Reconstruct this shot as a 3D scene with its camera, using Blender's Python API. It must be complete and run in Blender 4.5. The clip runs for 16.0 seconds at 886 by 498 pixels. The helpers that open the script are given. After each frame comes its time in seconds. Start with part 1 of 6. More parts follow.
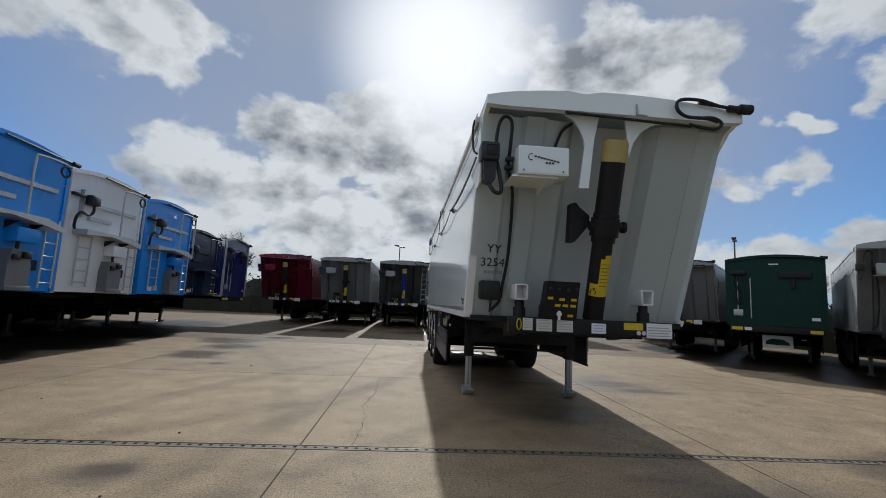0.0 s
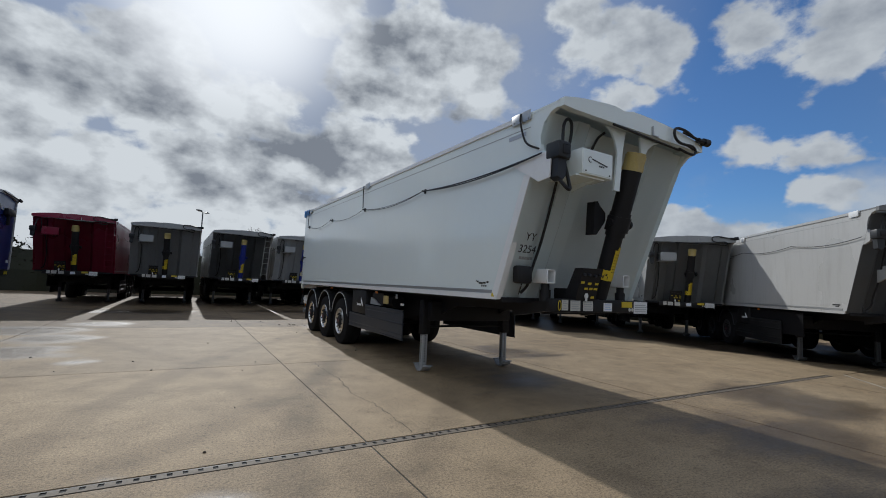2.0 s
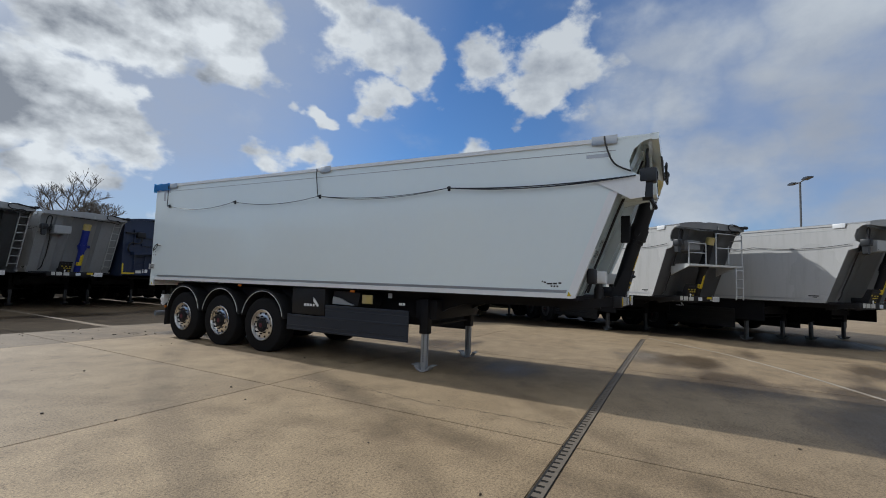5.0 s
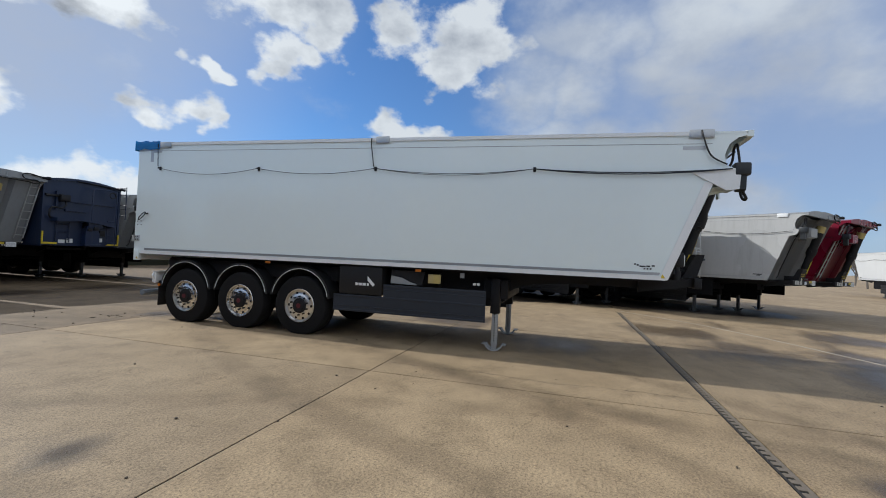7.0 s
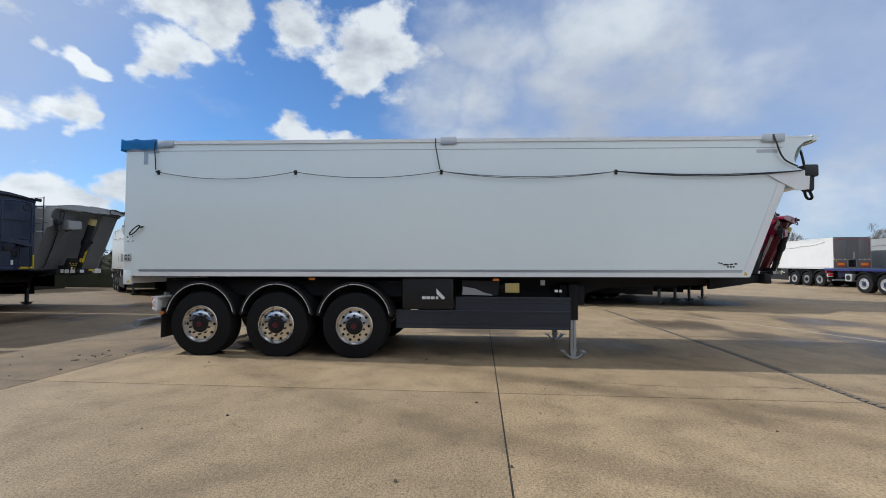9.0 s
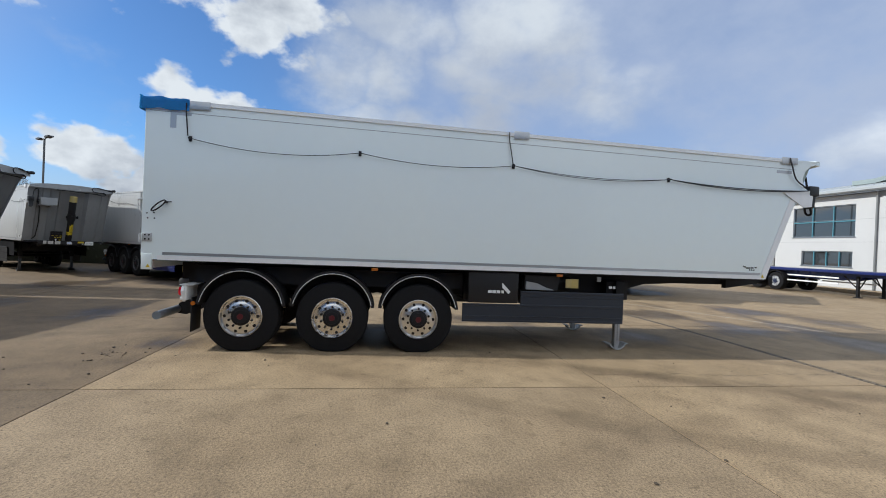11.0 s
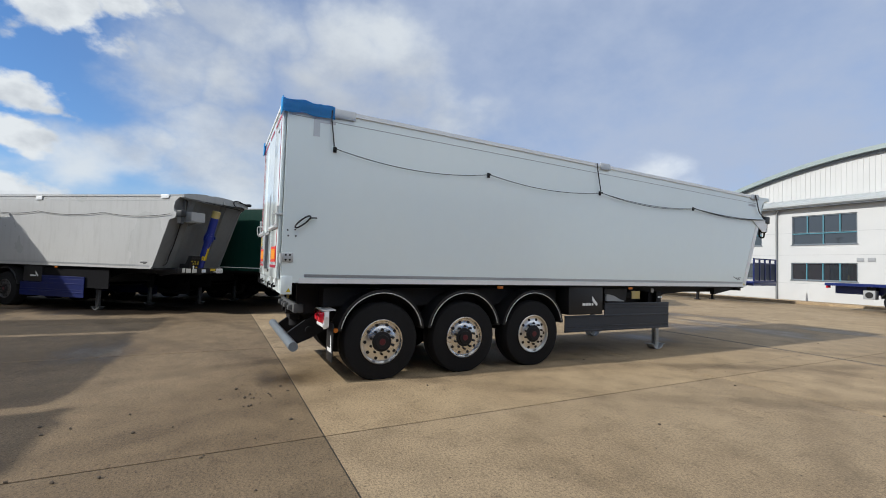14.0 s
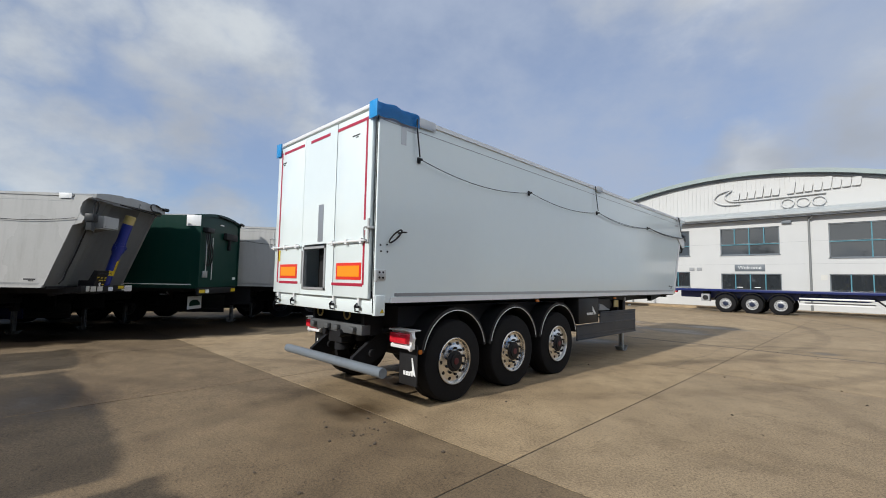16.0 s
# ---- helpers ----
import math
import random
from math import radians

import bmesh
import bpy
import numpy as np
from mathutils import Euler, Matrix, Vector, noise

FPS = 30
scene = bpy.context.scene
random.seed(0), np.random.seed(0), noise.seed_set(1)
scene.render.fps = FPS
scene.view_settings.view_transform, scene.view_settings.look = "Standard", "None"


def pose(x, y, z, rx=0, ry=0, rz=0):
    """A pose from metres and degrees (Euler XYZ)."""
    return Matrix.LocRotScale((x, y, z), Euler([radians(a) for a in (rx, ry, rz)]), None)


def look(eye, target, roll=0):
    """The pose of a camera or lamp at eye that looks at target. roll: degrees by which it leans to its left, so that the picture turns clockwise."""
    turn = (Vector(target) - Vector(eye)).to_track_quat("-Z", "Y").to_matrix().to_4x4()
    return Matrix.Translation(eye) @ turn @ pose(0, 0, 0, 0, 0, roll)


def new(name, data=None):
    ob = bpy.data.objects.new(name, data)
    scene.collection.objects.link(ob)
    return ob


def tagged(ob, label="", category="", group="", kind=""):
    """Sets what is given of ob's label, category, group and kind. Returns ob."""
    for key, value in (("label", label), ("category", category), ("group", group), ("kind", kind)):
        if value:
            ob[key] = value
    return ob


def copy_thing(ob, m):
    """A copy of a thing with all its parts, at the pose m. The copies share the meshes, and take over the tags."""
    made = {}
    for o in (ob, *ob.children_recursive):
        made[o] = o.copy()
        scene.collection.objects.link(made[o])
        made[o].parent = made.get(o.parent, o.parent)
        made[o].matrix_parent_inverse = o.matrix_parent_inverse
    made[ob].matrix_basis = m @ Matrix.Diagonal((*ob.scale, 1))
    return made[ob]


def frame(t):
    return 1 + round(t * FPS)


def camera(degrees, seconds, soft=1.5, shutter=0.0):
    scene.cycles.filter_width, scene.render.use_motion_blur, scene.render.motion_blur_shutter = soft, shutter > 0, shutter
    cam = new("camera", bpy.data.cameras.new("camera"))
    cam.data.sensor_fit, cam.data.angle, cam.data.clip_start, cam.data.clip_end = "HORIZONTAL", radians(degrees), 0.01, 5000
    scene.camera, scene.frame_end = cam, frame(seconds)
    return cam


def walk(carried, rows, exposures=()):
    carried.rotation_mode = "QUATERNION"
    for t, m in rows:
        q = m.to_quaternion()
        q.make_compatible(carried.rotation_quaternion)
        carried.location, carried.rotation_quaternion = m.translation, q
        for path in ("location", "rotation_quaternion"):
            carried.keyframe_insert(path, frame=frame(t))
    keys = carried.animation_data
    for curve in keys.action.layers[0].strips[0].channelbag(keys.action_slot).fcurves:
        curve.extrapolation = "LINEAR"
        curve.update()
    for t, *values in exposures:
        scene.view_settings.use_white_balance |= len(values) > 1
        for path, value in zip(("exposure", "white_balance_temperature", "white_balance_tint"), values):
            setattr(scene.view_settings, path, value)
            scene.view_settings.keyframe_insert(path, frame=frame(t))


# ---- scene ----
cam = camera(91.2, 16.0, 0.95)
PATH = [
    (0, (0.12, 0.29, 1.475), (0.264, 2.269, 1.721), 2.7),
    (0.5, (-0.519, 0.385, 1.429), (-0.19, 2.349, 1.606), 2.6),
    (1, (-1.188, 0.522, 1.471), (-0.591, 2.425, 1.629), 3.0),
    (1.5, (-1.824, 0.735, 1.486), (-0.994, 2.546, 1.665), 2.8),
    (2, (-2.445, 1.042, 1.469), (-1.431, 2.758, 1.635), 2.6),
    (2.5, (-3.018, 1.382, 1.471), (-1.836, 2.991, 1.589), 2.6),
    (3, (-3.566, 1.792, 1.486), (-2.259, 3.303, 1.587), 2.4),
    (3.5, (-4.028, 2.28, 1.476), (-2.621, 3.697, 1.578), 2.1),
    (4, (-4.43, 2.877, 1.472), (-2.895, 4.153, 1.591), 2.1),
    (4.5, (-4.818, 3.39, 1.516), (-3.156, 4.495, 1.651), 2.0),
    (5, (-5.16, 3.967, 1.516), (-3.404, 4.914, 1.66), 1.9),
    (5.2, (-5.281, 4.209, 1.517), (-3.499, 5.107, 1.65), 2.0),
    (7.3, (-6.145, 6.902, 1.534), (-4.215, 7.427, 1.555), 2.0),
    (7.5, (-6.165, 7.158, 1.541), (-4.231, 7.668, 1.549), 1.2),
    (8, (-6.145, 7.778, 1.574), (-4.186, 8.18, 1.589), -0.1),
    (8.5, (-6.14, 8.503, 1.632), (-4.155, 8.75, 1.66), -0.3),
    (9, (-6.094, 9.167, 1.525), (-4.103, 9.337, 1.593), 0.1),
    (9.2, (-6.067, 9.43, 1.512), (-4.074, 9.579, 1.585), 0.2),
    (11.3, (-5.863, 12.22, 1.688), (-3.899, 11.847, 1.685), 2.9),
    (11.5, (-5.804, 12.489, 1.693), (-3.851, 12.059, 1.704), 3.2),
    (12, (-5.7, 13.172, 1.66), (-3.785, 12.598, 1.701), 4.0),
    (12.5, (-5.523, 13.827, 1.644), (-3.637, 13.164, 1.683), 4.7),
    (13, (-5.366, 14.556, 1.608), (-3.5, 13.838, 1.648), 4.1),
    (13.5, (-5.156, 15.213, 1.592), (-3.316, 14.432, 1.645), 2.7),
    (14, (-4.919, 15.842, 1.578), (-3.141, 14.93, 1.658), 1.8),
    (14.5, (-4.578, 16.452, 1.567), (-2.891, 15.381, 1.661), 1.3),
    (15, (-4.211, 17.038, 1.564), (-2.609, 15.844, 1.663), 1.0),
    (15.5, (-3.74, 17.557, 1.555), (-2.231, 16.249, 1.67), 1.0),
    (16, (-3.233, 18.065, 1.588), (-1.817, 16.661, 1.73), 1.1),
]
EXPOSURES = [(0, -0.01, 6060, 9), (2.5, -0.10, 5990, 9), (5, 0.15, 6020, 9), (7.5, 0.46, 6060, 9), (9, 0.56, 6080, 9), (12, 0.57, 6110, 9), (14, 0.57, 6250, 9), (16, 0.43, 6300, 9)]
walk(cam, [(t, look(e, a, r)) for t, e, a, r in PATH], EXPOSURES)

# ---- sky and sun ----
SUN = Vector((0.042, 0.849, 0.526)).normalized()
sun = new("sun", bpy.data.lights.new("sun", "SUN"))
sun.data.energy, sun.data.angle, sun.data.color = 2.7, radians(0.7), (1.0, 0.95, 0.87)
sun.matrix_world = look(SUN * 50, (0, 0, 0))

world = bpy.data.worlds.new("sky")
scene.world = world
world.use_nodes = True


def wnode(kind, **sets):
    n = world.node_tree.nodes.new(kind)
    for k, v in sets.items():
        setattr(n, k, v)
    return n


# Heaped clouds, then soft ones: bearing from +y towards +x, height, reach (degrees) and weight.
HEAPED = ((-43, 28, 11, 1.0), (-33, 27, 9, 1.0), (-14, 20, 8.5, 1.0), (-6, 22, 8.5, 1.1), (0, 19, 9, 1.1), (-27, 15, 7, 1.0), (-22, 12, 9, 1.0), (-27, 8, 8, 0.9), (-16, 14, 9, 1.0),
          (-10, 9, 10, 1.0), (1, 11, 9, 1.0), (6, 18, 7, 0.9), (12, 15, 8.5, 1.1), (19, 16, 8.5, 1.1), (25, 14, 5.5, 0.9), (8, 12, 8, 1.0), (11, 7, 7, 0.9), (20, 9, 5.5, 0.9), (2, 6, 9, 0.9), (-8, 4, 9, 0.9), (-19, 5, 9, 0.9),
          (22, 26, 9, 0.95), (28, 30, 9, 1.0), (34, 26, 8, 0.85), (15, 31, 8, 0.8), (50, 29, 8.0, 0.80), (55, 28, 7.0, 0.80), (52, 23, 5.0, 0.75), (71, 27, 8.4, 0.80), (77, 28, 8.0, 0.78), (74, 23, 5.5, 0.74),
          (66, 15.5, 5.0, 0.85), (71, 15.8, 4.6, 0.82), (70.5, 10.4, 3.4, 0.78), (65, 5.5, 6.0, 0.95), (59, 8, 5.5, 0.95), (73, 4, 5.5, 0.9), (51, 8, 5, 0.9), (41, 15, 4.4, 0.9), (44, 14, 3.4, 0.85), (43, 6, 5, 0.9), (37, 5, 5, 0.85), (44, 20, 2.4, 0.8), (33, 5, 6, 0.8))
# The last eight lie out of view, added to light shaded sides.
SOFT = ((84, 22, 11, 0.8), (93, 14, 12, 0.8), (89, 25, 10, 0.8), (91, 21, 8, 0.9), (94, 26, 8, 0.8), (103, 26, 9, 0.8), (101, 22, 9, 0.8), (109, 27, 9, 0.8), (108, 21, 9, 0.7), (116, 19, 9, 0.5), (125, 7, 10, 0.6), (106, 7, 8, 0.8),
        (90, 9, 10, 0.8), (78, 10, 8, 0.7), (173, 13, 9, 0.8), (180, 15, 9, 0.8), (103, 16, 10, 0.8), (144, 11, 7, 0.75), (-62, 38, 22, 1.0), (-85, 28, 30, 1.0), (-120, 25, 30, 1.0), (-160, 40, 28, 1.0), (-165, 18, 22, 0.9), (170, 48, 24, 1.0), (-90, 60, 35, 1.0), (120, 68, 25, 0.8))
# Grey middles of the heaped clouds.
SHADED = ((-8, 22, 8, 1.0), (-3, 22, 7, 0.8), (-16, 17, 7, 0.75), (-15, 14, 6.5, 0.6), (10, 16, 7.5, 0.95), (15.5, 16, 8, 1.0), (3, 12, 7, 0.55), (-14, 9, 6, 0.35), (-28, 12, 6, 0.5), (23, 27, 9, 0.75), (30, 28, 9, 0.7), (12, 9, 5, 0.7),
          (-1, 20, 7, 0.5), (-40, 28, 10, 0.5), (-20, 6, 7, 0.3), (24, 10, 4, 0.45), (72, 28, 6, 0.3), (79, 26, 7, 0.35), (52, 30, 6, 0.25), (60, 6, 6, 0.5), (66, 4, 6, 0.5), (70, 14, 3.5, 0.3))
# Greyer places among the soft clouds.
DULL = ((102, 17, 12, 0.8), (108, 19, 10, 0.7), (104, 11, 11, 0.8), (178, 15, 18, 1.0), (166, 14, 14, 1.0), (160, 22, 14, 0.9), (178, 26, 16, 0.95), (162, 33, 16, 0.8))


def sky_clouds():
    nt = world.node_tree
    nt.nodes.clear()
    link = nt.links.new

    def math_node(op, a, b=None, clamp=False):
        n = wnode("ShaderNodeMath", operation=op, use_clamp=clamp)
        for sock, v in zip(n.inputs, (a, b)):
            if v is not None:
                link(v, sock) if hasattr(v, "is_linked") else setattr(sock, "default_value", v)
        return n.outputs[0]

    def span(v, a, b, c, d, smooth=True):
        n = wnode("ShaderNodeMapRange", interpolation_type="SMOOTHSTEP" if smooth else "LINEAR")
        link(v, n.inputs["Value"])
        for key, x in zip(("From Min", "From Max", "To Min", "To Max"), (a, b, c, d)):
            n.inputs[key].default_value = x
        return n.outputs["Result"]

    def mixed(f, a, b, kind="MIX"):
        n = wnode("ShaderNodeMix", data_type="RGBA", blend_type=kind)
        for sock, v in ((n.inputs["Factor"], f), (n.inputs["A"], a), (n.inputs["B"], b)):
            link(v, sock) if hasattr(v, "is_linked") else setattr(sock, "default_value", v)
        return n.outputs["Result"]

    out, bg = wnode("ShaderNodeOutputWorld"), wnode("ShaderNodeBackground")
    sky = wnode("ShaderNodeTexSky", sky_type="NISHITA", sun_disc=False, sun_elevation=math.asin(SUN.z),
                sun_rotation=math.atan2(SUN.x, SUN.y), air_density=1.0, dust_density=0.15, ozone_density=3.0)
    way = wnode("ShaderNodeTexCoord").outputs["Generated"]
    flat = wnode("ShaderNodeVectorMath", operation="MULTIPLY")
    link(way, flat.inputs[0])
    flat.inputs[1].default_value = (1, 1, 1.5)
    flat = flat.outputs[0]

    def fbm(scale, detail, rough, shift=0.0):
        add = wnode("ShaderNodeVectorMath", operation="ADD")
        link(flat, add.inputs[0])
        add.inputs[1].default_value = (shift, shift * 0.7, shift * 1.3)
        n = wnode("ShaderNodeTexNoise")
        link(add.outputs[0], n.inputs["Vector"])
        n.inputs["Scale"].default_value, n.inputs["Detail"].default_value, n.inputs["Roughness"].default_value = scale, detail, rough
        return n.outputs["Fac"]

    up = wnode("ShaderNodeSeparateXYZ")
    link(way, up.inputs[0])
    # the clouds' outlines are pulled about, so that none stays round
    stir = wnode("ShaderNodeTexNoise")
    link(flat, stir.inputs["Vector"])
    stir.inputs["Scale"].default_value, stir.inputs["Detail"].default_value = 6.5, 4
    pull = wnode("ShaderNodeVectorMath", operation="MULTIPLY_ADD")
    link(stir.outputs["Color"], pull.inputs[0])
    pull.inputs[1].default_value = (0.24, 0.24, 0.22)
    pull.inputs[2].default_value = (-0.12, -0.12, -0.11)
    bent = wnode("ShaderNodeVectorMath", operation="ADD")
    link(flat, bent.inputs[0])
    link(pull.outputs[0], bent.inputs[1])

    def heap(blobs):
        mass = None
        for az, el, wide, weight in blobs:
            a, e = radians(az), radians(el)
            d = wnode("ShaderNodeVectorMath", operation="DISTANCE")
            link(bent.outputs[0], d.inputs[0])
            d.inputs[1].default_value = (math.sin(a) * math.cos(e), math.cos(a) * math.cos(e), math.sin(e) * 1.5)
            one = span(d.outputs["Value"], 0.0, radians(wide) * 1.5, weight, 0.0)
            mass = one if mass is None else math_node("MAXIMUM", mass, one)
        return mass

    side = wnode("ShaderNodeVectorMath", operation="DOT_PRODUCT")
    link(way, side.inputs[0])
    side.inputs[1].default_value = SUN
    to_sun = side.outputs["Value"]
    silver = span(to_sun, 0.6, 0.97, 0.0, 1.0)
    billow = fbm(9.5, 10, 0.56, 3.0)
    folds = fbm(7.5, 4, 0.5, 3.0)
    # wide folds, and the same ones seen a little nearer the sun: their difference shades the folds
    ahead = fbm(7.5, 4, 0.5, 3.035)
    fold = math_node("ADD", math_node("SUBTRACT", folds, ahead), math_node("MULTIPLY", math_node("SUBTRACT", billow, fbm(9.5, 10, 0.56, 3.025)), 1.0))
    mass = heap(HEAPED)
    body = math_node("ADD", math_node("MULTIPLY", mass, 0.60), math_node("MULTIPLY", math_node("SUBTRACT", billow, 0.5), 0.92))
    cover = span(body, 0.20, 0.37, 0.0, 1.0)
    # lit rims, and grey towards the thick middle
    grey = math_node("MULTIPLY", heap(SHADED), span(fbm(8.0, 6, 0.5, 5.0), 0.3, 0.68, 0.66, 0.98))
    shade = math_node("ADD", grey, math_node("MULTIPLY", fold, 2.2), True)
    lit = mixed(silver, (5.3, 5.45, 5.5, 1), (7.0, 7.1, 7.0, 1))
    dim = mixed(silver, (3.0, 3.2, 3.5, 1), (2.2, 2.35, 2.6, 1))
    cloud = mixed(shade, lit, dim)
    haze = math_node("ADD", math_node("MULTIPLY", heap(SOFT), 0.6), math_node("MULTIPLY", math_node("SUBTRACT", fbm(4.2, 8, 0.55, 31.0), 0.5), 1.1))
    soft = span(haze, 0.12, 0.55, 0.0, 0.9)
    # clouds out of view to the south-west are brightened to fill shaded sides
    away = wnode("ShaderNodeVectorMath", operation="DOT_PRODUCT")
    link(way, away.inputs[0])
    away.inputs[1].default_value = (-0.75, -0.66, 0.0)
    southwest_fill = span(away.outputs["Value"], -0.1, 0.5, 0.0, 1.0)
    soft_tone = mixed(span(fbm(3.0, 7, 0.6, 41.0), 0.38, 0.64, 0.0, 1.0), mixed(southwest_fill, (5.0, 5.2, 5.3, 1), (9.6, 9.7, 9.6, 1)), mixed(southwest_fill, (3.3, 3.6, 4.1, 1), (7.2, 7.4, 7.6, 1)))
    soft_tone = mixed(heap(DULL), soft_tone, (2.9, 3.05, 3.35, 1))
    # thin high veil, denser away from the sun's side and towards the horizon
    veil = math_node("MULTIPLY", span(up.outputs["Y"], 0.35, -0.4, 0.05, 1.0), span(fbm(2.2, 6, 0.6, 17.0), 0.35, 0.7, 0.6, 1.0))
    low = span(up.outputs["Z"], 0.0, 0.22, 0.75, 0.0)
    veil = math_node("MAXIMUM", veil, low)
    clear = mixed(1.0, sky.outputs["Color"], (0.53, 0.72, 0.91, 1), "MULTIPLY")
    near_sun = span(to_sun, 0.58, 0.90, 0.0, 0.95)
    veil = math_node("MAXIMUM", veil, math_node("MULTIPLY", near_sun, span(fbm(2.6, 6, 0.6, 23.0), 0.3, 0.65, 0.8, 1.0)))
    base = mixed(veil, clear, mixed(near_sun, (2.95, 3.4, 4.35, 1), (3.3, 3.6, 4.2, 1)))
    base = mixed(soft, base, soft_tone)
    seen = mixed(cover, base, cloud)
    glare = span(to_sun, 0.952, 1.003, 0.0, 1.0)
    full = mixed(math_node("MULTIPLY", glare, glare), seen, (10.5, 10.4, 10.2, 1))
    link(full, bg.inputs["Color"])
    bg.inputs["Strength"].default_value = 0.1
    link(bg.outputs["Background"], out.inputs["Surface"])


sky_clouds()


# ---- materials ----
def mat(name, color, rough=0.5, metal=0.0, bump=0.0, scale=8.0, vary=0.12, dirt=0.0, dirt_color=(0.12, 0.10, 0.08), coat=0.0, spec=0.5):
    """A surface with mottled colour at two scales, worn gloss, fine relief and dirt."""
    m = bpy.data.materials.new(name)
    m.use_nodes = True
    nt = m.node_tree
    bsdf, link = nt.nodes["Principled BSDF"], nt.links.new
    co = nt.nodes.new("ShaderNodeTexCoord")
    big, fine = nt.nodes.new("ShaderNodeTexNoise"), nt.nodes.new("ShaderNodeTexNoise")
    big.inputs["Scale"].default_value, big.inputs["Detail"].default_value = scale * 0.12, 6
    fine.inputs["Scale"].default_value, fine.inputs["Detail"].default_value = scale * 4, 4
    for n in (big, fine):
        link(co.outputs["Object"], n.inputs["Vector"])
    add = nt.nodes.new("ShaderNodeMath")
    add.operation = "MULTIPLY_ADD"
    link(fine.outputs["Fac"], add.inputs[0])
    add.inputs[1].default_value = 0.4
    link(big.outputs["Fac"], add.inputs[2])
    span = nt.nodes.new("ShaderNodeMapRange")
    link(add.outputs[0], span.inputs["Value"])
    span.inputs["From Min"].default_value, span.inputs["From Max"].default_value = 0.4, 1.0
    span.inputs["To Min"].default_value, span.inputs["To Max"].default_value = 1 - vary, 1 + vary * 0.5
    tone = nt.nodes.new("ShaderNodeMix")
    tone.data_type, tone.blend_type = "RGBA", "MULTIPLY"
    tone.inputs["Factor"].default_value = 1
    tone.inputs["A"].default_value = (*color, 1)
    link(span.outputs["Result"], tone.inputs["B"])
    col = tone.outputs["Result"]
    if dirt:
        streak = nt.nodes.new("ShaderNodeTexNoise")
        mp = nt.nodes.new("ShaderNodeMapping")
        mp.inputs["Scale"].default_value = (9, 9, 1.2)
        link(co.outputs["Object"], mp.inputs["Vector"])
        link(mp.outputs["Vector"], streak.inputs["Vector"])
        streak.inputs["Scale"].default_value, streak.inputs["Detail"].default_value = 1.0, 7
        dr = nt.nodes.new("ShaderNodeMapRange")
        link(streak.outputs["Fac"], dr.inputs["Value"])
        dr.inputs["From Min"].default_value, dr.inputs["From Max"].default_value = 0.5, 0.85
        dr.inputs["To Max"].default_value = dirt
        dm = nt.nodes.new("ShaderNodeMix")
        dm.data_type = "RGBA"
        link(dr.outputs["Result"], dm.inputs["Factor"])
        link(col, dm.inputs["A"])
        dm.inputs["B"].default_value = (*dirt_color, 1)
        col = dm.outputs["Result"]
    link(col, bsdf.inputs["Base Color"])
    rr = nt.nodes.new("ShaderNodeMapRange")
    link(big.outputs["Fac"], rr.inputs["Value"])
    rr.inputs["From Min"].default_value, rr.inputs["From Max"].default_value = 0.3, 0.7
    rr.inputs["To Min"].default_value, rr.inputs["To Max"].default_value = max(0.03, rough * 0.8), min(1, rough * 1.2)
    link(rr.outputs["Result"], bsdf.inputs["Roughness"])
    bsdf.inputs["Metallic"].default_value = metal
    bsdf.inputs["Coat Weight"].default_value = coat
    bsdf.inputs["Specular IOR Level"].default_value = spec
    if bump:
        b = nt.nodes.new("ShaderNodeBump")
        b.inputs["Strength"].default_value, b.inputs["Distance"].default_value = bump, 0.01
        link(fine.outputs["Fac"], b.inputs["Height"])
        link(b.outputs["Normal"], bsdf.inputs["Normal"])
    return m


WHITE = mat("white_body_paint", (0.76, 0.83, 0.828), 0.10, vary=0.03, scale=1.5)


def panel_waves(m):
    """Long shallow waves of a thin sheet, which bend what it mirrors."""
    nt = m.node_tree
    co, mp, n, b = (nt.nodes.new("ShaderNode" + k) for k in ("TexCoord", "Mapping", "TexNoise", "Bump"))
    mp.inputs["Scale"].default_value = (1.0, 2.6, 0.25)
    nt.links.new(co.outputs["Object"], mp.inputs["Vector"])
    nt.links.new(mp.outputs["Vector"], n.inputs["Vector"])
    n.inputs["Scale"].default_value, n.inputs["Detail"].default_value = 1.6, 3
    b.inputs["Strength"].default_value, b.inputs["Distance"].default_value = 0.14, 0.012
    nt.links.new(n.outputs["Fac"], b.inputs["Height"])
    nt.links.new(b.outputs["Normal"], nt.nodes["Principled BSDF"].inputs["Normal"])


panel_waves(WHITE)
WHITE_TRIM = mat("white_trim", (0.78, 0.79, 0.79), 0.35, vary=0.06, dirt=0.15, dirt_color=(0.4, 0.38, 0.35))
FARWHITE = mat("greyed_white_paint", (0.56, 0.565, 0.56), 0.4, vary=0.06, dirt=0.2, dirt_color=(0.35, 0.33, 0.3))
SILVER = mat("silver_trim", (0.42, 0.43, 0.44), 0.35, 0.6, vary=0.1)
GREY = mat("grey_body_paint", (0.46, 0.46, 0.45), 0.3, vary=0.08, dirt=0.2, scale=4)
# GREY again, darkened to paint in the shade on front walls.
GREY_DARKENED = mat("darkened_grey_paint", (0.285, 0.295, 0.30), 0.42, vary=0.1, dirt=0.2, scale=4)
# Darker still: shade painted into the catwalk trailer's front; also housings, far doors.
GREY_SHADE = mat("darkest_grey_paint", (0.15, 0.155, 0.16), 0.45, vary=0.1, dirt=0.2, scale=4)
SKYBLUE = mat("bright_blue_paint", (0.02, 0.27, 0.78), 0.3, vary=0.08, dirt=0.1, scale=4)
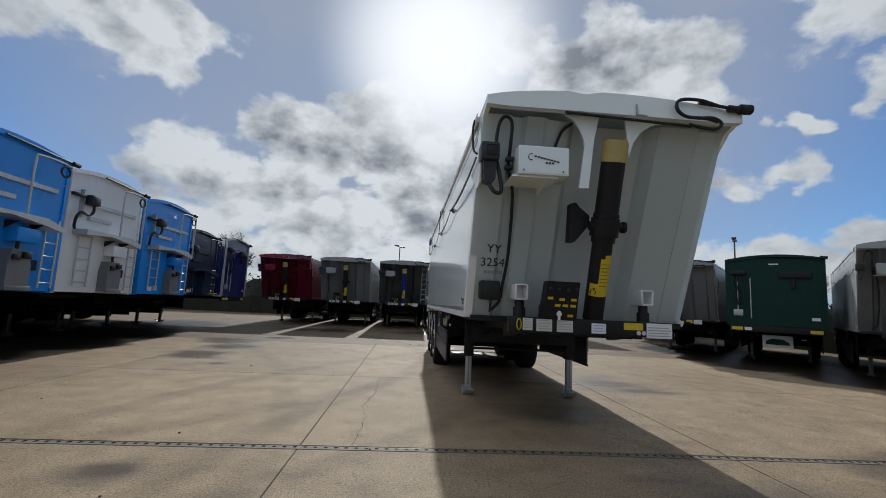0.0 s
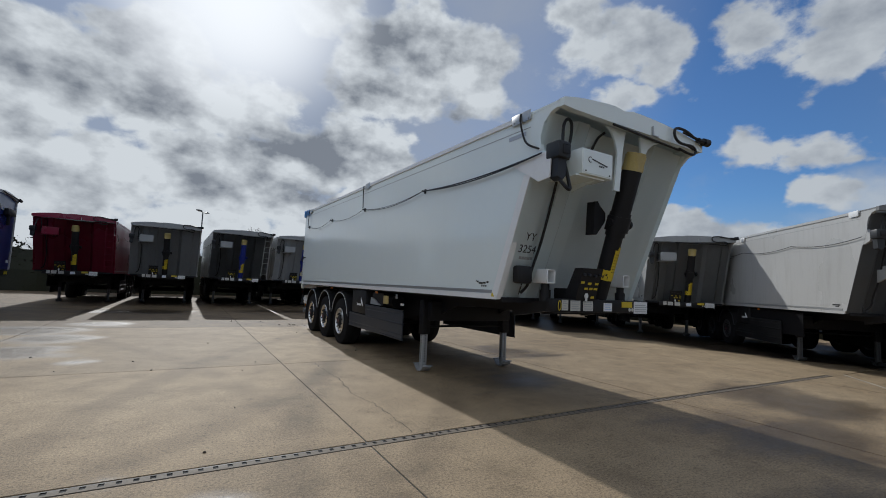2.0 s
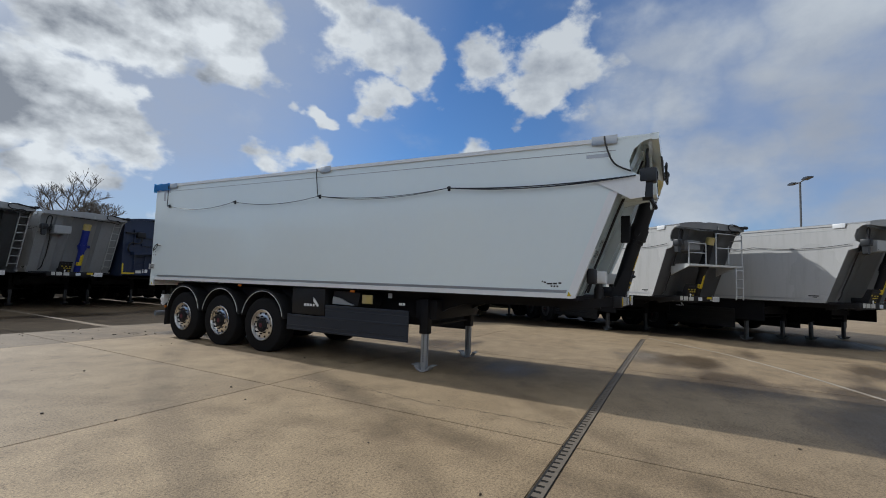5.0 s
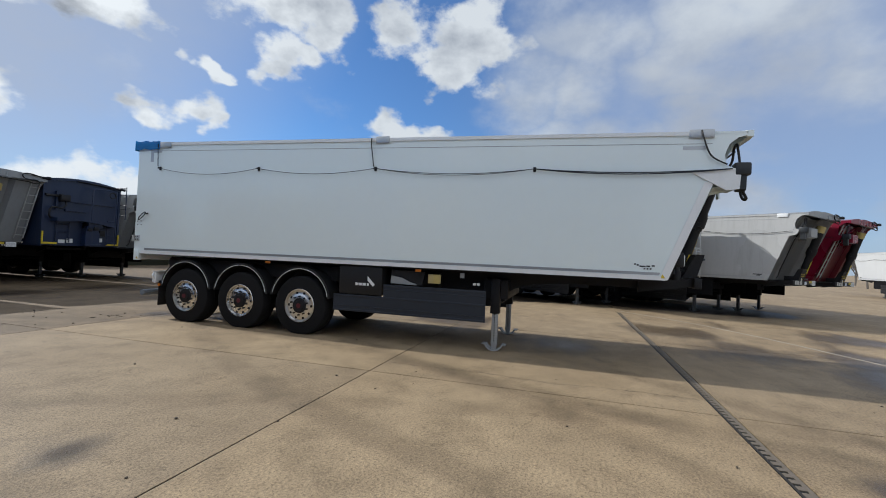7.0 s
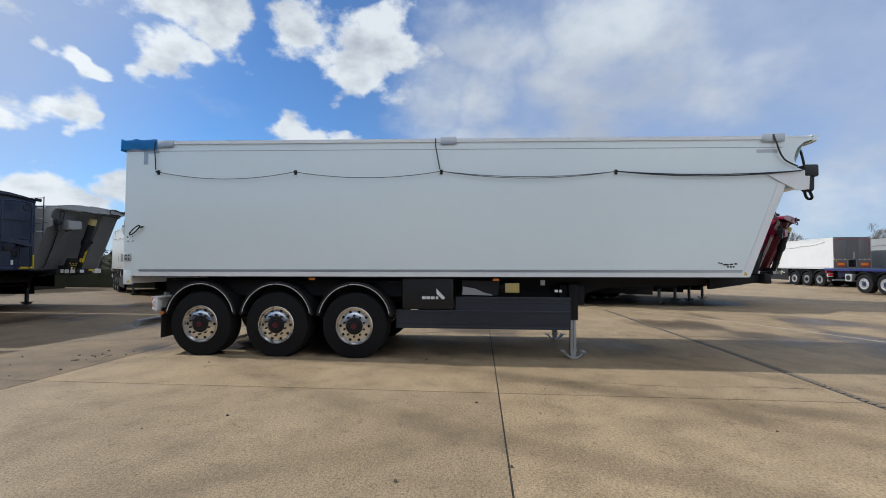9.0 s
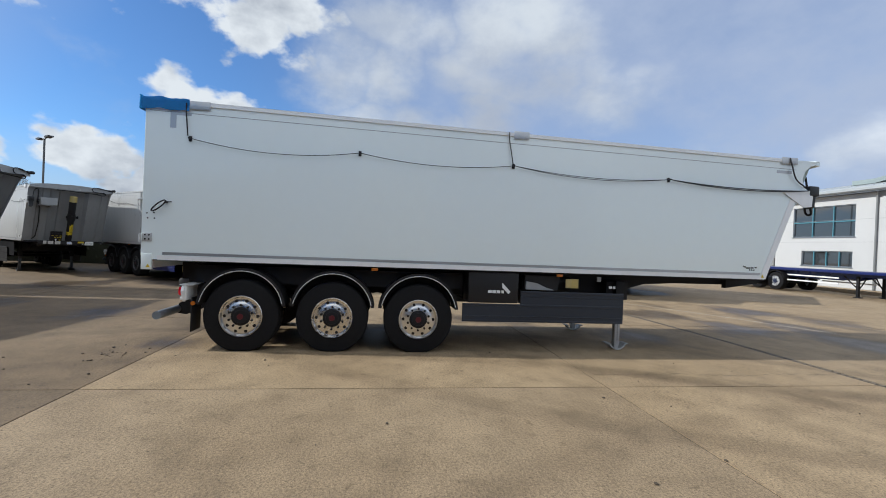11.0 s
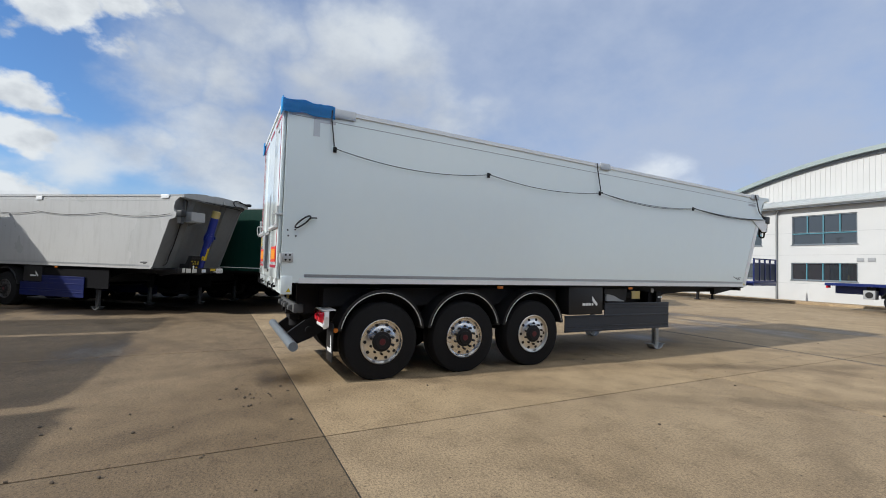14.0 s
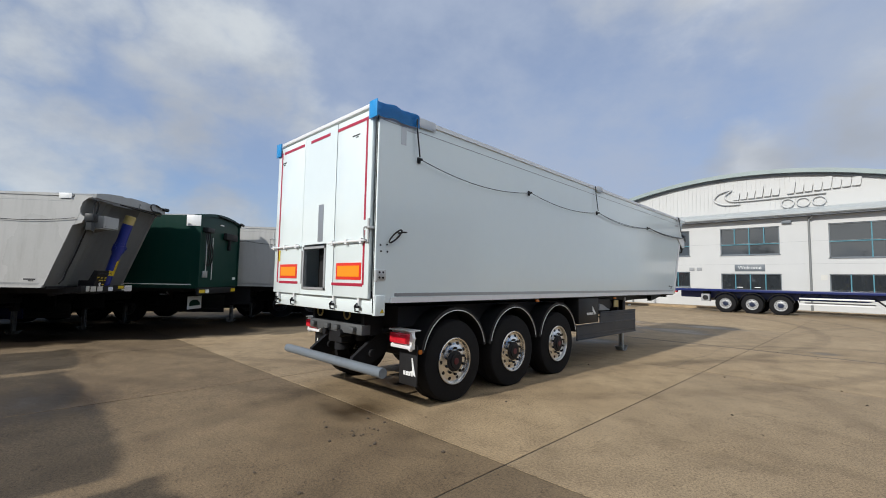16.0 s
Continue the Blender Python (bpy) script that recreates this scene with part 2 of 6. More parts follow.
NAVY = mat("navy_paint", (0.008, 0.018, 0.052), 0.35, vary=0.12, dirt=0.12, scale=4)
ROYAL = mat("royal_blue_paint", (0.012, 0.027, 0.22), 0.35, vary=0.1, dirt=0.1)
ROYAL_DEEP = mat("deep_blue_paint", (0.009, 0.020, 0.115), 0.3, vary=0.12, dirt=0.1, scale=4)
RED = mat("dark_red_paint", (0.20, 0.010, 0.035), 0.3, vary=0.1, dirt=0.1, scale=4)
RED_DARK = mat("deep_red_paint", (0.19, 0.006, 0.026), 0.3, vary=0.1, dirt=0.1, scale=4)
BADGE = mat("dull_red_badge", (0.09, 0.006, 0.014), 0.4, vary=0.3, scale=30)
GREEN = mat("dark_green_paint", (0.003, 0.030, 0.022), 0.4, vary=0.1, dirt=0.05, scale=4, spec=0.18)
BLACK = mat("black_chassis_paint", (0.017, 0.017, 0.019), 0.55, vary=0.3, dirt=0.2, dirt_color=(0.025, 0.023, 0.02), spec=0.2)
BLACK_PLASTIC = mat("black_plastic", (0.016, 0.016, 0.0175), 0.5, vary=0.2, bump=0.1, spec=0.3)
RUBBER = mat("tyre_rubber", (0.013, 0.013, 0.014), 0.8, vary=0.3, bump=0.25, dirt=0.12, dirt_color=(0.03, 0.027, 0.024), spec=0.15)
DARKGREY = mat("anthracite_guard", (0.030, 0.036, 0.048), 0.45, vary=0.12, dirt=0.1, dirt_color=(0.06, 0.055, 0.05), spec=0.3)
ALU = mat("polished_aluminium", (0.72, 0.71, 0.69), 0.27, 1.0, vary=0.15)
# Rim steel darkened to carry the shade the parked wheels stand in.
SHADED_RIM = mat("shade_dark_rim", (0.07, 0.07, 0.075), 0.45, 0.4, vary=0.3, dirt=0.4)
ZINC = mat("galvanised_steel", (0.52, 0.53, 0.53), 0.45, 0.35, vary=0.25, dirt=0.2)
LEGSTEEL = mat("dull_zinc_leg", (0.42, 0.43, 0.44), 0.5, 0.3, vary=0.25, dirt=0.3)
POLE = mat("dark_grey_steel", (0.12, 0.125, 0.13), 0.55, 0.3, vary=0.2)
YELLOW = mat("yellow_paint", (0.62, 0.46, 0.02), 0.45, vary=0.1, dirt=0.15)
WORN_YELLOW = mat("worn_yellow", (0.46, 0.36, 0.12), 0.5, vary=0.3, dirt=0.8, dirt_color=(0.35, 0.33, 0.28), scale=14)
ORANGE = mat("orange_reflector", (0.90, 0.30, 0.008), 0.35, vary=0.06)
REDTAPE = mat("red_reflective", (0.42, 0.02, 0.05), 0.35, vary=0.08)
REDLAMP = mat("red_lamp_lens", (0.66, 0.012, 0.03), 0.12, vary=0.05, coat=0.5)
AMBER = mat("amber_lens", (0.45, 0.13, 0.015), 0.2, vary=0.05)
REDPANEL = mat("red_marker_border", (0.75, 0.035, 0.02), 0.35, vary=0.06)
CREAM = mat("sunned_sticker", (0.58, 0.57, 0.53), 0.45, vary=0.1)
MOTOR = mat("grey_motor_casing", (0.028, 0.031, 0.035), 0.5, vary=0.15, spec=0.3)
LABEL = mat("white_sticker", (0.75, 0.76, 0.76), 0.4, vary=0.05)
INK = mat("black_ink", (0.02, 0.02, 0.022), 0.5, vary=0.1)
PALEBLUE = mat("pale_blue_sticker", (0.35, 0.45, 0.7), 0.4, vary=0.05)
# Guard blue deepened to hold the shade below the trailer body.
GUARD_BLUE = mat("shaded_guard_blue", (0.004, 0.011, 0.085), 0.5, vary=0.15, dirt=0.1, spec=0.2)
TARPBLUE = mat("blue_tarpaulin", (0.02, 0.28, 0.66), 0.4, vary=0.2, bump=0.2)
TARP = mat("grey_tarpaulin", (0.30, 0.31, 0.32), 0.6, vary=0.15, bump=0.15)
# Black for the sheets that stand in for shade under the trailers.
SHADE_BLACK = mat("shade_black", (0.014, 0.014, 0.0155), 0.9, vary=0.3, spec=0.03)
HOLE = mat("dark_inside", (0.012, 0.012, 0.013), 0.8, vary=0.2)
WALL = mat("white_cladding", (0.53, 0.535, 0.53), 0.5, vary=0.05, dirt=0.06, dirt_color=(0.5, 0.48, 0.44))
ROOFGREY = mat("grey_roof_sheet", (0.28, 0.34, 0.34), 0.4, vary=0.1)
CANOPY = mat("silver_grey_sheet", (0.40, 0.43, 0.44), 0.4, vary=0.08)
TEAL = mat("teal_window_frame", (0.08, 0.23, 0.29), 0.35, vary=0.08)
SIGN = mat("slate_sign", (0.14, 0.16, 0.18), 0.4, vary=0.06)
LINEPAINT = mat("worn_white_line", (0.40, 0.34, 0.26), 0.5, vary=0.4, scale=8, dirt=0.6, dirt_color=(0.3, 0.24, 0.16))
BARK = mat("bark", (0.15, 0.13, 0.11), 0.9, vary=0.3, bump=0.4)
GLASS = mat("window_glass", (0.03, 0.035, 0.04), 0.03, vary=0.1, coat=1.0, spec=1.0)


# ---- mesh helpers ----
def box(bm, x0, x1, y0, y1, z0, z1, bevel=0.0):
    made = bmesh.ops.create_cube(bm, size=1, matrix=Matrix.Translation(((x0 + x1) / 2, (y0 + y1) / 2, (z0 + z1) / 2))
                                 @ Matrix.Diagonal((abs(x1 - x0), abs(y1 - y0), abs(z1 - z0), 1)))
    if bevel:
        edges = list({e for v in made["verts"] for e in v.link_edges})
        bmesh.ops.bevel(bm, geom=edges, offset=bevel, segments=2, affect="EDGES", profile=0.5)
    return bm


def prism(bm, pts, axis, a, b):
    """A polygon, drawn across the axis, carried from a to b along it."""
    def at(p, s):
        return {"x": (s, p[0], p[1]), "y": (p[0], s, p[1]), "z": (p[0], p[1], s)}[axis]
    lo, hi = [bm.verts.new(at(p, a)) for p in pts], [bm.verts.new(at(p, b)) for p in pts]
    bm.faces.new(lo), bm.faces.new(hi[::-1])
    for i in range(len(pts)):
        j = (i + 1) % len(pts)
        bm.faces.new((lo[j], lo[i], hi[i], hi[j]))
    return bm


def tube(bm, pts, r, n=8, closed=False):
    pts = [Vector(p) for p in pts]
    rings, side = [], None
    for i, p in enumerate(pts):
        d = ((pts[(i + 1) % len(pts)] if closed or i + 1 < len(pts) else p) - (pts[i - 1] if closed or i else p)).normalized()
        side = (side - d * side.dot(d)) if side is not None else d.orthogonal()
        side.normalize()
        up = d.cross(side)
        rings.append([bm.verts.new(p + r * (math.cos(a) * side + math.sin(a) * up)) for a in (2 * math.pi * k / n for k in range(n))])
    for i in range(len(rings) - (0 if closed else 1)):
        a, b = rings[i], rings[(i + 1) % len(rings)]
        for k in range(n):
            bm.faces.new((a[k], a[(k + 1) % n], b[(k + 1) % n], b[k]))
    if not closed:
        bm.faces.new(rings[0][::-1]), bm.faces.new(rings[-1])
    return bm


def cyl(bm, p, q, r, n=16):
    return tube(bm, (p, q), r, n)


def lathe(bm, prof, n, c, flip=1):
    """A profile of (radius, offset along x) turned about an axis along x through c."""
    rings = [[bm.verts.new((c[0] + flip * h, c[1] + r * math.cos(2 * math.pi * k / n), c[2] + r * math.sin(2 * math.pi * k / n)))
              for k in range(n)] for r, h in prof]
    for a, b in zip(rings, rings[1:]):
        for k in range(n):
            bm.faces.new((a[k], a[(k + 1) % n], b[(k + 1) % n], b[k]))
    return bm


def curve_pts(ctrl, n=6):
    """Points of a smooth line through the given ones."""
    p = [Vector(c) for c in ctrl]
    out = []
    for i in range(len(p) - 1):
        a, b, c, d = p[max(i - 1, 0)], p[i], p[i + 1], p[min(i + 2, len(p) - 1)]
        for k in range(n):
            t = k / n
            out.append(0.5 * (2 * b + (c - a) * t + (2 * a - 5 * b + 4 * c - d) * t * t + (3 * b - a - 3 * c + d) * t ** 3))
    return out + [p[-1]]


def part(name, bm, material, parent=None, label=""):
    bmesh.ops.recalc_face_normals(bm, faces=bm.faces[:])
    me = bpy.data.meshes.new(name)
    bm.to_mesh(me)
    bm.free()
    me.materials.append(material)
    me.polygons.foreach_set("use_smooth", [True] * len(me.polygons))
    me.set_sharp_from_angle(angle=radians(32))
    ob = new(name, me)
    ob.parent = parent
    return tagged(ob, label)


def thing(name, m, label, category, group="", kind=""):
    ob = new(name)
    ob.matrix_world = m
    return tagged(ob, label, category, group, kind)


def B():
    return bmesh.new()


# ---- ground ----
def ground_z(x):
    return -0.0085 * min(max(x - 2, 0), 14)


# Where the yard is damp: x, y, reach, strength.
# Spots before the near trailer also paint its cast shadow darker.
DAMP_AND_SHADE = ((-4.8, 11.2, 1.7, 1.8), (-4.7, 13.0, 1.6, 1.8), (-5.4, 14.5, 2.0, 1.8), (-3.8, 9.9, 0.8, 1.15), (-4.2, 15.9, 1.6, 1.7), (6.5, 0.4, 3.4, 1.3), (4.4, -0.8, 3.0, 1.3), (-2.8, 4.9, 0.7, 1.3), (-2.2, 4.2, 0.9, 1.4), (2.2, 6.5, 2.4, 1.4), (3.4, 3.2, 2.8, 1.6), (4.4, 9.4, 2.6, 1.4),
        (1.3, 14.9, 1.4, 1.15), (4.0, 17.5, 3.8, 1.0), (8.0, 16.5, 4.0, 1.0), (1.8, 1.8, 2.6, 1.5), (3.6, 1.4, 2.8, 1.5), (1.4, -0.6, 2.4, 1.4), (5.5, 4.0, 2.6, 1.5), (7.4, 2.6, 2.4, 1.1),
        (2.6, 12.5, 2.0, 1.0))
# Shade painted into the ground under the rows and the near trailer's wheels.
ROW_SHADE = ((11.8, 14.3, 3.2, 3.2), (12.2, 18.4, 3.2, 3.2), (13.6, 4.2, 3.0, 3.2), (13.2, 8.4, 3.0, 3.2), (13.4, 0.6, 3.2, 3.0), (12.8, 11.4, 3.0, 3.2), (13.6, 6.3, 3.0, 3.2), (13.6, 2.4, 3.0, 3.2), (12.4, 16.4, 3.0, 3.2), (2.0, 11.6, 1.5, 1.7), (2.0, 13.4, 1.6, 1.7), (13.5, 4.5, 4.0, 1.7), (13.0, 0.0, 3.5, 1.6), (14.5, 10.0, 4.5, 1.7), (14.0, 15.0, 4.5, 1.7),
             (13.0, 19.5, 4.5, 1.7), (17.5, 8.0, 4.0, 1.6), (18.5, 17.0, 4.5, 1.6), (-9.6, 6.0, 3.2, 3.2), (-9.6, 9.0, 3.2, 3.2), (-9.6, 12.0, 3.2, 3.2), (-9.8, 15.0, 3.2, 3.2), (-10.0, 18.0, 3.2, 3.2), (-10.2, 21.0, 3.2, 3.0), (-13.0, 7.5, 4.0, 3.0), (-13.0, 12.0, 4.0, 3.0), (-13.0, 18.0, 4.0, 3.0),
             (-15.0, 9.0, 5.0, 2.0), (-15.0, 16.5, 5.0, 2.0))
# Wet ground between the bays on the north side.
BAYS = ((-3.5, 21.0, 4.2, 1.45), (1.0, 21.5, 4.2, 1.45), (5.5, 21.5, 4.2, 1.4), (9.5, 22.0, 4.0, 1.3))
# Old tyre tracks: middle of the turn, radius and tone.
TRACKS = ((-9.0, 12.5, 9.6, 0.80), (-9.0, 12.5, 11.7, 0.80), (13.93, 1.16, 15.9, 0.76), (13.93, 1.16, 18.0, 0.78), (-22.0, 2.0, 21.0, 0.85))


def concrete_material():
    m = bpy.data.materials.new("yard_concrete")
    m.use_nodes = True
    nt = m.node_tree
    b, link = nt.nodes["Principled BSDF"], nt.links.new
    geo = nt.nodes.new("ShaderNodeNewGeometry")

    def noise_of(scale, detail=6, rough=0.55):
        n = nt.nodes.new("ShaderNodeTexNoise")
        n.inputs["Scale"].default_value, n.inputs["Detail"].default_value, n.inputs["Roughness"].default_value = scale, detail, rough
        link(geo.outputs["Position"], n.inputs["Vector"])
        return n.outputs["Fac"]

    def ramp(fac, stops):
        r = nt.nodes.new("ShaderNodeValToRGB")
        els = r.color_ramp.elements
        while len(els) < len(stops):
            els.new(0.5)
        for e, (p, c) in zip(els, stops):
            e.position, e.color = p, (*c, 1)
        link(fac, r.inputs["Fac"])
        return r.outputs["Color"]

    def mix(kind, fac, a, c):
        n = nt.nodes.new("ShaderNodeMix")
        n.data_type, n.blend_type = "RGBA", kind
        for sock, v in ((n.inputs["Factor"], fac), (n.inputs["A"], a), (n.inputs["B"], c)):
            link(v, sock) if hasattr(v, "is_linked") else setattr(sock, "default_value", v)
        return n.outputs["Result"]

    base = ramp(noise_of(0.35), [(0.3, (0.295, 0.215, 0.126)), (0.7, (0.405, 0.307, 0.190))])
    base = mix("MULTIPLY", 0.8, base, ramp(noise_of(2.2), [(0.3, (0.75, 0.74, 0.72)), (0.65, (1.05, 1.04, 1.02))]))
    base = mix("MULTIPLY", 1.0, base, ramp(noise_of(42, 6, 0.8), [(0.34, (0.45, 0.44, 0.43)), (0.5, (1, 1, 1)), (0.66, (1.38, 1.36, 1.32))]))
    # each pour has its own tone
    one_pour = nt.nodes.new("ShaderNodeObjectInfo")
    base = mix("MULTIPLY", 1.0, base, ramp(one_pour.outputs["Random"], [(0.0, (0.90, 0.90, 0.91)), (1.0, (1.06, 1.05, 1.03))]))
    # the ground north of the third joint is darker
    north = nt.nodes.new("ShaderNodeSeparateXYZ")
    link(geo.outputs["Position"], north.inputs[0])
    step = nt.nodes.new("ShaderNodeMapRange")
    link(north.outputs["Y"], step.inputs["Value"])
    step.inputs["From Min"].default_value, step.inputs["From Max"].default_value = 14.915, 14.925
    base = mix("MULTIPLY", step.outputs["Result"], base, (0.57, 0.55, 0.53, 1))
    # rubbed dark smears and old stains
    base = mix("MULTIPLY", 0.85, base, ramp(noise_of(1.1, 10, 0.72), [(0.33, (0.84, 0.83, 0.81)), (0.48, (1, 1, 1))]))
    base = mix("MULTIPLY", 0.7, base, ramp(noise_of(7, 8, 0.7), [(0.33, (0.55, 0.53, 0.50)), (0.43, (1, 1, 1)), (0.60, (1, 1, 1)), (0.7, (1.2, 1.19, 1.16))]))
    # swept tyre tracks: middle of the turn, radius, strength
    for cx, cy, radius, dark in TRACKS:
        d = nt.nodes.new("ShaderNodeVectorMath")
        d.operation = "DISTANCE"
        link(geo.outputs["Position"], d.inputs[0])
        d.inputs[1].default_value = (cx, cy, 0)
        off = nt.nodes.new("ShaderNodeMath")
        off.operation = "SUBTRACT"
        link(d.outputs["Value"], off.inputs[0])
        off.inputs[1].default_value = radius
        away = nt.nodes.new("ShaderNodeMath")
        away.operation = "ABSOLUTE"
        link(off.outputs[0], away.inputs[0])
        band = ramp(away.outputs[0], [(0.10, (1, 1, 1)), (0.26, (0, 0, 0))])
        band = mix("MULTIPLY", 1.0, band, ramp(noise_of(0.9, 6), [(0.30, (0.1, 0.1, 0.1)), (0.5, (1, 1, 1))]))
        base = mix("MULTIPLY", band, base, (dark, dark * 0.99, dark * 0.98, 1))
    # specks of aggregate and dark grit
    base = mix("MULTIPLY", 0.9, base, ramp(noise_of(85, 3), [(0.30, (0.40, 0.38, 0.36)), (0.43, (1, 1, 1)), (0.60, (1, 1, 1)), (0.70, (1.5, 1.48, 1.42))]))
    # small dark pits and dropped grit
    pits = nt.nodes.new("ShaderNodeTexVoronoi")
    pits.inputs["Scale"].default_value, pits.inputs["Randomness"].default_value = 6.5, 1.0
    link(geo.outputs["Position"], pits.inputs["Vector"])
    few = nt.nodes.new("ShaderNodeSeparateColor")
    link(pits.outputs["Color"], few.inputs[0])
    base = mix("MULTIPLY", ramp(few.outputs[0], [(0.62, (0, 0, 0)), (0.64, (1, 1, 1))]), base, ramp(pits.outputs["Distance"], [(0.035, (0.30, 0.28, 0.26)), (0.085, (1, 1, 1))]))
    # damp patches and painted shade: wide drifts, and the places where water stands
    sep = nt.nodes.new("ShaderNodeSeparateXYZ")
    link(geo.outputs["Position"], sep.inputs[0])
    def field(spots):
        most = None
        for x, y, r, w in spots:
            d = nt.nodes.new("ShaderNodeVectorMath")
            d.operation = "DISTANCE"
            link(geo.outputs["Position"], d.inputs[0])
            d.inputs[1].default_value = (x, y, 0)
            one = nt.nodes.new("ShaderNodeMapRange")
            link(d.outputs["Value"], one.inputs["Value"])
            for key, v in zip(("From Min", "From Max", "To Min", "To Max"), (0, r, w, 0)):
                one.inputs[key].default_value = v
            if most is None:
                most = one.outputs["Result"]
            else:
                top = nt.nodes.new("ShaderNodeMath")
                top.operation = "MAXIMUM"
                link(most, top.inputs[0])
                link(one.outputs["Result"], top.inputs[1])
                most = top.outputs[0]
        return most

    def drifted(spots):
        total = nt.nodes.new("ShaderNodeMath")
        total.operation = "MULTIPLY_ADD"
        link(field(spots), total.inputs[0])
        total.inputs[1].default_value = 0.43
        link(rugged.outputs[0], total.inputs[2])
        return total.outputs[0]

    stretch = nt.nodes.new("ShaderNodeMapping")
    stretch.inputs["Scale"].default_value = (0.36, 1.1, 1.0)
    link(geo.outputs["Position"], stretch.inputs["Vector"])
    drift = nt.nodes.new("ShaderNodeTexNoise")
    drift.inputs["Scale"].default_value, drift.inputs["Detail"].default_value, drift.inputs["Roughness"].default_value = 0.6, 9, 0.62
    link(stretch.outputs["Vector"], drift.inputs["Vector"])
    rugged = nt.nodes.new("ShaderNodeMath")
    rugged.operation = "MULTIPLY_ADD"
    link(drift.outputs["Fac"], rugged.inputs[0])
    rugged.inputs[1].default_value, rugged.inputs[2].default_value = 1.10, -0.21
    total, shade_mask, open_water = drifted(DAMP_AND_SHADE + ROW_SHADE + BAYS), drifted(ROW_SHADE), drifted(DAMP_AND_SHADE + BAYS)
    wet_and_shade = ramp(total, [(0.67, (0, 0, 0)), (0.86, (1, 1, 1))])
    pool = ramp(open_water, [(0.80, (0, 0, 0)), (0.92, (1, 1, 1))])
    # shade under the standing trailers, multiplied into the ground colour
    base = mix("MULTIPLY", ramp(shade_mask, [(0.70, (0, 0, 0)), (0.92, (1, 1, 1))]), base, (0.24, 0.23, 0.22, 1))
    pool = mix("MULTIPLY", 1.0, pool, ramp(noise_of(1.4, 7, 0.6), [(0.34, (0.15, 0.15, 0.15)), (0.52, (1, 1, 1))]))
    base = mix("MULTIPLY", wet_and_shade, base, (0.38, 0.36, 0.34, 1))
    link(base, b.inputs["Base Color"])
    rough = mix("MIX", wet_and_shade, (0.76, 0.76, 0.76, 1), (0.46, 0.46, 0.46, 1))
    rough = mix("MIX", pool, rough, (0.37, 0.37, 0.37, 1))
    b.inputs["Specular IOR Level"].default_value = 0.46
    link(rough, b.inputs["Roughness"])
    bump = nt.nodes.new("ShaderNodeBump")
    bump.inputs["Strength"].default_value, bump.inputs["Distance"].default_value = 0.42, 0.012
    link(noise_of(60, 4), bump.inputs["Height"])
    link(bump.outputs["Normal"], b.inputs["Normal"])
    return m


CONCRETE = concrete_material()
JOINT = mat("joint_filler", (0.060, 0.050, 0.039), 0.9, vary=0.6, bump=0.4)

XS = [-1800, -60, 2, 16, 60, 1800]
YS = [-1800, -60, 60, 1800]
bm = B()
grid = [[bm.verts.new((x, y, ground_z(x) - 0.012)) for y in YS] for x in XS]
for i in range(len(XS) - 1):
    for j in range(len(YS) - 1):
        bm.faces.new((grid[i][j], grid[i + 1][j], grid[i + 1][j + 1], grid[i][j + 1]))
ground = tagged(part("ground", bm, CONCRETE), "pale brown concrete yard, damp in patches, shade painted under trailers", "ground", kind="structure")


# ---- trailers ----
def wheel(root, x, y, side, material, r=0.54, w=0.37, hub=None, single=False):
    """Tyre, pressed flat where it stands, with rim and hub; side is the way that it faces along x."""
    cz = r - 0.022
    bm = B()
    prof = [(0.30, 0), (0.33, -0.01), (r - 0.06, 0.0), (r - 0.02, -0.015), (r, -0.05), (r, -w / 2 + 0.01), (r - 0.012, -w / 2), (r, -w / 2 - 0.01), (r, -w + 0.05), (r - 0.03, -w), (0.30, -w)]
    lathe(bm, prof, 40, (x, y, cz), side)
    for v in bm.verts:
        v.co.z = max(v.co.z, 0.003)
    tyre = part("tyre", bm, RUBBER, root)
    bm = B()
    lathe(bm, [(0.304, -0.02), (0.306, 0.006), (0.300, 0.012), (0.287, 0.010), (0.280, -0.004), (0.272, -0.026), (0.258, -0.030), (0.20, -0.016), (0.18, -0.006), (0.10, -0.006)], 32, (x, y, cz), side)
    rim = part("rim", bm, material, tyre)
    turns = [2 * math.pi * k / 10 for k in range(10)]
    bm = B()
    for k, a in enumerate(turns):
        c = Vector((x - side * 0.0255, y + 0.232 * math.cos(a), cz + 0.232 * math.sin(a)))
        cyl(bm, c - Vector((side * 0.01, 0, 0)), c + Vector((side * 0.006, 0, 0)), 0.024, 10)
        if single:
            part("hand_hole", bm, HOLE, tyre)
            bm = B()
    if not single:
        tagged(part("hole_ring", bm, HOLE, tyre), kind="stuff")
    bm = B()
    lathe(bm, [(0.140, -0.02), (0.138, 0.004), (0.120, 0.012), (0.098, 0.014), (0.092, 0.030), (0.001, 0.033)], 24, (x, y, cz), side)
    part("hub", bm, hub or BLACK, tyre)
    bm = B()
    lathe(bm, [(0.045, 0.032), (0.043, 0.036), (0.001, 0.037)], 16, (x, y, cz), side)
    part("hub_badge", bm, hub or BADGE, tyre)
    bm = B()
    for a in turns:
        a += math.pi / 10
        c = Vector((x - side * 0.012, y + 0.168 * math.cos(a), cz + 0.168 * math.sin(a)))
        cyl(bm, c, c + Vector((side * 0.04, 0, 0)), 0.017, 6)
        if single:
            part("wheel_nut", bm, HOLE, tyre)
            bm = B()
    if not single:
        tagged(part("nut_ring", bm, HOLE, tyre), kind="stuff")
    return tyre


AXLES = (7.02, 8.33, 9.64)


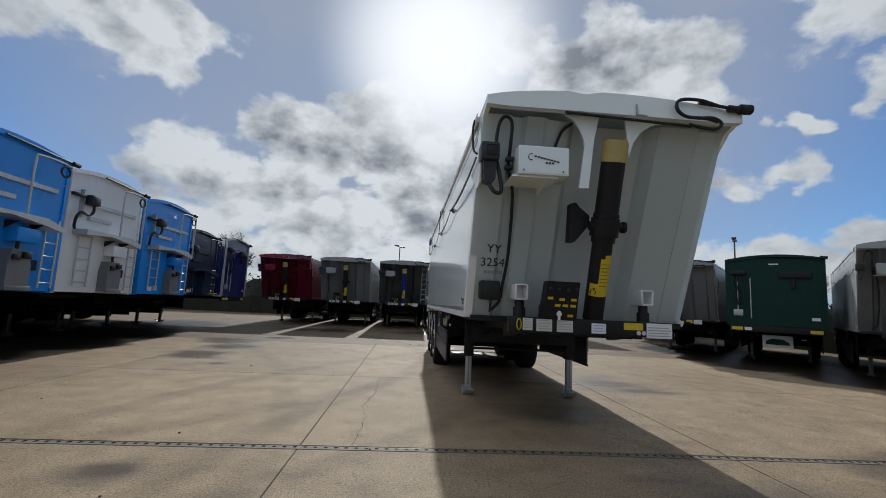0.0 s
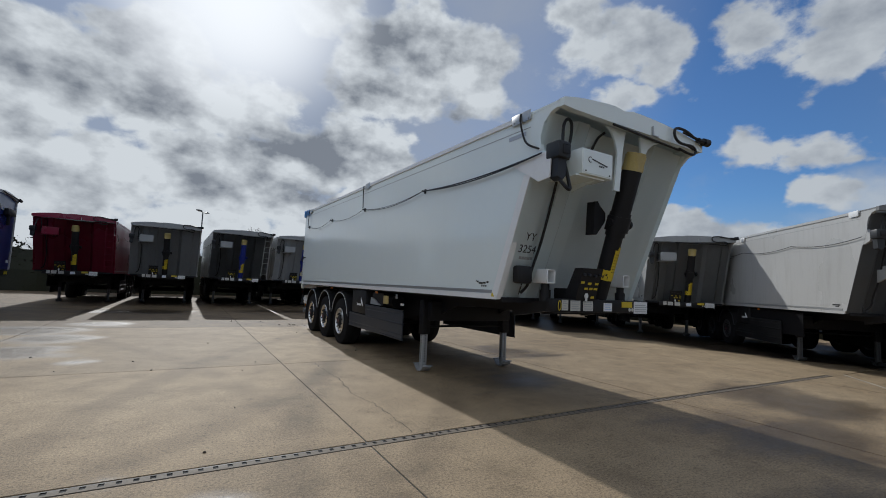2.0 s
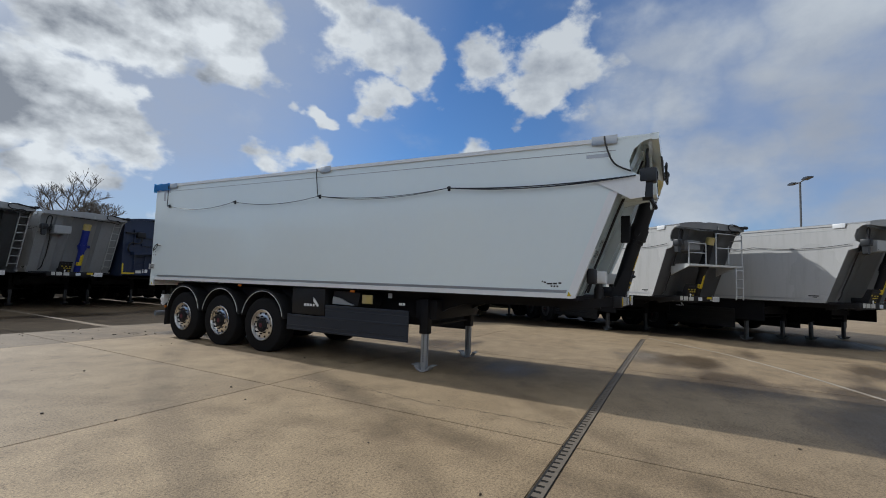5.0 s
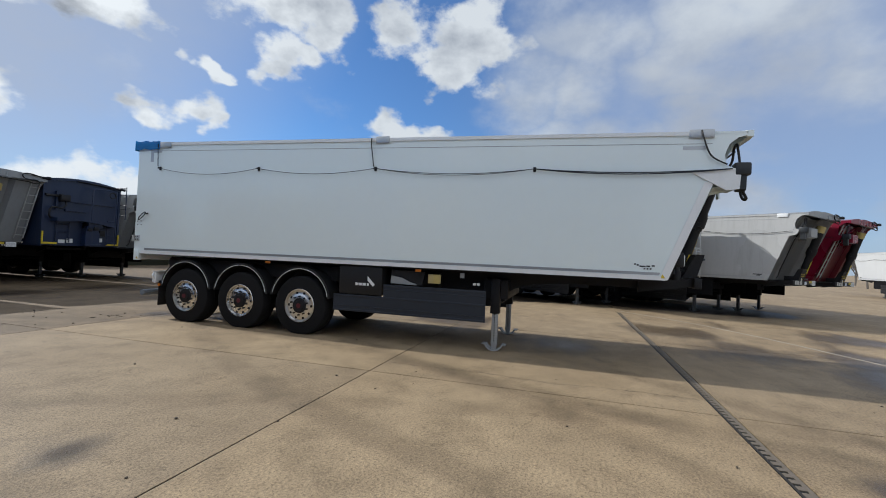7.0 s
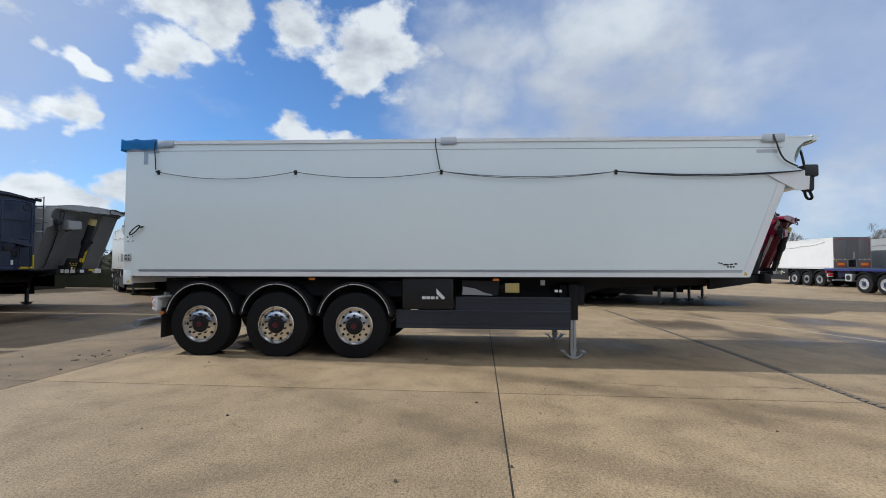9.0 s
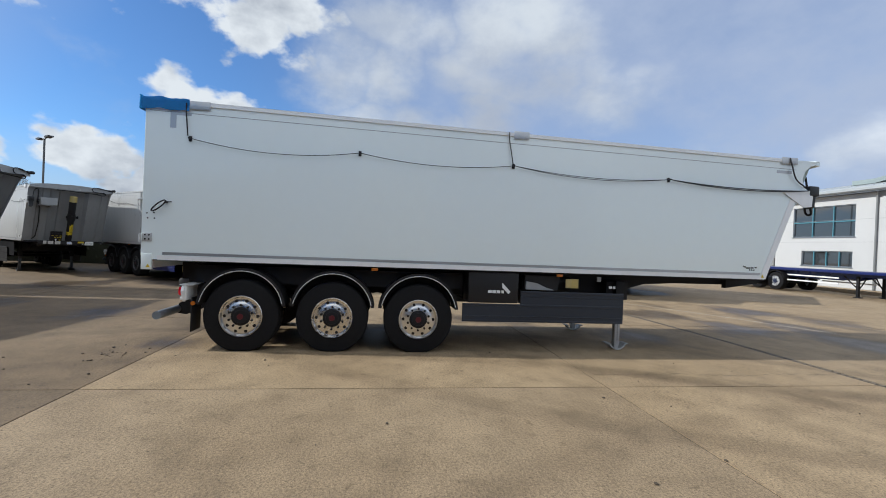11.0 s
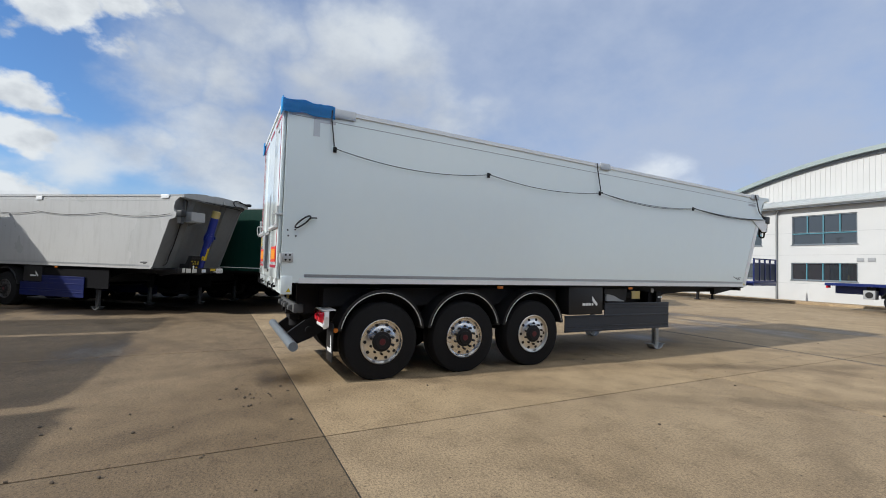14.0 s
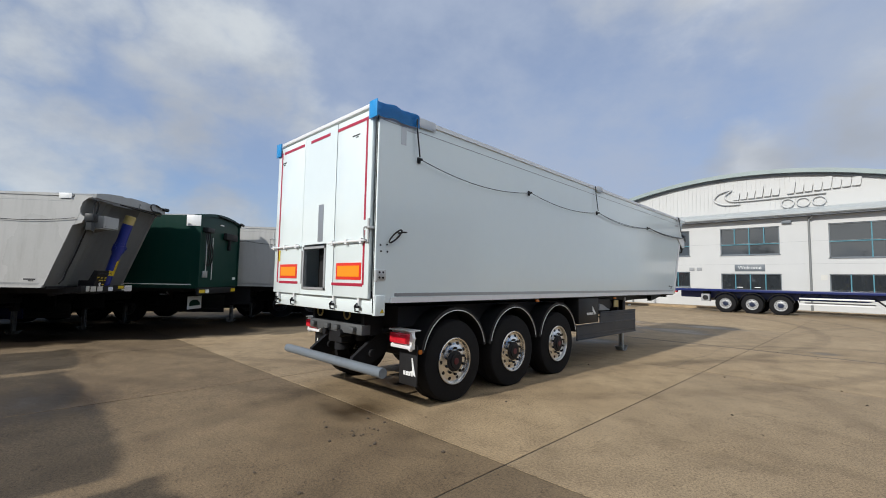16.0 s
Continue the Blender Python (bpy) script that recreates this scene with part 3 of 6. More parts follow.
def running_gear(root, rim, rear_wheels_only=False):
    """Chassis, axles, wheels, mudguards, legs and guards of a trailer whose front is at y = 0."""
    bm = B()
    for s in (-1, 1):
        prism(bm, [(0.75, 1.18), (2.3, 1.17), (2.9, 1.13), (3.2, 1.04), (3.5, 0.88), (4.4, 0.86), (10.7, 0.86), (10.7, 1.26), (0.75, 1.29)], "x", s * 0.62 - 0.03, s * 0.62 + 0.03)
    for y in (0.9, 2.2, 3.5, 5.0, 6.2, 7.7, 9.0, 10.5):
        box(bm, -0.6, 0.6, y - 0.04, y + 0.04, 0.95 if y > 4 else 1.17, 1.24)
    part("chassis", bm, BLACK, root)
    for y in AXLES:
        bm = B()
        cyl(bm, (-1.0, y, 0.518), (1.0, y, 0.518), 0.075, 12)
        for s in (-1, 1):
            box(bm, s * 0.55 - 0.05, s * 0.55 + 0.05, y - 0.55, y + 0.1, 0.58, 0.66)
            cyl(bm, (s * 0.55, y + 0.25, 0.62), (s * 0.55, y + 0.25, 0.9), 0.11, 12)
        part("axle", bm, BLACK, root)
        for s in (-1, 1):
            wheel(root, s * 1.235, y, s, rim, single=rim is ALU)
            bm = B()
            arc = [(y + 0.63 * math.cos(a), 0.60 + 0.63 * math.sin(a)) for a in (radians(8 + 164 * k / 16) for k in range(17))]
            inner = [(y + 0.58 * math.cos(a), 0.60 + 0.58 * math.sin(a)) for a in (radians(172 - 164 * k / 16) for k in range(17))]
            prism(bm, arc + inner, "x", s * 0.86, s * 1.255)
            guard = part("mudguard", bm, BLACK_PLASTIC, root)
            # dark back plate added in place of the shade inside the arch
            bm = B()
            prism(bm, [(y - 0.56, 0.62)] + inner[::-1] + [(y + 0.56, 0.62)], "x", s * 0.83, s * 0.85)
            part("arch_shade_plate", bm, BLACK, guard)
            bm = B()
            arc = [(s * 1.262, y + 0.588 * math.cos(a), 0.60 + 0.588 * math.sin(a)) for a in (radians(12 + 156 * k / 20) for k in range(21))]
            tube(bm, arc, 0.005, 6)
            part("edge_trim", bm, WHITE_TRIM if rim is ALU else DARKGREY, guard)
    for s in (-1, 1):
        bm = B()
        box(bm, s * 0.86 - 0.075, s * 0.86 + 0.075, 3.42, 3.57, 0.62, 1.2, 0.008)
        leg = part("landing_leg", bm, BLACK, root)
        bm = B()
        # all but the near trailer: darker steel puts the shade into the legs
        steel = LEGSTEEL if rim is ALU else POLE
        box(bm, s * 0.86 - 0.048, s * 0.86 + 0.048, 3.447, 3.543, 0.07, 0.64, 0.006)
        part("leg_shaft", bm, steel, leg)
        bm = B()
        rocker = [(radians(200 + 14 * k), 0.165) for k in range(11)] + [(radians(340 - 14 * k), 0.14) for k in range(11)]
        prism(bm, [(3.495 + q * math.cos(a), 0.165 + q * math.sin(a)) for a, q in rocker], "x", s * 0.86 - 0.085, s * 0.86 + 0.085)
        prism(bm, [(3.44, 0.14), (3.55, 0.14), (3.525, 0.02), (3.465, 0.02)], "x", s * 0.86 - 0.04, s * 0.86 + 0.04)
        for q in (-0.175, 0.145):
            box(bm, s * 0.86 - 0.085, s * 0.86 + 0.085, 3.495 + q - 0.02, 3.495 + q + 0.05, 0.102, 0.114)
        part("leg_foot", bm, steel, leg)
        bm = B()
        for k in range(11):
            for sx in (-1, 1):
                z = 0.16 + 0.043 * k
                box(bm, s * 0.86 + sx * 0.049 - 0.002, s * 0.86 + sx * 0.049 + 0.002, 3.485, 3.505, z, z + 0.018)
                box(bm, s * 0.86 - 0.01, s * 0.86 + 0.01, 3.495 + sx * 0.049 - 0.002, 3.495 + sx * 0.049 + 0.002, z, z + 0.018)
        tagged(part("leg_perforation", bm, HOLE, leg), kind="stuff")
    bm = B()
    cyl(bm, (-0.8, 3.495, 0.75), (0.8, 3.495, 0.75), 0.02, 8)
    part("leg_shaft_rod", bm, BLACK, root)


def tip_ram(root, paint):
    """Front tipping ram in its cradle, leaning with the bulkhead."""
    a, b = Vector((0.025, 0.60, 1.38)), Vector((0.025, 0.07, 3.12))
    d = (b - a).normalized()
    bm = B()
    cyl(bm, a, a + d * 1.05, 0.102, 20)
    cyl(bm, a + d * 0.9, b - d * 0.2, 0.115, 20)
    ram = part("tipping_ram", bm, paint, root)
    bm = B()
    for u, q in ((0.20, 0.124), (0.172, 0.119), (0.06, 0.121)):
        cyl(bm, b - d * u, b - d * (u - 0.05 if u != 0.172 else 0.05), q, 20)
    cyl(bm, b - d * 0.02, b + d * 0.012, 0.11, 20)
    part("ram_cap", bm, WORN_YELLOW, ram, "worn yellow ram cap")
    bm = B()
    c = a + d * 0.98
    cyl(bm, c - Vector((0.16, 0, 0)), c + Vector((0.19, 0, 0)), 0.045, 12)
    cyl(bm, c + Vector((0.175, 0, 0)), c + Vector((0.21, 0, 0)), 0.058, 12)
    for u0, u1, q in ((-0.16, -0.10, 0.118), (-0.10, 0.08, 0.14), (0.08, 0.13, 0.126)):
        cyl(bm, c + d * u0, c + d * u1, q, 20)
    part("trunnion", bm, paint, ram)
    # warning sticker wrapped on the barrel, with its printed lines
    out = Vector((0, -0.957, -0.291))

    def on_barrel(bm, x0, x1, u0, u1, lift):
        vs = []
        for x, u in ((x0, u0), (x1, u0), (x1, u1), (x0, u1)):
            vs.append(bm.verts.new(a + d * u + Vector((x, 0, 0)) + out * (lift + (0.103 ** 2 - min(abs(x), 0.1) ** 2) ** 0.5)))
        bm.faces.new(vs)
    bm = B()
    for k in range(6):
        x0, x1 = -0.035 + 0.115 * k / 6, -0.035 + 0.115 * (k + 1) / 6
        on_barrel(bm, x0, x1, 0.40, 0.70 if k > 1 else 0.66, 0.003)
        on_barrel(bm, x0, x1, 0.27, 0.40, 0.003)
    for k in range(3):
        on_barrel(bm, -0.095 + 0.02 * k, -0.075 + 0.02 * k, 0.27, 0.40, 0.003)
    bmesh.ops.remove_doubles(bm, verts=bm.verts[:], dist=0.0008)
    bmesh.ops.solidify(bm, geom=bm.faces[:], thickness=-0.002)
    sticker = part("warning_sticker", bm, YELLOW, ram, "yellow warning sticker")
    bm = B()
    for k in range(7):
        for q in range(4):
            x0 = -0.025 + 0.023 * q
            on_barrel(bm, x0, x0 + 0.016, 0.38 + 0.037 * k, 0.388 + 0.037 * k, 0.007)
    tagged(part("printed_bar", bm, INK, sticker), kind="stuff")
    bm = B()
    for x0, x1, u0, u1 in ((-0.092, -0.048, 0.29, 0.30), (-0.092, -0.084, 0.29, 0.33), (-0.056, -0.048, 0.29, 0.33), (-0.082, -0.058, 0.33, 0.355)):
        on_barrel(bm, x0, x1, u0, u1, 0.007)
    tagged(part("printed_mark", bm, INK, sticker), kind="stuff")
    return ram


FRONT_X = (-1.275, -1.00, -0.965, -0.87, -0.83, -0.65, -0.60, -0.37, -0.31, 0.45, 0.55, 0.95, 0.985, 1.19, 1.225)
FRONT_D = (0.02, 0.02, 0.065, 0.065, 0.02, 0.02, 0.06, 0.09, 0.16, 0.16, 0.02, 0.02, 0.065, 0.065, 0.02)


def bulkhead(root, paint, z0=1.33, z1=3.36, y0=0.98, y1=0.16):
    """The slanting, folded front wall."""
    bm = B()
    lo = [bm.verts.new((x, y0 + d, z0)) for x, d in zip(FRONT_X, FRONT_D)]
    hi = [bm.verts.new((x, y1 + d, z1)) for x, d in zip(FRONT_X, FRONT_D)]
    for i in range(len(lo) - 1):
        bm.faces.new((lo[i], lo[i + 1], hi[i + 1], hi[i]))
    bmesh.ops.solidify(bm, geom=bm.faces[:], thickness=-0.03)
    return part("bulkhead", bm, paint, root)


def sides(root, paint, trim):
    """Side walls with top and bottom rails."""
    prof = [(1.0, 1.335), (11.0, 1.315), (11.0, 3.60), (0.02, 3.445), (0.0, 3.40), (0.16, 3.36), (0.27, 3.27), (0.32, 3.12), (0.30, 2.98), (0.20, 2.93), (0.26, 2.80), (0.46, 2.74)]
    plain = [(1.12, 1.335), (11.0, 1.315), (11.0, 3.60), (0.02, 3.445), (0.0, 3.39), (0.16, 3.33), (0.36, 3.14), (0.52, 2.82)]
    for s in (-1, 1):
        bm = B()
        prism(bm, prof if s < 0 else plain, "x", s * 1.225, s * 1.272)
        wall = part("side_wall", bm, paint, root)
        bm = B()
        prism(bm, [(1.02, 1.33), (10.78, 1.31), (10.78, 1.375), (0.985, 1.395)], "x", s * 1.2, s * 1.29)
        part("bottom_rail", bm, trim, wall)
        bm = B()
        prism(bm, [(1.1, 1.40), (10.72, 1.385), (10.72, 1.425), (1.085, 1.44)], "x", s * 1.26, s * 1.279)
        part("grey_band", bm, SILVER, wall, "grey moulding along the bottom")
        bm = B()
        prism(bm, [(0.48, 3.395), (10.2, 3.53), (10.2, 3.585), (0.48, 3.45)], "x", s * 1.23, s * 1.292)
        part("top_rail", bm, trim, wall)
        bm = B()
        prism(bm, [(0.48, 3.275), (10.95, 3.425), (10.95, 3.433), (0.48, 3.283)], "x", s * 1.265, s * 1.2745)
        part("panel_seam", bm, TARP, wall)


def roof(root, paint, tarp):
    """Domed front cap and the rolled-out sheet behind it."""
    xs = [-1.275 + 2.55 * k / 16 for k in range(17)]

    def dome(x, z, rise=0.115):
        return z + rise * (1 - (x / 1.275) ** 2) ** 0.8 if abs(x) < 1.275 else z
    bm = B()
    pts = [(x, dome(x, 3.455) - (0.03 if abs(x + 0.32) < 0.09 else 0)) for x in xs] + [(1.275, 3.37), (1.1, 3.36), (-1.1, 3.36), (-1.275, 3.37)]
    prism(bm, pts, "y", -0.02, 0.06)
    pts2 = [(x, dome(x, 3.448)) for x in xs] + [(x, dome(x, 3.42)) for x in xs[::-1]]
    prism(bm, pts2, "y", 0.05, 0.75)
    part("front_cap", bm, paint, root)
    bm = B()
    rows = []
    for y, z, rise in ((0.7, 3.455, 0.10), (4.0, 3.505, 0.06), (7.5, 3.555, 0.03), (10.99, 3.605, 0.015)):
        rows.append([bm.verts.new((x * 0.995, y, dome(x, z, rise))) for x in xs])
    for a, b in zip(rows, rows[1:]):
        for i in range(len(xs) - 1):
            bm.faces.new((a[i], a[i + 1], b[i + 1], b[i]))
    bmesh.ops.solidify(bm, geom=bm.faces[:], thickness=0.01)
    part("tarpaulin", bm, tarp, root, "rolled-out load sheet")


def front_bumper(root, paint):
    """Cross beam with its plates and stickers, held forward of the front wall on two arms."""
    bm = B()
    box(bm, -0.90, 0.80, 0.45, 0.55, 1.22, 1.375, 0.01)
    beam = part("front_beam", bm, paint, root)
    for x in (-0.72, 0.55):
        bm = B()
        prism(bm, [(0.55, 1.24), (1.3, 1.12), (1.3, 1.28), (0.55, 1.36)], "x", x - 0.05, x + 0.05)
        part("beam_arm", bm, paint, beam)
    for x0, x1, z0, z1, m in ((-0.76, -0.66, 1.245, 1.365, CREAM), (-0.62, -0.46, 1.24, 1.36, CREAM), (-0.41, -0.245, 1.24, 1.355, CREAM),
                              (-0.05, 0.10, 1.24, 1.34, LABEL), (0.29, 0.49, 1.29, 1.36, YELLOW), (0.53, 0.80, 1.215, 1.365, LABEL)):
        bm = B()
        box(bm, x0, x1, 0.444, 0.449, z0, z1)
        sticker = part("sticker", bm, m, beam)
        if m is not YELLOW:
            bm = B()
            for k in range(4 if z1 - z0 > 0.101 else 3):
                box(bm, x0 + 0.015, x1 - 0.015 - 0.02 * (k % 2), 0.4405, 0.4435, z0 + 0.02 + 0.027 * k, z0 + 0.03 + 0.027 * k)
            tagged(part("printed_bar", bm, PALEBLUE if x0 == -0.05 else SILVER, sticker), kind="stuff")
    for x in (0.445, 0.50):
        bm = B()
        cyl(bm, (x, 0.449, 1.262), (x, 0.443, 1.262), 0.022, 12)
        part("sticker", bm, CREAM, beam)


def valve_box(root):
    """Leaning black valve panel with its small yellow tags and ports."""
    def lean(z):
        return 0.44 - (z - 1.36) * 0.28
    bm = B()
    prism(bm, [(lean(1.36), 1.36), (lean(1.74), 1.74), (lean(1.74) + 0.12, 1.74), (lean(1.36) + 0.20, 1.36)], "x", -0.55, -0.215)
    box(bm, -0.48, -0.29, 0.60, 0.86, 1.36, 1.50, 0.012)
    v = part("valve_panel", bm, BLACK, root)
    for x, z in ((-0.53, 1.56), (-0.41, 1.55), (-0.29, 1.55), (-0.45, 1.49), (-0.37, 1.49), (-0.29, 1.49), (-0.31, 1.39)):
        bm = B()
        prism(bm, [(lean(z) - 0.001, z), (lean(z) - 0.006, z), (lean(z + 0.026) - 0.006, z + 0.026), (lean(z + 0.026) - 0.001, z + 0.026)], "x", x, x + 0.055)
        part("sticker", bm, YELLOW, v)
    for x, z in ((-0.51, 1.67), (-0.43, 1.67), (-0.33, 1.66), (-0.25, 1.67)):
        bm = B()
        cyl(bm, (x, lean(z), z), (x, lean(z) - 0.03, z - 0.008), 0.016, 8)
        part("valve_port", bm, DARKGREY, v)
    bm = B()
    cyl(bm, (-0.40, lean(1.42) - 0.002, 1.42), (-0.40, lean(1.42) - 0.02, 1.415), 0.026, 10)
    cyl(bm, (-0.40, lean(1.42) - 0.01, 1.36), (-0.40, lean(1.42) - 0.012, 1.45), 0.014, 8)
    part("valve_knob", bm, LABEL, v)


def motor_and_box(root, paint):
    """Sheet motor on the corner, control box on its bracket, and the hose down the front wall."""
    bm = B()
    box(bm, -1.31, -1.13, 0.0, 0.20, 2.83, 3.01, 0.025)
    prism(bm, [(-1.28, 2.86), (-1.15, 2.86), (-1.16, 2.66), (-1.20, 2.61), (-1.27, 2.64)], "y", 0.05, 0.17)
    motor = part("sheet_motor", bm, MOTOR, root)
    bm = B()
    box(bm, -1.26, -1.16, -0.006, 0.002, 2.87, 2.97, 0.01)
    part("motor_cover", bm, BLACK_PLASTIC, motor)
    bm = B()
    box(bm, -0.95, -0.46, 0.02, 0.32, 2.72, 3.0, 0.008)
    control = part("control_box", bm, paint, root)
    bm = B()
    box(bm, -0.935, -0.475, 0.016, 0.02, 2.735, 2.985)
    part("lid", bm, paint, control)
    bm = B()
    box(bm, -1.0, -0.55, 0.06, 0.46, 2.700, 2.718)
    prism(bm, [(0.10, 2.70), (0.44, 2.70), (0.44, 2.62)], "x", -0.66, -0.64)
    part("box_bracket", bm, paint, control)
    for x in (-0.90, -0.52):
        bm = B()
        cyl(bm, (x, 0.02, 2.755), (x, 0.008, 2.755), 0.008, 8)
        part("screw", bm, HOLE, control)
    bm = B()
    tube(bm, curve_pts([(-1.16, 0.10, 3.0), (-1.13, 0.12, 3.22), (-1.07, 0.12, 3.31), (-1.00, 0.13, 3.26), (-1.0, 0.16, 3.05), (-0.985, 0.30, 2.86), (-0.90, 0.46, 2.62), (-0.875, 0.68, 2.05), (-0.90, 0.80, 1.72), (-0.93, 0.84, 1.52), (-1.02, 0.86, 1.42)]), 0.017, 7)
    part("hose", bm, BLACK_PLASTIC, root)
    for z, y in ((2.92, 0.24), (2.85, 0.28)):
        bm = B()
        box(bm, -1.03, -0.93, y - 0.04, y + 0.03, z - 0.018, z + 0.018, 0.006)
        part("hose_clamp", bm, MOTOR, root)


def roller(root):
    """Sheet roller with its crank joint, hose loops and the rod under the cap's lip."""
    bm = B()
    cyl(bm, (0.80, -0.05, 3.53), (1.2, -0.06, 3.488), 0.017, 8)
    tube(bm, [(1.10, -0.06, 3.49), (1.18, -0.06, 3.487), (1.24, -0.06, 3.49)], 0.034, 10)
    cyl(bm, (1.22, -0.06, 3.49), (1.33, -0.06, 3.495), 0.05, 12)
    joint = part("sheet_roller", bm, BLACK_PLASTIC, root)
    bm = B()
    tube(bm, curve_pts([(1.02, -0.06, 3.50), (0.80, -0.07, 3.545), (0.60, -0.07, 3.53), (0.57, -0.07, 3.44), (0.66, -0.07, 3.37), (0.86, -0.07, 3.365), (0.98, -0.07, 3.34)]), 0.017, 7)
    part("hose", bm, BLACK_PLASTIC, joint)
    bm = B()
    tube(bm, curve_pts([(0.78, -0.07, 3.36), (0.93, -0.08, 3.37), (1.01, -0.08, 3.32), (0.96, -0.08, 3.265), (0.85, -0.07, 3.265), (0.70, -0.05, 3.30)]), 0.016, 7)
    part("hose", bm, BLACK_PLASTIC, joint)
    bm = B()
    cyl(bm, (-0.52, -0.03, 3.335), (0.74, -0.03, 3.29), 0.014, 8)
    part("lip_rod", bm, BLACK_PLASTIC, root)
    bm = B()
    prism(bm, [(0.18, 3.47), (0.186, 3.47), (0.20, 3.37), (0.29, 3.365), (0.29, 3.355), (0.18, 3.36)], "y", -0.045, -0.02)
    part("lip_fin", bm, SILVER, root)


def ladder(root, x0, x1, z0, z1, y_of, material=ZINC):
    bm = B()
    for x in (x0, x1):
        cyl(bm, (x, y_of(z0), z0), (x, y_of(z1), z1), 0.018, 8)
    z = z0 + 0.1
    while z < z1:
        cyl(bm, (x0, y_of(z), z), (x1, y_of(z), z), 0.013, 6)
        z += 0.26
    part("ladder", bm, material, root, "galvanised steel ladder")


def platform(root, steel=None):
    """Catwalk with rails in front of the bulkhead."""
    bm = B()
    box(bm, -0.95, 1.15, -0.05, 0.45, 2.26, 2.32)
    prism(bm, [(-0.05, 2.26), (0.6, 2.26), (0.6, 2.0)], "x", -0.95, -0.91)
    prism(bm, [(-0.05, 2.26), (0.6, 2.26), (0.6, 2.0)], "x", 0.85, 0.89)
    p = part("catwalk", bm, steel or ZINC, root, "galvanised catwalk" if steel is None else "")
    bm = B()
    for x0, x1, h in ((-0.95, -0.3, 0.62), (0.1, 1.15, 0.95)):
        tube(bm, [(x0, -0.03, 2.3), (x0, -0.03, 2.3 + h), (x1, -0.03, 2.3 + h), (x1, -0.03, 2.3)], 0.02, 8)
        tube(bm, [(x0, -0.03, 2.3 + h * 0.55), (x1, -0.03, 2.3 + h * 0.55)], 0.015, 8)
    tube(bm, [(1.15, -0.03, 3.1), (1.15, 0.4, 3.1), (1.15, 0.4, 2.3)], 0.02, 8)
    part("handrail", bm, steel or ZINC, p)
    ladder(root, 0.86, 1.14, 1.3, 2.3, lambda z: -0.06, steel or ZINC)


def bulkhead_y(z, depth=0.02):
    return 0.98 - (z - 1.33) * 0.404 + depth


def on_bulkhead(name, x0, x1, z0, z1, material, parent, depth=0.02, proud=0.004, label=""):
    """A thin plate laid on the slanting front wall."""
    bm = B()
    prism(bm, [(bulkhead_y(z0, depth), z0), (bulkhead_y(z1, depth), z1), (bulkhead_y(z1, depth) - proud, z1), (bulkhead_y(z0, depth) - proud, z0)], "x", x0, x1)
    return part(name, bm, material, parent, label)


def under_body(root, guard=DARKGREY, low=0.5):
    """Side guards, tool box, tank, markers and cross plates between the legs and the wheels."""
    for s in (-1, 1):
        bm = B()
        prism(bm, [(3.60, low + 0.02), (6.33, low), (6.33, 0.78), (5.38, 0.785), (5.38, 1.0), (3.60, 1.0)], "x", s * 1.215, s * 1.235)
        g = part("side_guard", bm, guard, root, "blue side guard" if guard is GUARD_BLUE else "dark grey pressed side guard")
        # dark sheet added, and guards carried lower, in place of underside shade
        if low < 0.5:
            bm = B()
            box(bm, s * 1.16, s * 1.18, 2.7, 6.3, 0.68, 1.27)
            part("shade_skirt", bm, SHADE_BLACK, root)
        for y0, y1, z0, z1 in ((3.6, 6.33, 0.50, 0.535), (3.6, 6.33, 0.585, 0.60), (3.6, 6.33, 0.755, 0.79), (3.6, 5.38, 0.965, 1.005), (3.6, 5.38, 0.91, 0.92)):
            bm = B()
            box(bm, s * 1.23 - 0.012, s * 1.23 + 0.022, y0, y1, z0, z1, 0.006)
            part("guard_rib", bm, guard, g)
        bm = B()
        box(bm, s * 1.0 - 0.22, s * 1.0 + 0.22, 5.42, 6.24, 0.80, 1.29, 0.015)
        t = part("tool_box", bm, BLACK_PLASTIC, root)
        bm = B()
        for a, b in ((5.72, 5.78), (5.79, 5.85), (5.86, 5.92), (5.66, 5.70)):
            box(bm, s * 1.2205, s * 1.224, a, b, 0.96, 1.005)
        prism(bm, [(5.69, 1.13), (5.55, 0.985), (5.585, 0.95), (5.69, 1.05)], "x", s * 1.2205, s * 1.224)
        tagged(part("maker_mark", bm, LABEL, t, "plain white maker's mark"), kind="stuff")
        bm = B()
        cyl(bm, (s * 0.93, 4.45, 1.12), (s * 0.93, 5.3, 1.12), 0.13, 18)
        part("air_tank", bm, BLACK, root)
        for y in (4.75, 7.72):
            bm = B()
            box(bm, s * 1.262 - 0.012, s * 1.262 + 0.012, y - 0.05, y + 0.05, 1.255, 1.295, 0.005)
            part("side_marker", bm, AMBER, root, "amber side marker lamp")
        bm = B()
        box(bm, s * 1.08 - 0.17, s * 1.08 + 0.17, 10.31, 10.325, 0.28, 0.78, 0.004)
        part("mudflap", bm, BLACK_PLASTIC, root)
    bm = B()
    box(bm, -0.85, 0.85, 3.3, 3.7, 0.86, 1.18, 0.01)
    box(bm, -0.95, 0.95, 6.3, 10.4, 0.98, 1.24)
    box(bm, -0.5, 0.5, 4.5, 6.2, 0.78, 1.2)
    part("frame_plate", bm, BLACK, root)


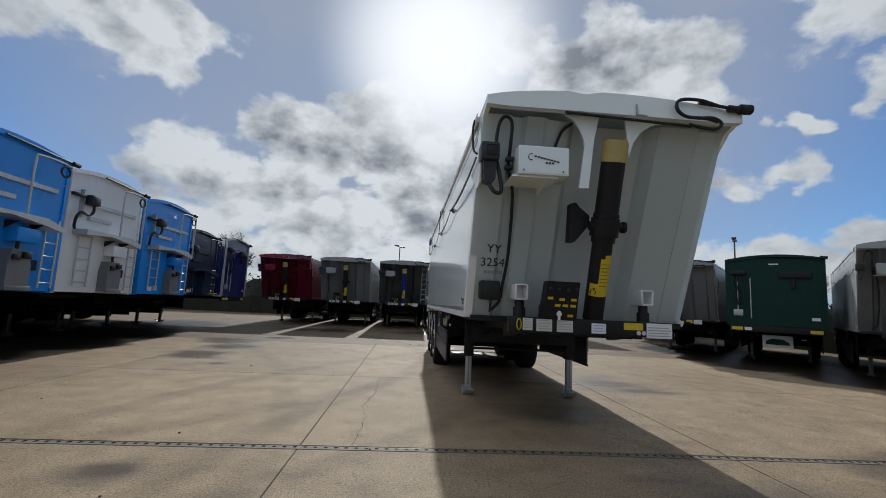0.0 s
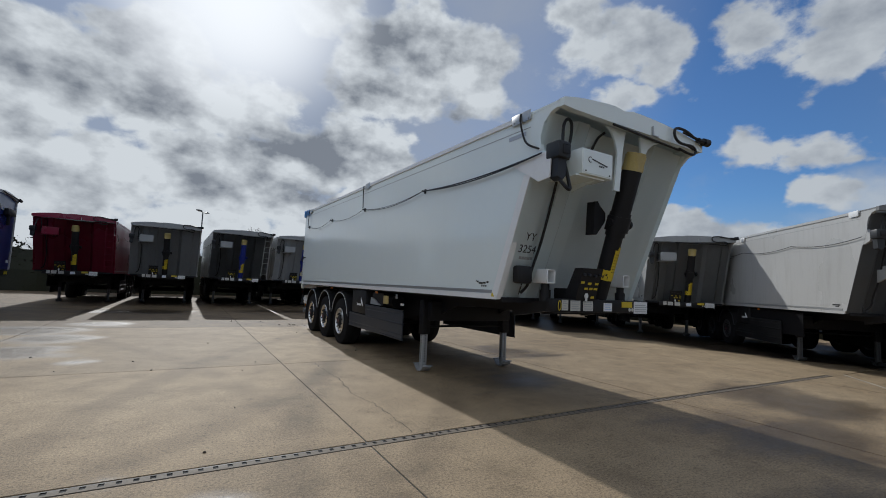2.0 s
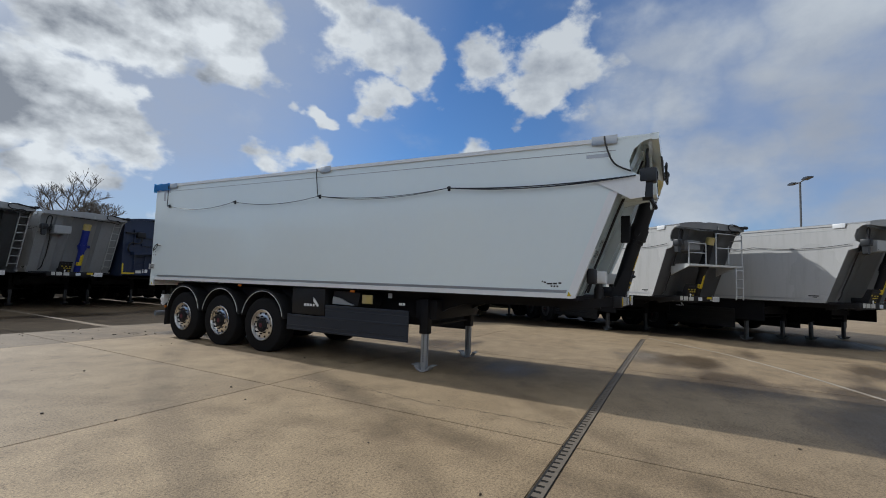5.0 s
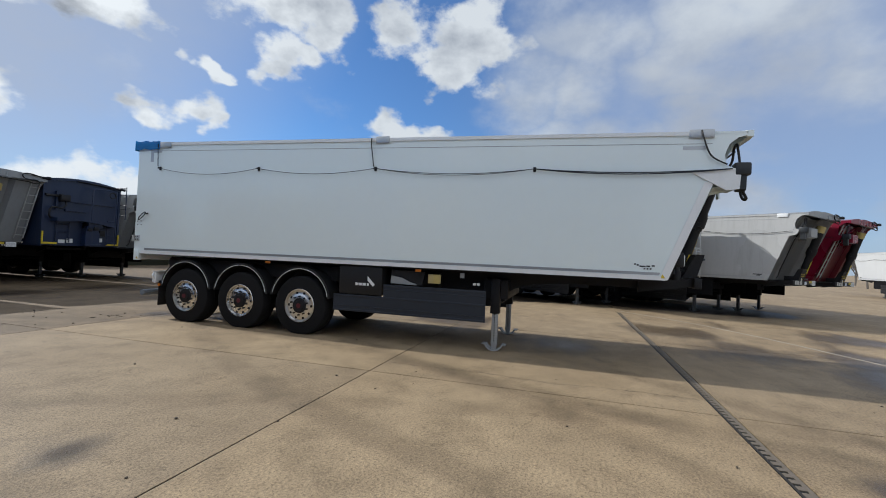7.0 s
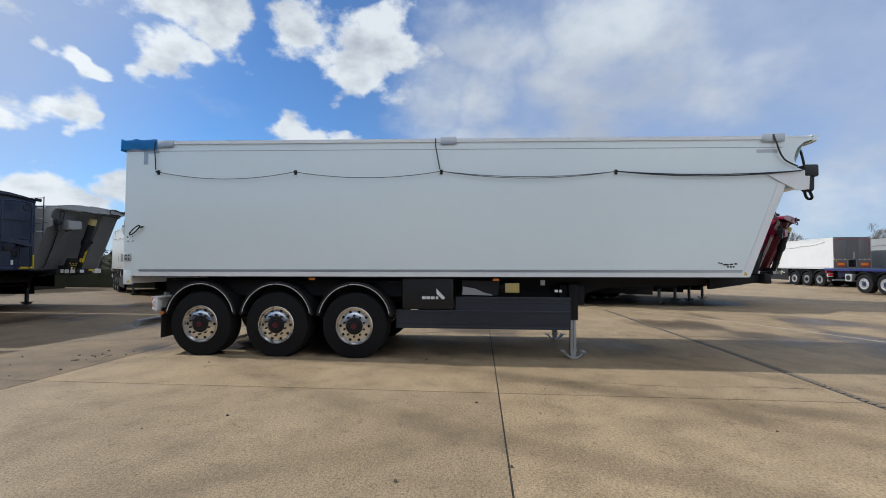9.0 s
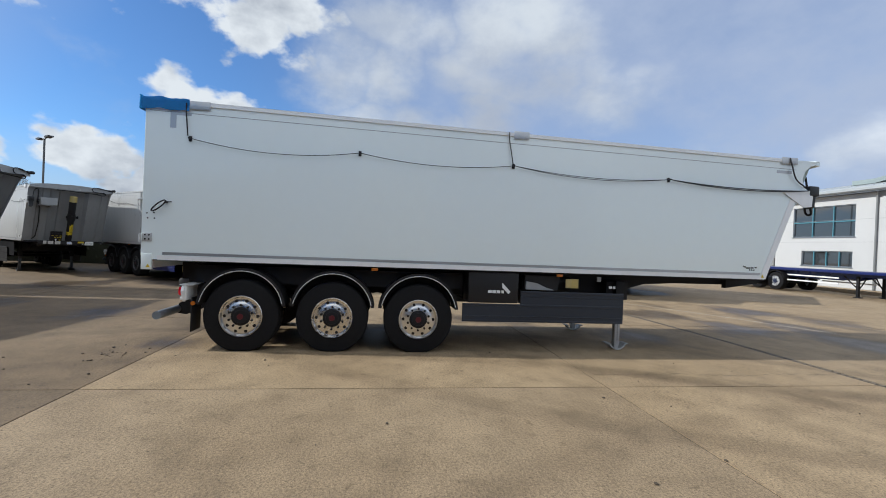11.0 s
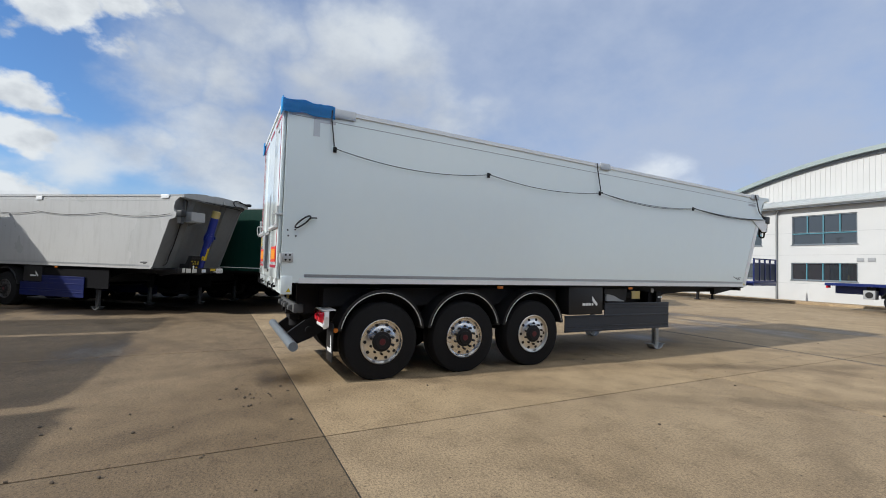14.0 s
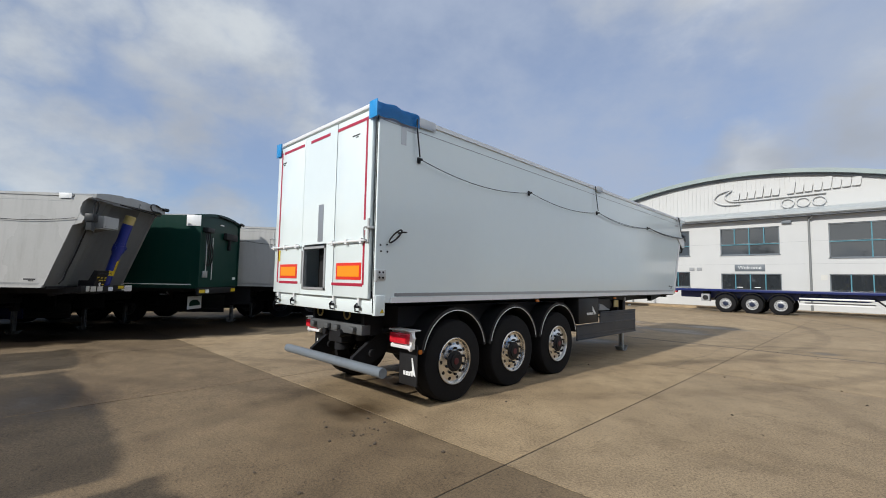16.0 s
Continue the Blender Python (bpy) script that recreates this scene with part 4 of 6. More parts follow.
def rear_gear(root):
    """Rear beam, lamps, bumper tube and coupling."""
    bm = B()
    box(bm, -0.66, 0.66, 10.60, 10.74, 0.87, 1.00, 0.012)
    for x in (-0.5, -0.12, 0.12, 0.5):
        box(bm, x - 0.05, x + 0.05, 10.70, 10.80, 0.90, 0.97, 0.015)
    part("rear_beam", bm, POLE, root)
    bm = B()
    cyl(bm, (-1.2, 10.80, 0.505), (1.2, 10.80, 0.505), 0.06, 18)
    bumper = part("rear_bumper", bm, mat("bumper_grey", (0.17, 0.195, 0.22), 0.4, vary=0.15, dirt=0.3), root, "scuffed grey underrun bumper tube")
    for s in (-1, 1):
        bm = B()
        prism(bm, [(10.15, 0.98), (10.38, 0.88), (10.60, 0.72), (10.78, 0.59), (10.80, 0.44), (10.66, 0.42), (10.46, 0.50), (10.24, 0.62)], "x", s * 0.52 - 0.03, s * 0.52 + 0.03)
        cyl(bm, (s * 0.52 - 0.07, 10.5, 0.62), (s * 0.52 + 0.07, 10.5, 0.62), 0.05, 10)
        part("bumper_arm", bm, BLACK, bumper)
    for s in (-1, 1):
        c = s * 1.08
        bm = B()
        box(bm, c - 0.19, c + 0.19, 10.38, 10.44, 0.74, 0.96, 0.008)
        box(bm, c - 0.20, c + 0.20, 10.30, 10.48, 0.958, 0.97)
        prism(bm, [(c + 0.19, 0.95), (c + 0.23, 0.88), (c + 0.17, 0.72), (c + 0.13, 0.74)] if s > 0 else [(c - 0.19, 0.95), (c - 0.23, 0.88), (c - 0.17, 0.72), (c - 0.13, 0.74)], "y", 10.405, 10.445)
        lamp = part("lamp_holder", bm, WHITE_TRIM, root)
        bm = B()
        box(bm, c - 0.165, c + 0.165, 10.43, 10.50, 0.805, 0.935, 0.018)
        part("tail_lamp", bm, REDLAMP, lamp, "red tail lamp lens")
        bm = B()
        for x in (c - 0.155, c + 0.02):
            box(bm, x, x + 0.13, 10.498, 10.506, 0.83, 0.905, 0.004)
        part("lamp_reflector", bm, REDLAMP, lamp)
        bm = B()
        box(bm, c - 0.20, c + 0.18, 10.43, 10.465, 0.745, 0.79, 0.008)
        part("lamp_base", bm, WHITE_TRIM, lamp)
        bm = B()
        cyl(bm, (s * 0.72, 10.30, 0.92), (s * 0.72, 10.46, 0.92), 0.035, 12)
        box(bm, min(s * 0.62, s * 0.86), max(s * 0.62, s * 0.86), 10.28, 10.36, 0.86, 0.99, 0.006)
        part("lamp_arm", bm, BLACK, root)
        bm = B()
        cyl(bm, (s * 1.255, 10.29, 0.70), (s * 1.275, 10.29, 0.70), 0.03, 12)
        part("amber_reflector", bm, AMBER, root)
        bm = B()
        for a, b in ((0.98, 1.02), (1.03, 1.07), (1.08, 1.12), (1.13, 1.16)):
            box(bm, s * (a + 0.02) , s * (b + 0.02), 10.3255, 10.329, 0.40, 0.45)
        prism(bm, [(s * 1.12, 0.45), (s * 1.23, 0.40), (s * 1.17, 0.62), (s * 1.15, 0.62), (s * 1.17, 0.47)], "y", 10.3255, 10.329)
        part("mudflap_mark", bm, LABEL, root, "plain white mark on the mudflap")
    bm = B()
    box(bm, -0.17, 0.17, 10.55, 10.72, 0.72, 0.98, 0.02)
    cyl(bm, (0, 10.6, 0.62), (0, 10.6, 0.74), 0.10, 16)
    for s in (-1, 1):
        cyl(bm, (s * 0.19, 10.6, 0.86), (s * 0.19, 10.78, 0.86), 0.05, 12)
    part("tow_coupling", bm, BLACK, root)
    for x in (-0.38, 0.30):
        bm = B()
        tube(bm, [(x + 0.07 * math.cos(a), 10.78, 1.13 + 0.07 * math.sin(a)) for a in (2 * math.pi * k / 14 for k in range(14))], 0.012, 6, closed=True)
        part("lashing_ring", bm, WORN_YELLOW, root)


def tail_door(root, paint, marked=False):
    """Rear door in three panels with its sill, latches and posts."""
    for x0, x1 in ((-1.20, -0.445), (0.415, 1.27), (-0.435, 0.405)):
        bm = B()
        hatch = marked and x0 == -0.435
        box(bm, x0, x1, 11.0, 11.045, 2.03 if hatch else 1.36, 3.55, 0.0 if hatch else 0.008)
        if hatch:
            box(bm, -0.435, -0.26, 11.0, 11.045, 1.43, 2.03)
            box(bm, 0.34, 0.405, 11.0, 11.045, 1.43, 2.03)
            box(bm, -0.435, 0.405, 11.0, 11.045, 1.36, 1.43)
            bmesh.ops.remove_doubles(bm, verts=bm.verts[:], dist=0.0005)
        door = part("tail_door", bm, paint, root)
    bm = B()
    box(bm, -1.26, 1.26, 10.93, 11.0, 1.18, 1.36, 0.01)
    sill = part("sill", bm, paint, root)
    for x in (-1.0, -0.45, 0.62, 1.12):
        bm = B()
        box(bm, x - 0.02, x + 0.02, 11.0, 11.04, 1.25, 1.37, 0.006)
        part("door_latch", bm, WHITE_TRIM, sill)
        bm = B()
        cyl(bm, (x - 0.035, 11.045, 1.26), (x + 0.035, 11.045, 1.26), 0.016, 10)
        tube(bm, [(x, 11.045, 1.30), (x + 0.015, 11.07, 1.27), (x + 0.015, 11.06, 1.21), (x, 11.02, 1.20)], 0.010, 6)
        part("latch_hook", bm, BLACK, sill)
    for s in (-1, 1):
        bm = B()
        box(bm, s * 1.225, s * 1.282, 10.86, 10.995, 1.17, 1.40, 0.006)
        part("rear_post", bm, paint, root)
        bm = B()
        box(bm, s * 1.24 - 0.006, s * 1.24 + 0.012, 10.985, 11.0, 1.2, 3.46)
        part("door_gap", bm, HOLE, root)
    if not marked:
        return door
    bm = B()
    for x in (-0.26, 0.31):
        box(bm, x, x + 0.03, 11.02, 11.06, 1.43, 2.0)
    for z in (1.43, 1.97):
        box(bm, -0.26, 0.34, 11.02, 11.06, z, z + 0.03)
    part("hatch_frame", bm, ZINC, door)
    bm = B()
    box(bm, -0.25, 0.33, 10.80, 10.82, 1.40, 2.0)
    part("hatch_inside", bm, HOLE, door)
    bm = B()
    box(bm, 0.335, 0.345, 11.045, 11.06, 1.46, 1.98)
    cyl(bm, (0.36, 11.06, 1.5), (0.36, 11.06, 1.95), 0.012, 8)
    part("hatch_slide", bm, ZINC, door)
    for x0, x1 in ((-1.18, -0.36), (0.42, 1.33)):
        bm = B()
        cyl(bm, (x0, 11.075, 2.02), (x1, 11.075, 2.02), 0.014, 8)
        for x in (x0 + 0.1, (x0 + x1) / 2, x1 - 0.1):
            box(bm, x - 0.02, x + 0.02, 11.045, 11.09, 1.99, 2.05)
        part("locking_bar", bm, WHITE_TRIM, door)
    for x in (-1.2, 1.3):
        bm = B()
        box(bm, x - 0.04, x + 0.02, 10.92, 11.08, 2.15, 2.18, 0.006)
        cyl(bm, (x, 11.06, 2.0), (x, 11.06, 2.27), 0.013, 8)
        tube(bm, curve_pts([(x, 11.08, 2.17), (x + 0.02, 11.11, 2.15), (x + 0.02, 11.10, 2.02)]), 0.009, 6)
        part("side_latch", bm, ZINC, door)
    for x0, x1 in ((-1.08, -0.45), (-0.26, 0.25), (0.44, 1.08)):
        bm = B()
        box(bm, x0, x1, 11.046, 11.049, 3.44, 3.478)
        part("reflective_strip", bm, REDTAPE, door)
    for x, z0, z1 in ((-1.10, 2.26, 3.48), (-1.10, 1.51, 2.14), (1.14, 1.51, 3.48)):
        bm = B()
        box(bm, x - 0.017, x + 0.017, 11.046, 11.049, z0, z1)
        part("reflective_strip", bm, REDTAPE, door)
    for x0, x1 in ((-1.06, -0.52), (0.52, 1.06)):
        bm = B()
        box(bm, x0, x1, 11.046, 11.05, 1.57, 1.77)
        plate = part("marker_plate", bm, REDPANEL, door, "red-bordered rear marker plate")
        bm = B()
        box(bm, x0 + 0.035, x1 - 0.035, 11.051, 11.054, 1.605, 1.735)
        part("marker_centre", bm, ORANGE, plate, "orange reflective centre")
        bm = B()
        box(bm, x0 - 0.03, x1 + 0.1 if x0 < 0 else x1 + 0.02, 11.046, 11.049, 1.495, 1.53)
        part("reflective_strip", bm, REDTAPE, door)
    bm = B()
    box(bm, -0.16, -0.03, 11.046, 11.049, 2.06, 2.55)
    part("grey_patch", bm, SILVER, door)
    for x in (-0.95, 1.0):
        bm = B()
        box(bm, x, x + 0.16, 11.046, 11.048, 3.30, 3.315)
        box(bm, x + 0.03, x + 0.09, 11.046, 11.048, 3.275, 3.288)
        part("printed_mark", bm, INK, door, "small plain printed mark")
    bm = B()
    box(bm, 1.07, 1.15, 11.046, 11.049, 1.82, 1.98)
    part("sticker", bm, YELLOW, door)
    return door


def hero_extras(root):
    """What only the near trailer shows: cables, clips, blue sheet ends, stickers, hoses and fittings."""
    hooks = [(10.40, 3.06), (8.01, 3.02), (5.61, 2.99), (2.91, 2.945)]
    x = -1.325
    for y, z in hooks:
        bm = B()
        box(bm, -1.274, -1.295, y - 0.022, y + 0.022, z - 0.04, z + 0.035, 0.005)
        cyl(bm, (-1.295, y, z), (-1.34, y, z), 0.015, 8)
        part("rope_hook", bm, BLACK_PLASTIC, root)
    ends = hooks + [(0.24, 2.915)]
    for k, ((y0, z0), (y1, z1)) in enumerate(zip(ends, ends[1:])):
        sag = (0.12, 0.10, 0.085, 0.055)[k]
        for off in ((0.0,) if k < 2 else (0.0, 0.022)):
            bm = B()
            pts = [(x, y0 + (y1 - y0) * t, z0 + (z1 - z0) * t - (sag + off) * 4 * t * (1 - t)) for t in (i / 18 for i in range(19))]
            tube(bm, pts, 0.0052 if k < 3 else 0.0085, 6)
            part("sheet_cable", bm, DARKGREY, root, "dark sagging sheet cable")
    for y0, z0, y1, z1 in ((10.46, 3.56, 10.40, 3.06), (5.70, 3.52, 5.61, 2.99)):
        bm = B()
        tube(bm, [(-1.305, y0, z0), (-1.31, y0, z0 - 0.12), (x, y1 + 0.02, z1 + 0.03)], 0.009, 6)
        part("drop_strap", bm, BLACK_PLASTIC, root)
    bm = B()
    tube(bm, curve_pts([(-1.30, 0.62, 3.47), (-1.32, 0.60, 3.35), (-1.32, 0.50, 3.10), (-1.31, 0.30, 2.98)]), 0.012, 6)
    part("drop_strap", bm, BLACK_PLASTIC, root)
    for y0, y1, z in ((10.14, 10.46, 3.475), (5.37, 5.62, 3.425), (0.46, 0.78, 3.36)):
        bm = B()
        box(bm, -1.300, -1.294, y0, y1, z, z + 0.12, 0.002)
        for y in (y0 + 0.04, y1 - 0.04):
            cyl(bm, (-1.30, y, z + 0.03), (-1.306, y, z + 0.03), 0.012, 8)
        part("sheet_clip", bm, SILVER, root, "crumpled silver foil clip")
    # blue sheet turned over the rear corners
    n = 14
    for s, y_in in ((-1, 10.42), (1, 10.7)):
        bm, rows = B(), []
        for z, dx in ((3.62, 0.012), (3.56, 0.022), (3.50, 0.018), (3.45, 0.024)):
            rows.append([bm.verts.new((s * (1.285 + dx + 0.006 * math.sin(k * 1.7 + z * 40)), y_in + (11.06 - y_in) * k / n, z + 0.012 * math.sin(k * 0.9) - (0.0 if k > 3 else 0.01))) for k in range(n + 1)]
                        )
        for a, b in zip(rows, rows[1:]):
            for k in range(len(a) - 1):
                bm.faces.new((a[k], a[k + 1], b[k + 1], b[k]))
        bmesh.ops.solidify(bm, geom=bm.faces[:], thickness=0.006)
        part("sheet_end", bm, TARPBLUE, root, "creased blue tarpaulin end")
        bm = B()
        box(bm, min(s * 1.16, s * 1.312), max(s * 1.16, s * 1.312), 11.058, 11.075, 3.43, 3.635, 0.006)
        part("sheet_fold", bm, TARPBLUE, root, "blue tarpaulin fold over the rear corner")
    bm = B()
    box(bm, -1.15, 1.15, 10.97, 11.055, 3.575, 3.625, 0.01)
    part("rear_header", bm, WHITE_TRIM, root)
    bm = B()
    prism(bm, [(10.60, 3.20), (10.68, 3.20), (10.68, 3.42), (10.40, 3.42), (10.40, 3.385), (10.60, 3.385)], "x", -1.2755, -1.2745)
    part("grey_tape", bm, SILVER, root)
    bm = B()
    box(bm, -1.2755, -1.2745, 0.55, 0.85, 3.20, 3.25)
    part("grey_tape", bm, SILVER, root)
    bm = B()
    loop = [(-1.33, 10.77 + 0.09 * math.cos(a) + 0.012 * math.sin(a), 2.08 + 0.028 * math.sin(a) - 0.075 * math.cos(a)) for a in (2 * math.pi * k / 20 for k in range(20))]
    tube(bm, loop, 0.010, 6, closed=True)
    cyl(bm, (-1.33, 10.68, 2.135), (-1.33, 10.60, 2.14), 0.009, 6)
    cyl(bm, (-1.27, 10.68, 2.13), (-1.335, 10.68, 2.13), 0.012, 6)
    part("rope_loop", bm, BLACK_PLASTIC, root)
    bm = B()
    box(bm, -1.284, -1.274, 10.86, 10.99, 1.57, 1.69, 0.004)
    cyl(bm, (-1.30, 11.01, 1.55), (-1.30, 11.01, 1.68), 0.018, 8)
    part("hinge_plate", bm, ZINC, root)
    bm = B()
    for dy in (0.04, 0.09):
        for z in (1.6, 1.66):
            cyl(bm, (-1.283, 10.86 + dy, z), (-1.288, 10.86 + dy, z), 0.013, 8)
    for dy, z in ((0, 1.90), (0.09, 1.90), (0.01, 1.98), (0.10, 1.97)):
        cyl(bm, (-1.270, 10.84 + dy, z), (-1.2775, 10.84 + dy, z), 0.011, 8)
    tagged(part("rivet_row", bm, HOLE, root), kind="stuff")
    bm = B()
    prism(bm, [(10.87, 1.20), (10.93, 1.20), (10.90, 1.25)], "x", -1.2855, -1.283)
    part("hazard_sticker", bm, YELLOW, root)
    bm = B()
    for a, b, z in ((1.16, 1.20, 1.52), (1.22, 1.27, 1.512), (1.28, 1.36, 1.508), (1.37, 1.40, 1.525), (1.41, 1.43, 1.535)):
        box(bm, -1.2755, -1.2735, a, b, z, z + 0.022)
    for a in (1.20, 1.24, 1.28):
        box(bm, -1.2755, -1.2735, a, a + 0.025, 1.475, 1.497)
    tagged(part("printed_mark", bm, INK, root, "small plain printed mark"), kind="stuff")
    # front pillar, gussets, sockets, stickers
    bm = B()
    prism(bm, [(0.985, 1.335), (1.10, 1.335), (0.56, 2.74), (0.445, 2.74)], "x", -1.283, -1.2)
    part("front_pillar", bm, WHITE_TRIM, root)
    bm = B()
    prism(bm, [(0.12, 2.93), (0.78, 2.90), (0.30, 2.62), (0.14, 2.64)], "x", -1.30, -1.285)
    part("motor_bracket", bm, WHITE_TRIM, root)
    for pts in ([(-0.47, 3.37), (-0.13, 3.37), (-0.18, 3.15), (-0.235, 2.64), (-0.33, 2.64), (-0.275, 3.06), (-0.285, 3.13), (-0.33, 3.24), (-0.39, 3.32)],
                [(0.14, 3.36), (0.53, 3.36), (0.40, 3.32), (0.30, 3.25), (0.22, 3.14), (0.17, 2.98)]):
        bm = B()
        prism(bm, pts, "y", 0.10, 0.125)
        part("arched_gusset", bm, WHITE, root)
    for x0 in (-0.79, 0.595):
        bm = B()
        for dx, dz, w, h in ((0.012, 0, 0.116, 0.016), (0.012, 0.154, 0.116, 0.016), (0, 0.012, 0.016, 0.146), (0.124, 0.012, 0.016, 0.146)):
            box(bm, x0 + dx, x0 + dx + w, 0.66, 0.96, 1.545 + dz, 1.545 + dz + h, 0.004)
        box(bm, x0 + 0.01, x0 + 0.13, 0.82, 0.96, 1.555, 1.705)
        part("box_socket", bm, WHITE_TRIM, root, "square white tube socket")
        bm = B()
        cyl(bm, (x0 + 0.07, 0.76, 1.46), (x0 + 0.07, 0.76, 1.545), 0.05, 12)
        cyl(bm, (x0 + 0.07, 0.76, 1.33), (x0 + 0.07, 0.76, 1.47), 0.066, 12)
        part("rubber_stop", bm, BLACK_PLASTIC, root)
    bm = B()
    box(bm, -1.16, -0.93, 0.75, 0.86, 1.53, 1.74, 0.03)
    cyl(bm, (-1.02, 0.84, 1.53), (-1.02, 0.90, 1.40), 0.008, 6)
    part("document_box", bm, BLACK_PLASTIC, root, "black rounded document holder")
    for words, x, z, size in (("YY", -1.025, 2.074, 0.135), ("3254", -1.029, 1.932, 0.135)):
        text = bpy.data.curves.new("lettering", "FONT")
        text.body, text.size, text.extrude, text.align_x, text.align_y = words, size, 0.001, "CENTER", "CENTER"
        text.materials.append(INK)
        letters = new("lettering", text)
        letters.parent = root
        letters.matrix_basis = pose(x, bulkhead_y(z) - 0.004, z, 112, 0, 0)
    for x0, x1 in ((-1.114, -1.08), (-1.072, -1.038), (-1.03, -0.996), (-0.988, -0.954), (-0.946, -0.912)):
        on_bulkhead("printed_bar", x0, x1, 1.815, 1.848, SILVER, root)
    bm = B()
    tube(bm, [(-0.83 + 0.028 * math.cos(a), 0.0125, 2.885 + 0.03 * math.sin(a)) for a in (radians(60 + 24 * k) for k in range(11))], 0.004, 5)
    for k in range(8):
        box(bm, -0.80 + 0.031 * k, -0.775 + 0.031 * k, 0.011, 0.0145, 2.885 - 0.006 * k, 2.90 - 0.006 * k)
    for a in (-0.69, -0.66, -0.63):
        box(bm, a, a + 0.018, 0.011, 0.0145, 2.825, 2.843)
    tagged(part("printed_mark", bm, INK, root, "small plain printed mark"), kind="stuff")
    bm = B()
    tube(bm, curve_pts([(-1.22, 0.08, 2.62), (-1.18, 0.02, 2.53), (-1.12, 0.03, 2.52), (-1.10, 0.06, 2.60), (-1.14, 0.10, 2.84)]), 0.02, 7)
    part("motor_hose", bm, BLACK_PLASTIC, root)
    bm = B()
    tube(bm, curve_pts([(-0.36, 0.22, 3.34), (-0.46, 0.24, 3.25), (-0.52, 0.30, 3.05), (-0.50, 0.36, 2.9)]), 0.016, 6)
    part("hose", bm, BLACK_PLASTIC, root)
    bm = B()
    prism(bm, [(-0.31, 2.16), (-0.29, 2.56), (-0.24, 2.57), (-0.20, 2.52), (-0.10, 2.44), (-0.10, 2.34), (-0.25, 2.16)], "y", 0.40, 0.52)
    part("ram_bracket", bm, BLACK, root)
    bm = B()
    tube(bm, [(-0.80 + 0.022 * math.cos(a), 0.44, 1.30 + 0.055 * math.sin(a)) for a in (2 * math.pi * k / 14 for k in range(14))], 0.005, 6, closed=True)
    part("hose_ring", bm, YELLOW, root)
    bm = B()
    prism(bm, [(1.02, 1.36), (1.06, 1.42), (1.08, 1.36)], "x", -1.2925, -1.29)
    part("hazard_sticker", bm, YELLOW, root)
    # plates and labels under the side
    for y0, y1, z0, z1, m in ((4.38, 4.60, 1.07, 1.22, WORN_YELLOW), (3.98, 4.05, 1.19, 1.27, TARP), (3.72, 3.76, 1.08, 1.12, LABEL), (3.78, 3.83, 1.08, 1.12, LABEL)):
        bm = B()
        box(bm, -1.18, -1.16, y0, y1, z0, z1, 0.004)
        part("plate", bm, m, root)
    bm = B()
    prism(bm, [(5.30, 1.02), (5.28, 1.26), (4.68, 1.25), (4.72, 1.02)], "x", -1.13, -1.06)
    crate = part("stowage_tray", bm, BLACK_PLASTIC, root)
    bm = B()
    prism(bm, [(5.28, 1.03), (5.27, 1.16), (5.08, 1.13), (4.92, 1.06), (4.82, 1.04), (4.80, 1.02)], "x", -1.17, -1.135)
    part("folded_sheet", bm, TARP, crate, "crumpled grey plastic sheet")


def side_cables(root):
    """Sagging sheet cable, foil clip and small printed mark on both sides."""
    for s in (-1, 1):
        hooks = [(10.3, 3.30), (8.0, 3.06), (5.6, 3.0), (2.9, 2.95), (0.4, 2.90)]
        for (y0, z0), (y1, z1) in zip(hooks, hooks[1:]):
            bm = B()
            pts = [(s * 1.31, y0 + (y1 - y0) * t, z0 + (z1 - z0) * t - 0.36 * t * (1 - t)) for t in (i / 8 for i in range(9))]
            tube(bm, pts, 0.008, 5)
            part("sheet_cable", bm, BLACK_PLASTIC, root)
        for y, z in ((5.5, 3.36), (0.5, 3.34)):
            bm = B()
            box(bm, s * 1.296 - 0.004, s * 1.296 + 0.004, y, y + 0.28, z, z + 0.12, 0.002)
            part("sheet_clip", bm, LABEL, root)
        bm = B()
        box(bm, s * 1.2745 - 0.001, s * 1.2745 + 0.001, 1.16, 1.42, 1.50, 1.53)
        box(bm, s * 1.2745 - 0.001, s * 1.2745 + 0.001, 1.20, 1.32, 1.47, 1.49)
        tagged(part("printed_mark", bm, INK, root), kind="stuff")


def tipper(name, m, label, body, front, trim, ram=None, ram_paint=BLACK, tarp=TARP, rim=None, with_ladder=False, with_platform=False, group="", hero_one=False, guard=BLACK_PLASTIC, tail=None):
    root = thing(name, m, label, "trailer", group)
    sides(root, body, trim)
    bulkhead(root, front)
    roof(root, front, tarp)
    bm = B()
    box(bm, -1.22, 1.22, 0.95, 10.95, 1.30, 1.36)
    part("floor_pan", bm, BLACK, root)
    tail_door(root, tail or body, hero_one or tail is not None)
    running_gear(root, rim or (ALU if hero_one else SHADED_RIM))
    under_body(root, DARKGREY if hero_one else guard, 0.5 if hero_one else 0.36)
    rear_gear(root)
    if ram is not False:
        tip_ram(root, ram_paint)
        motor_and_box(root, front)
        valve_box(root)
        roller(root)
    front_bumper(root, BLACK)
    if not hero_one:
        side_cables(root)
    if with_ladder:
        ladder(root, *((0.95, 1.2) if with_ladder is True else (-1.2, -0.95)), 1.5, 3.3, lambda z: 0.98 - (z - 1.33) * 0.378 - 0.05, front if front is RED else ZINC)
    if with_platform:
        platform(root)
    return root


